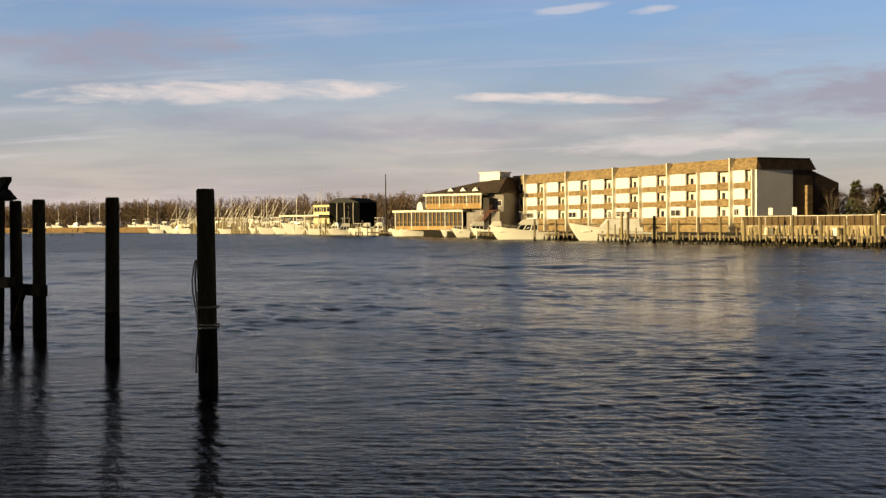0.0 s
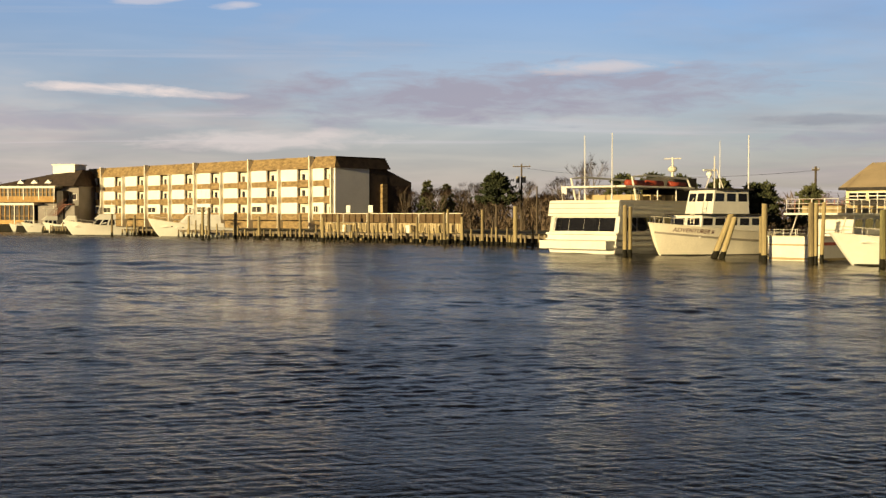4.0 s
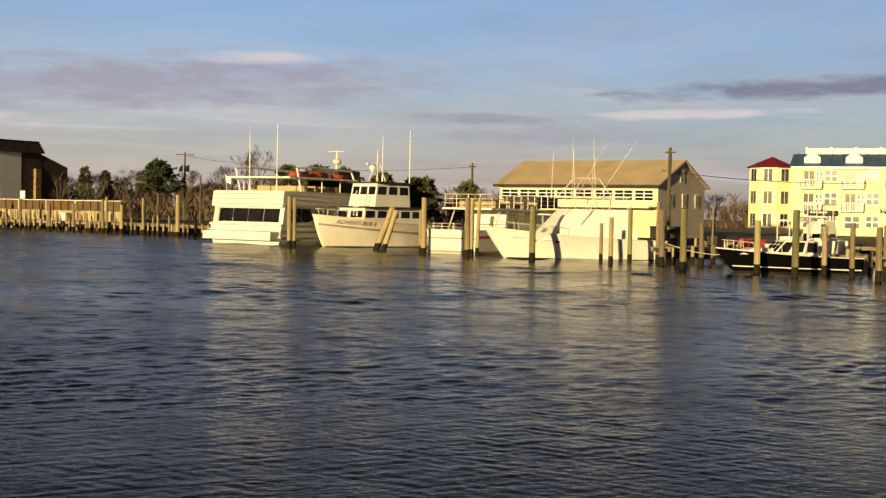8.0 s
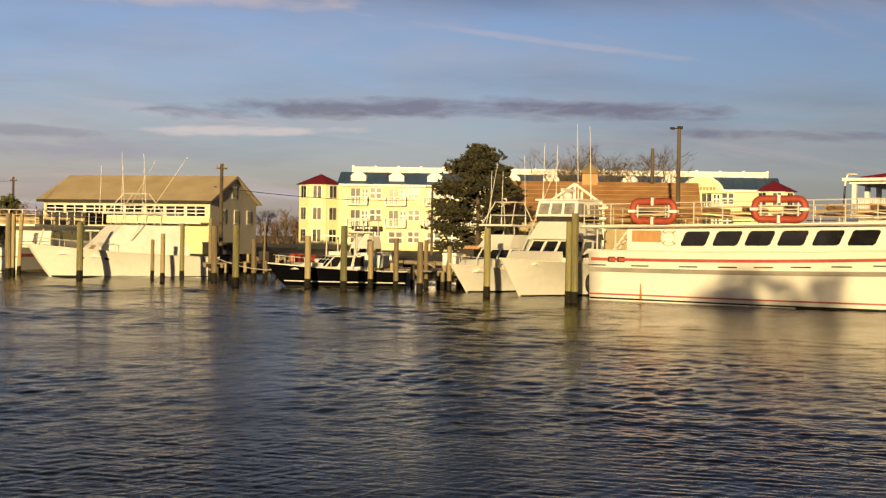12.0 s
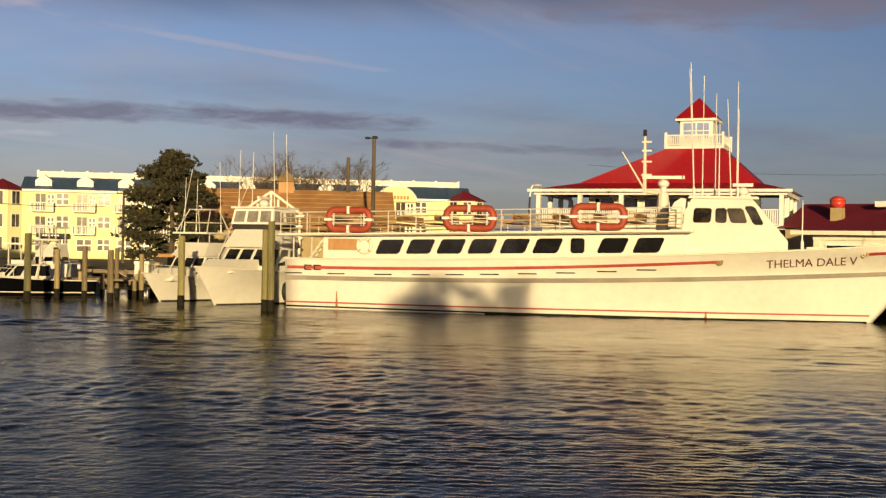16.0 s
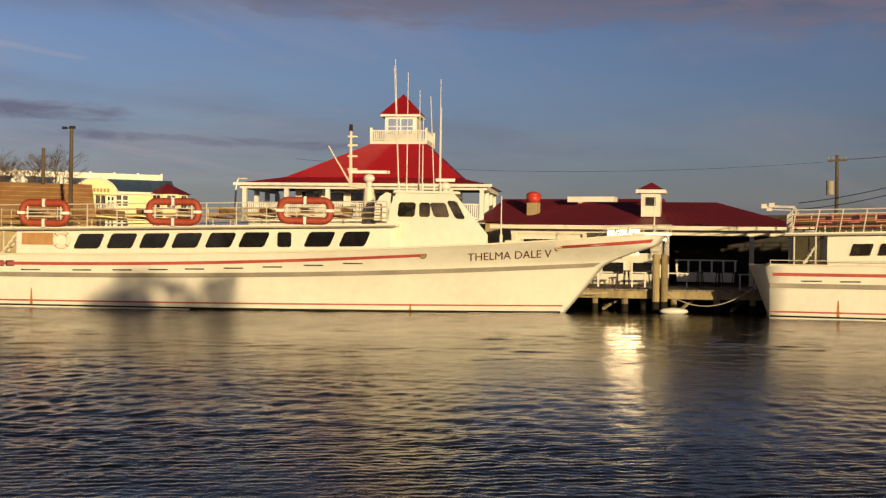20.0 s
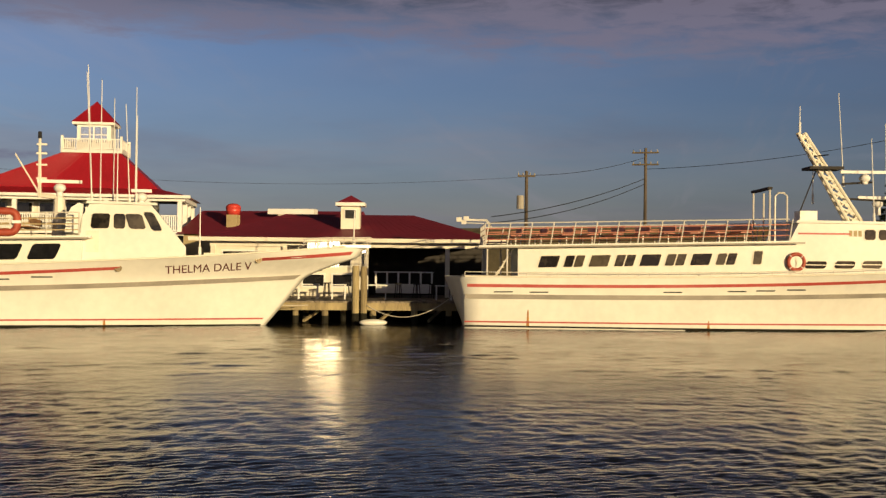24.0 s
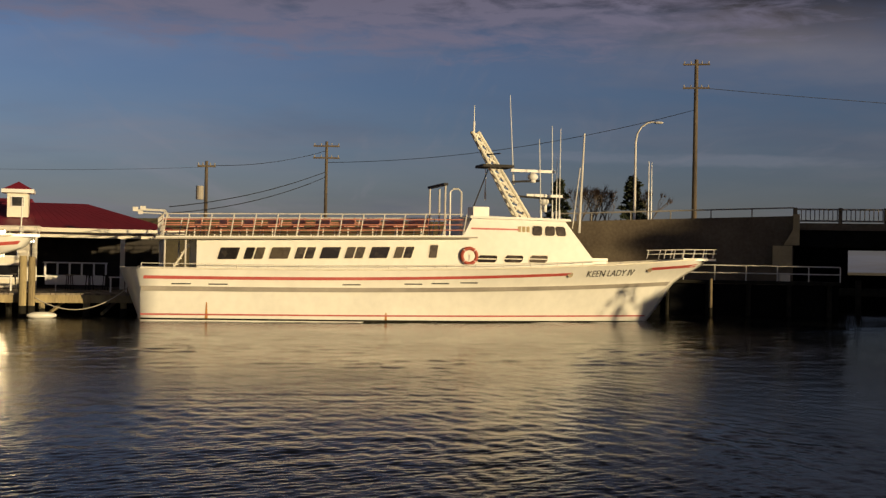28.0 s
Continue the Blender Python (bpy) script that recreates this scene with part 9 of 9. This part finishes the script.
for i in range(44):
    u = i / 43
    row = i % 2
    x, y = -212 + 112 * u + rng.uniform(-2, 2) + row * 5, 424 - 126 * u + rng.uniform(-2, 2) + row * 5
    moored_boat(x, y, 0.0, rng.choice((160, 172, 186, 195, 340)) + rng.uniform(-8, 8), rng.choice((0, 1, 1, 2, 2, 3)), rng.uniform(7.5, 11.5) * (1.5 if row else 0.85), rng)
for i in range(34):
    u = i / 33
    x, y = -208 + 108 * u + rng.uniform(-2, 2), 434 - 126 * u + rng.uniform(-3, 3)
    moored_boat(x, y, 0.0, rng.uniform(150, 210), rng.choice((0, 1, 1)), rng.uniform(10, 15), rng, mast=0.3)
for i in range(11):
    u = (i + rng.uniform(-0.3, 0.3)) / 10
    moored_boat(-352 + 145 * u, 574 - 125 * u, 1.05, rng.uniform(150, 200), rng.choice((0, 1, 1)), rng.uniform(8.5, 12), rng, "laid-up boats", "white boat laid up on the far bank")
# boats by the boathouse and the gallery restaurant
for x, y, rz, kd, L in ((-88.5, 286, 188, 0, 8.0), (-92, 288, 175, 2, 6.0), (-83, 279, 182, 1, 8.5), (-75.5, 270, 190, 2, 6.5), (-70.5, 258, 185, 0, 7.5), (-62.0, 250.5, 180, 2, 7.0), (-43.0, 221.0, 185, 0, 8.5)):
    moored_boat(x, y, 0.0, rz, kd, L, rng, "boats by the restaurant", "small white boat moored by the gallery restaurant", 0.15)
for x, y, rz, kd, L in ((47.5, 64.5, 205, 2, 6.0), (52.0, 66.5, 215, 3, 5.5), (46.0, 58.6, 200, 3, 5.0), (55.0, 71.5, 200, 1, 7.0), (41.5, 83.5, 190, 2, 6.5)):
    moored_boat(x, y, 0.0, rz, kd, L, rng, "skiffs between the piers", "small white open boat moored between the piers", 0.0)
sk = thing("red_skiff", "red open work skiff with a white rail", "boat", x=-97.5, y=291.5, z=0.0, rz=-30)
h = Hull(5.6, 0.6, 2.0, 1.5, 1.7, u0=0.6)
part("hull", h.shell(10, 4), "redbox", sk)
part("deck", h.deck(0.3, 6), "redbox", sk)
part("cap_rail", h.caprail(0.06, 10), "gel", sk)
tp = thing("tall_mast", "tall dark flag mast beside the boathouse", "mast", x=-93.5, y=306, z=1.05)
bm = bmesh.new()
rod(bm, (0, 0, 0), (0, 0, 14.2), 0.22, 0.12, 8)
part("pole", bm, "dark", tp)
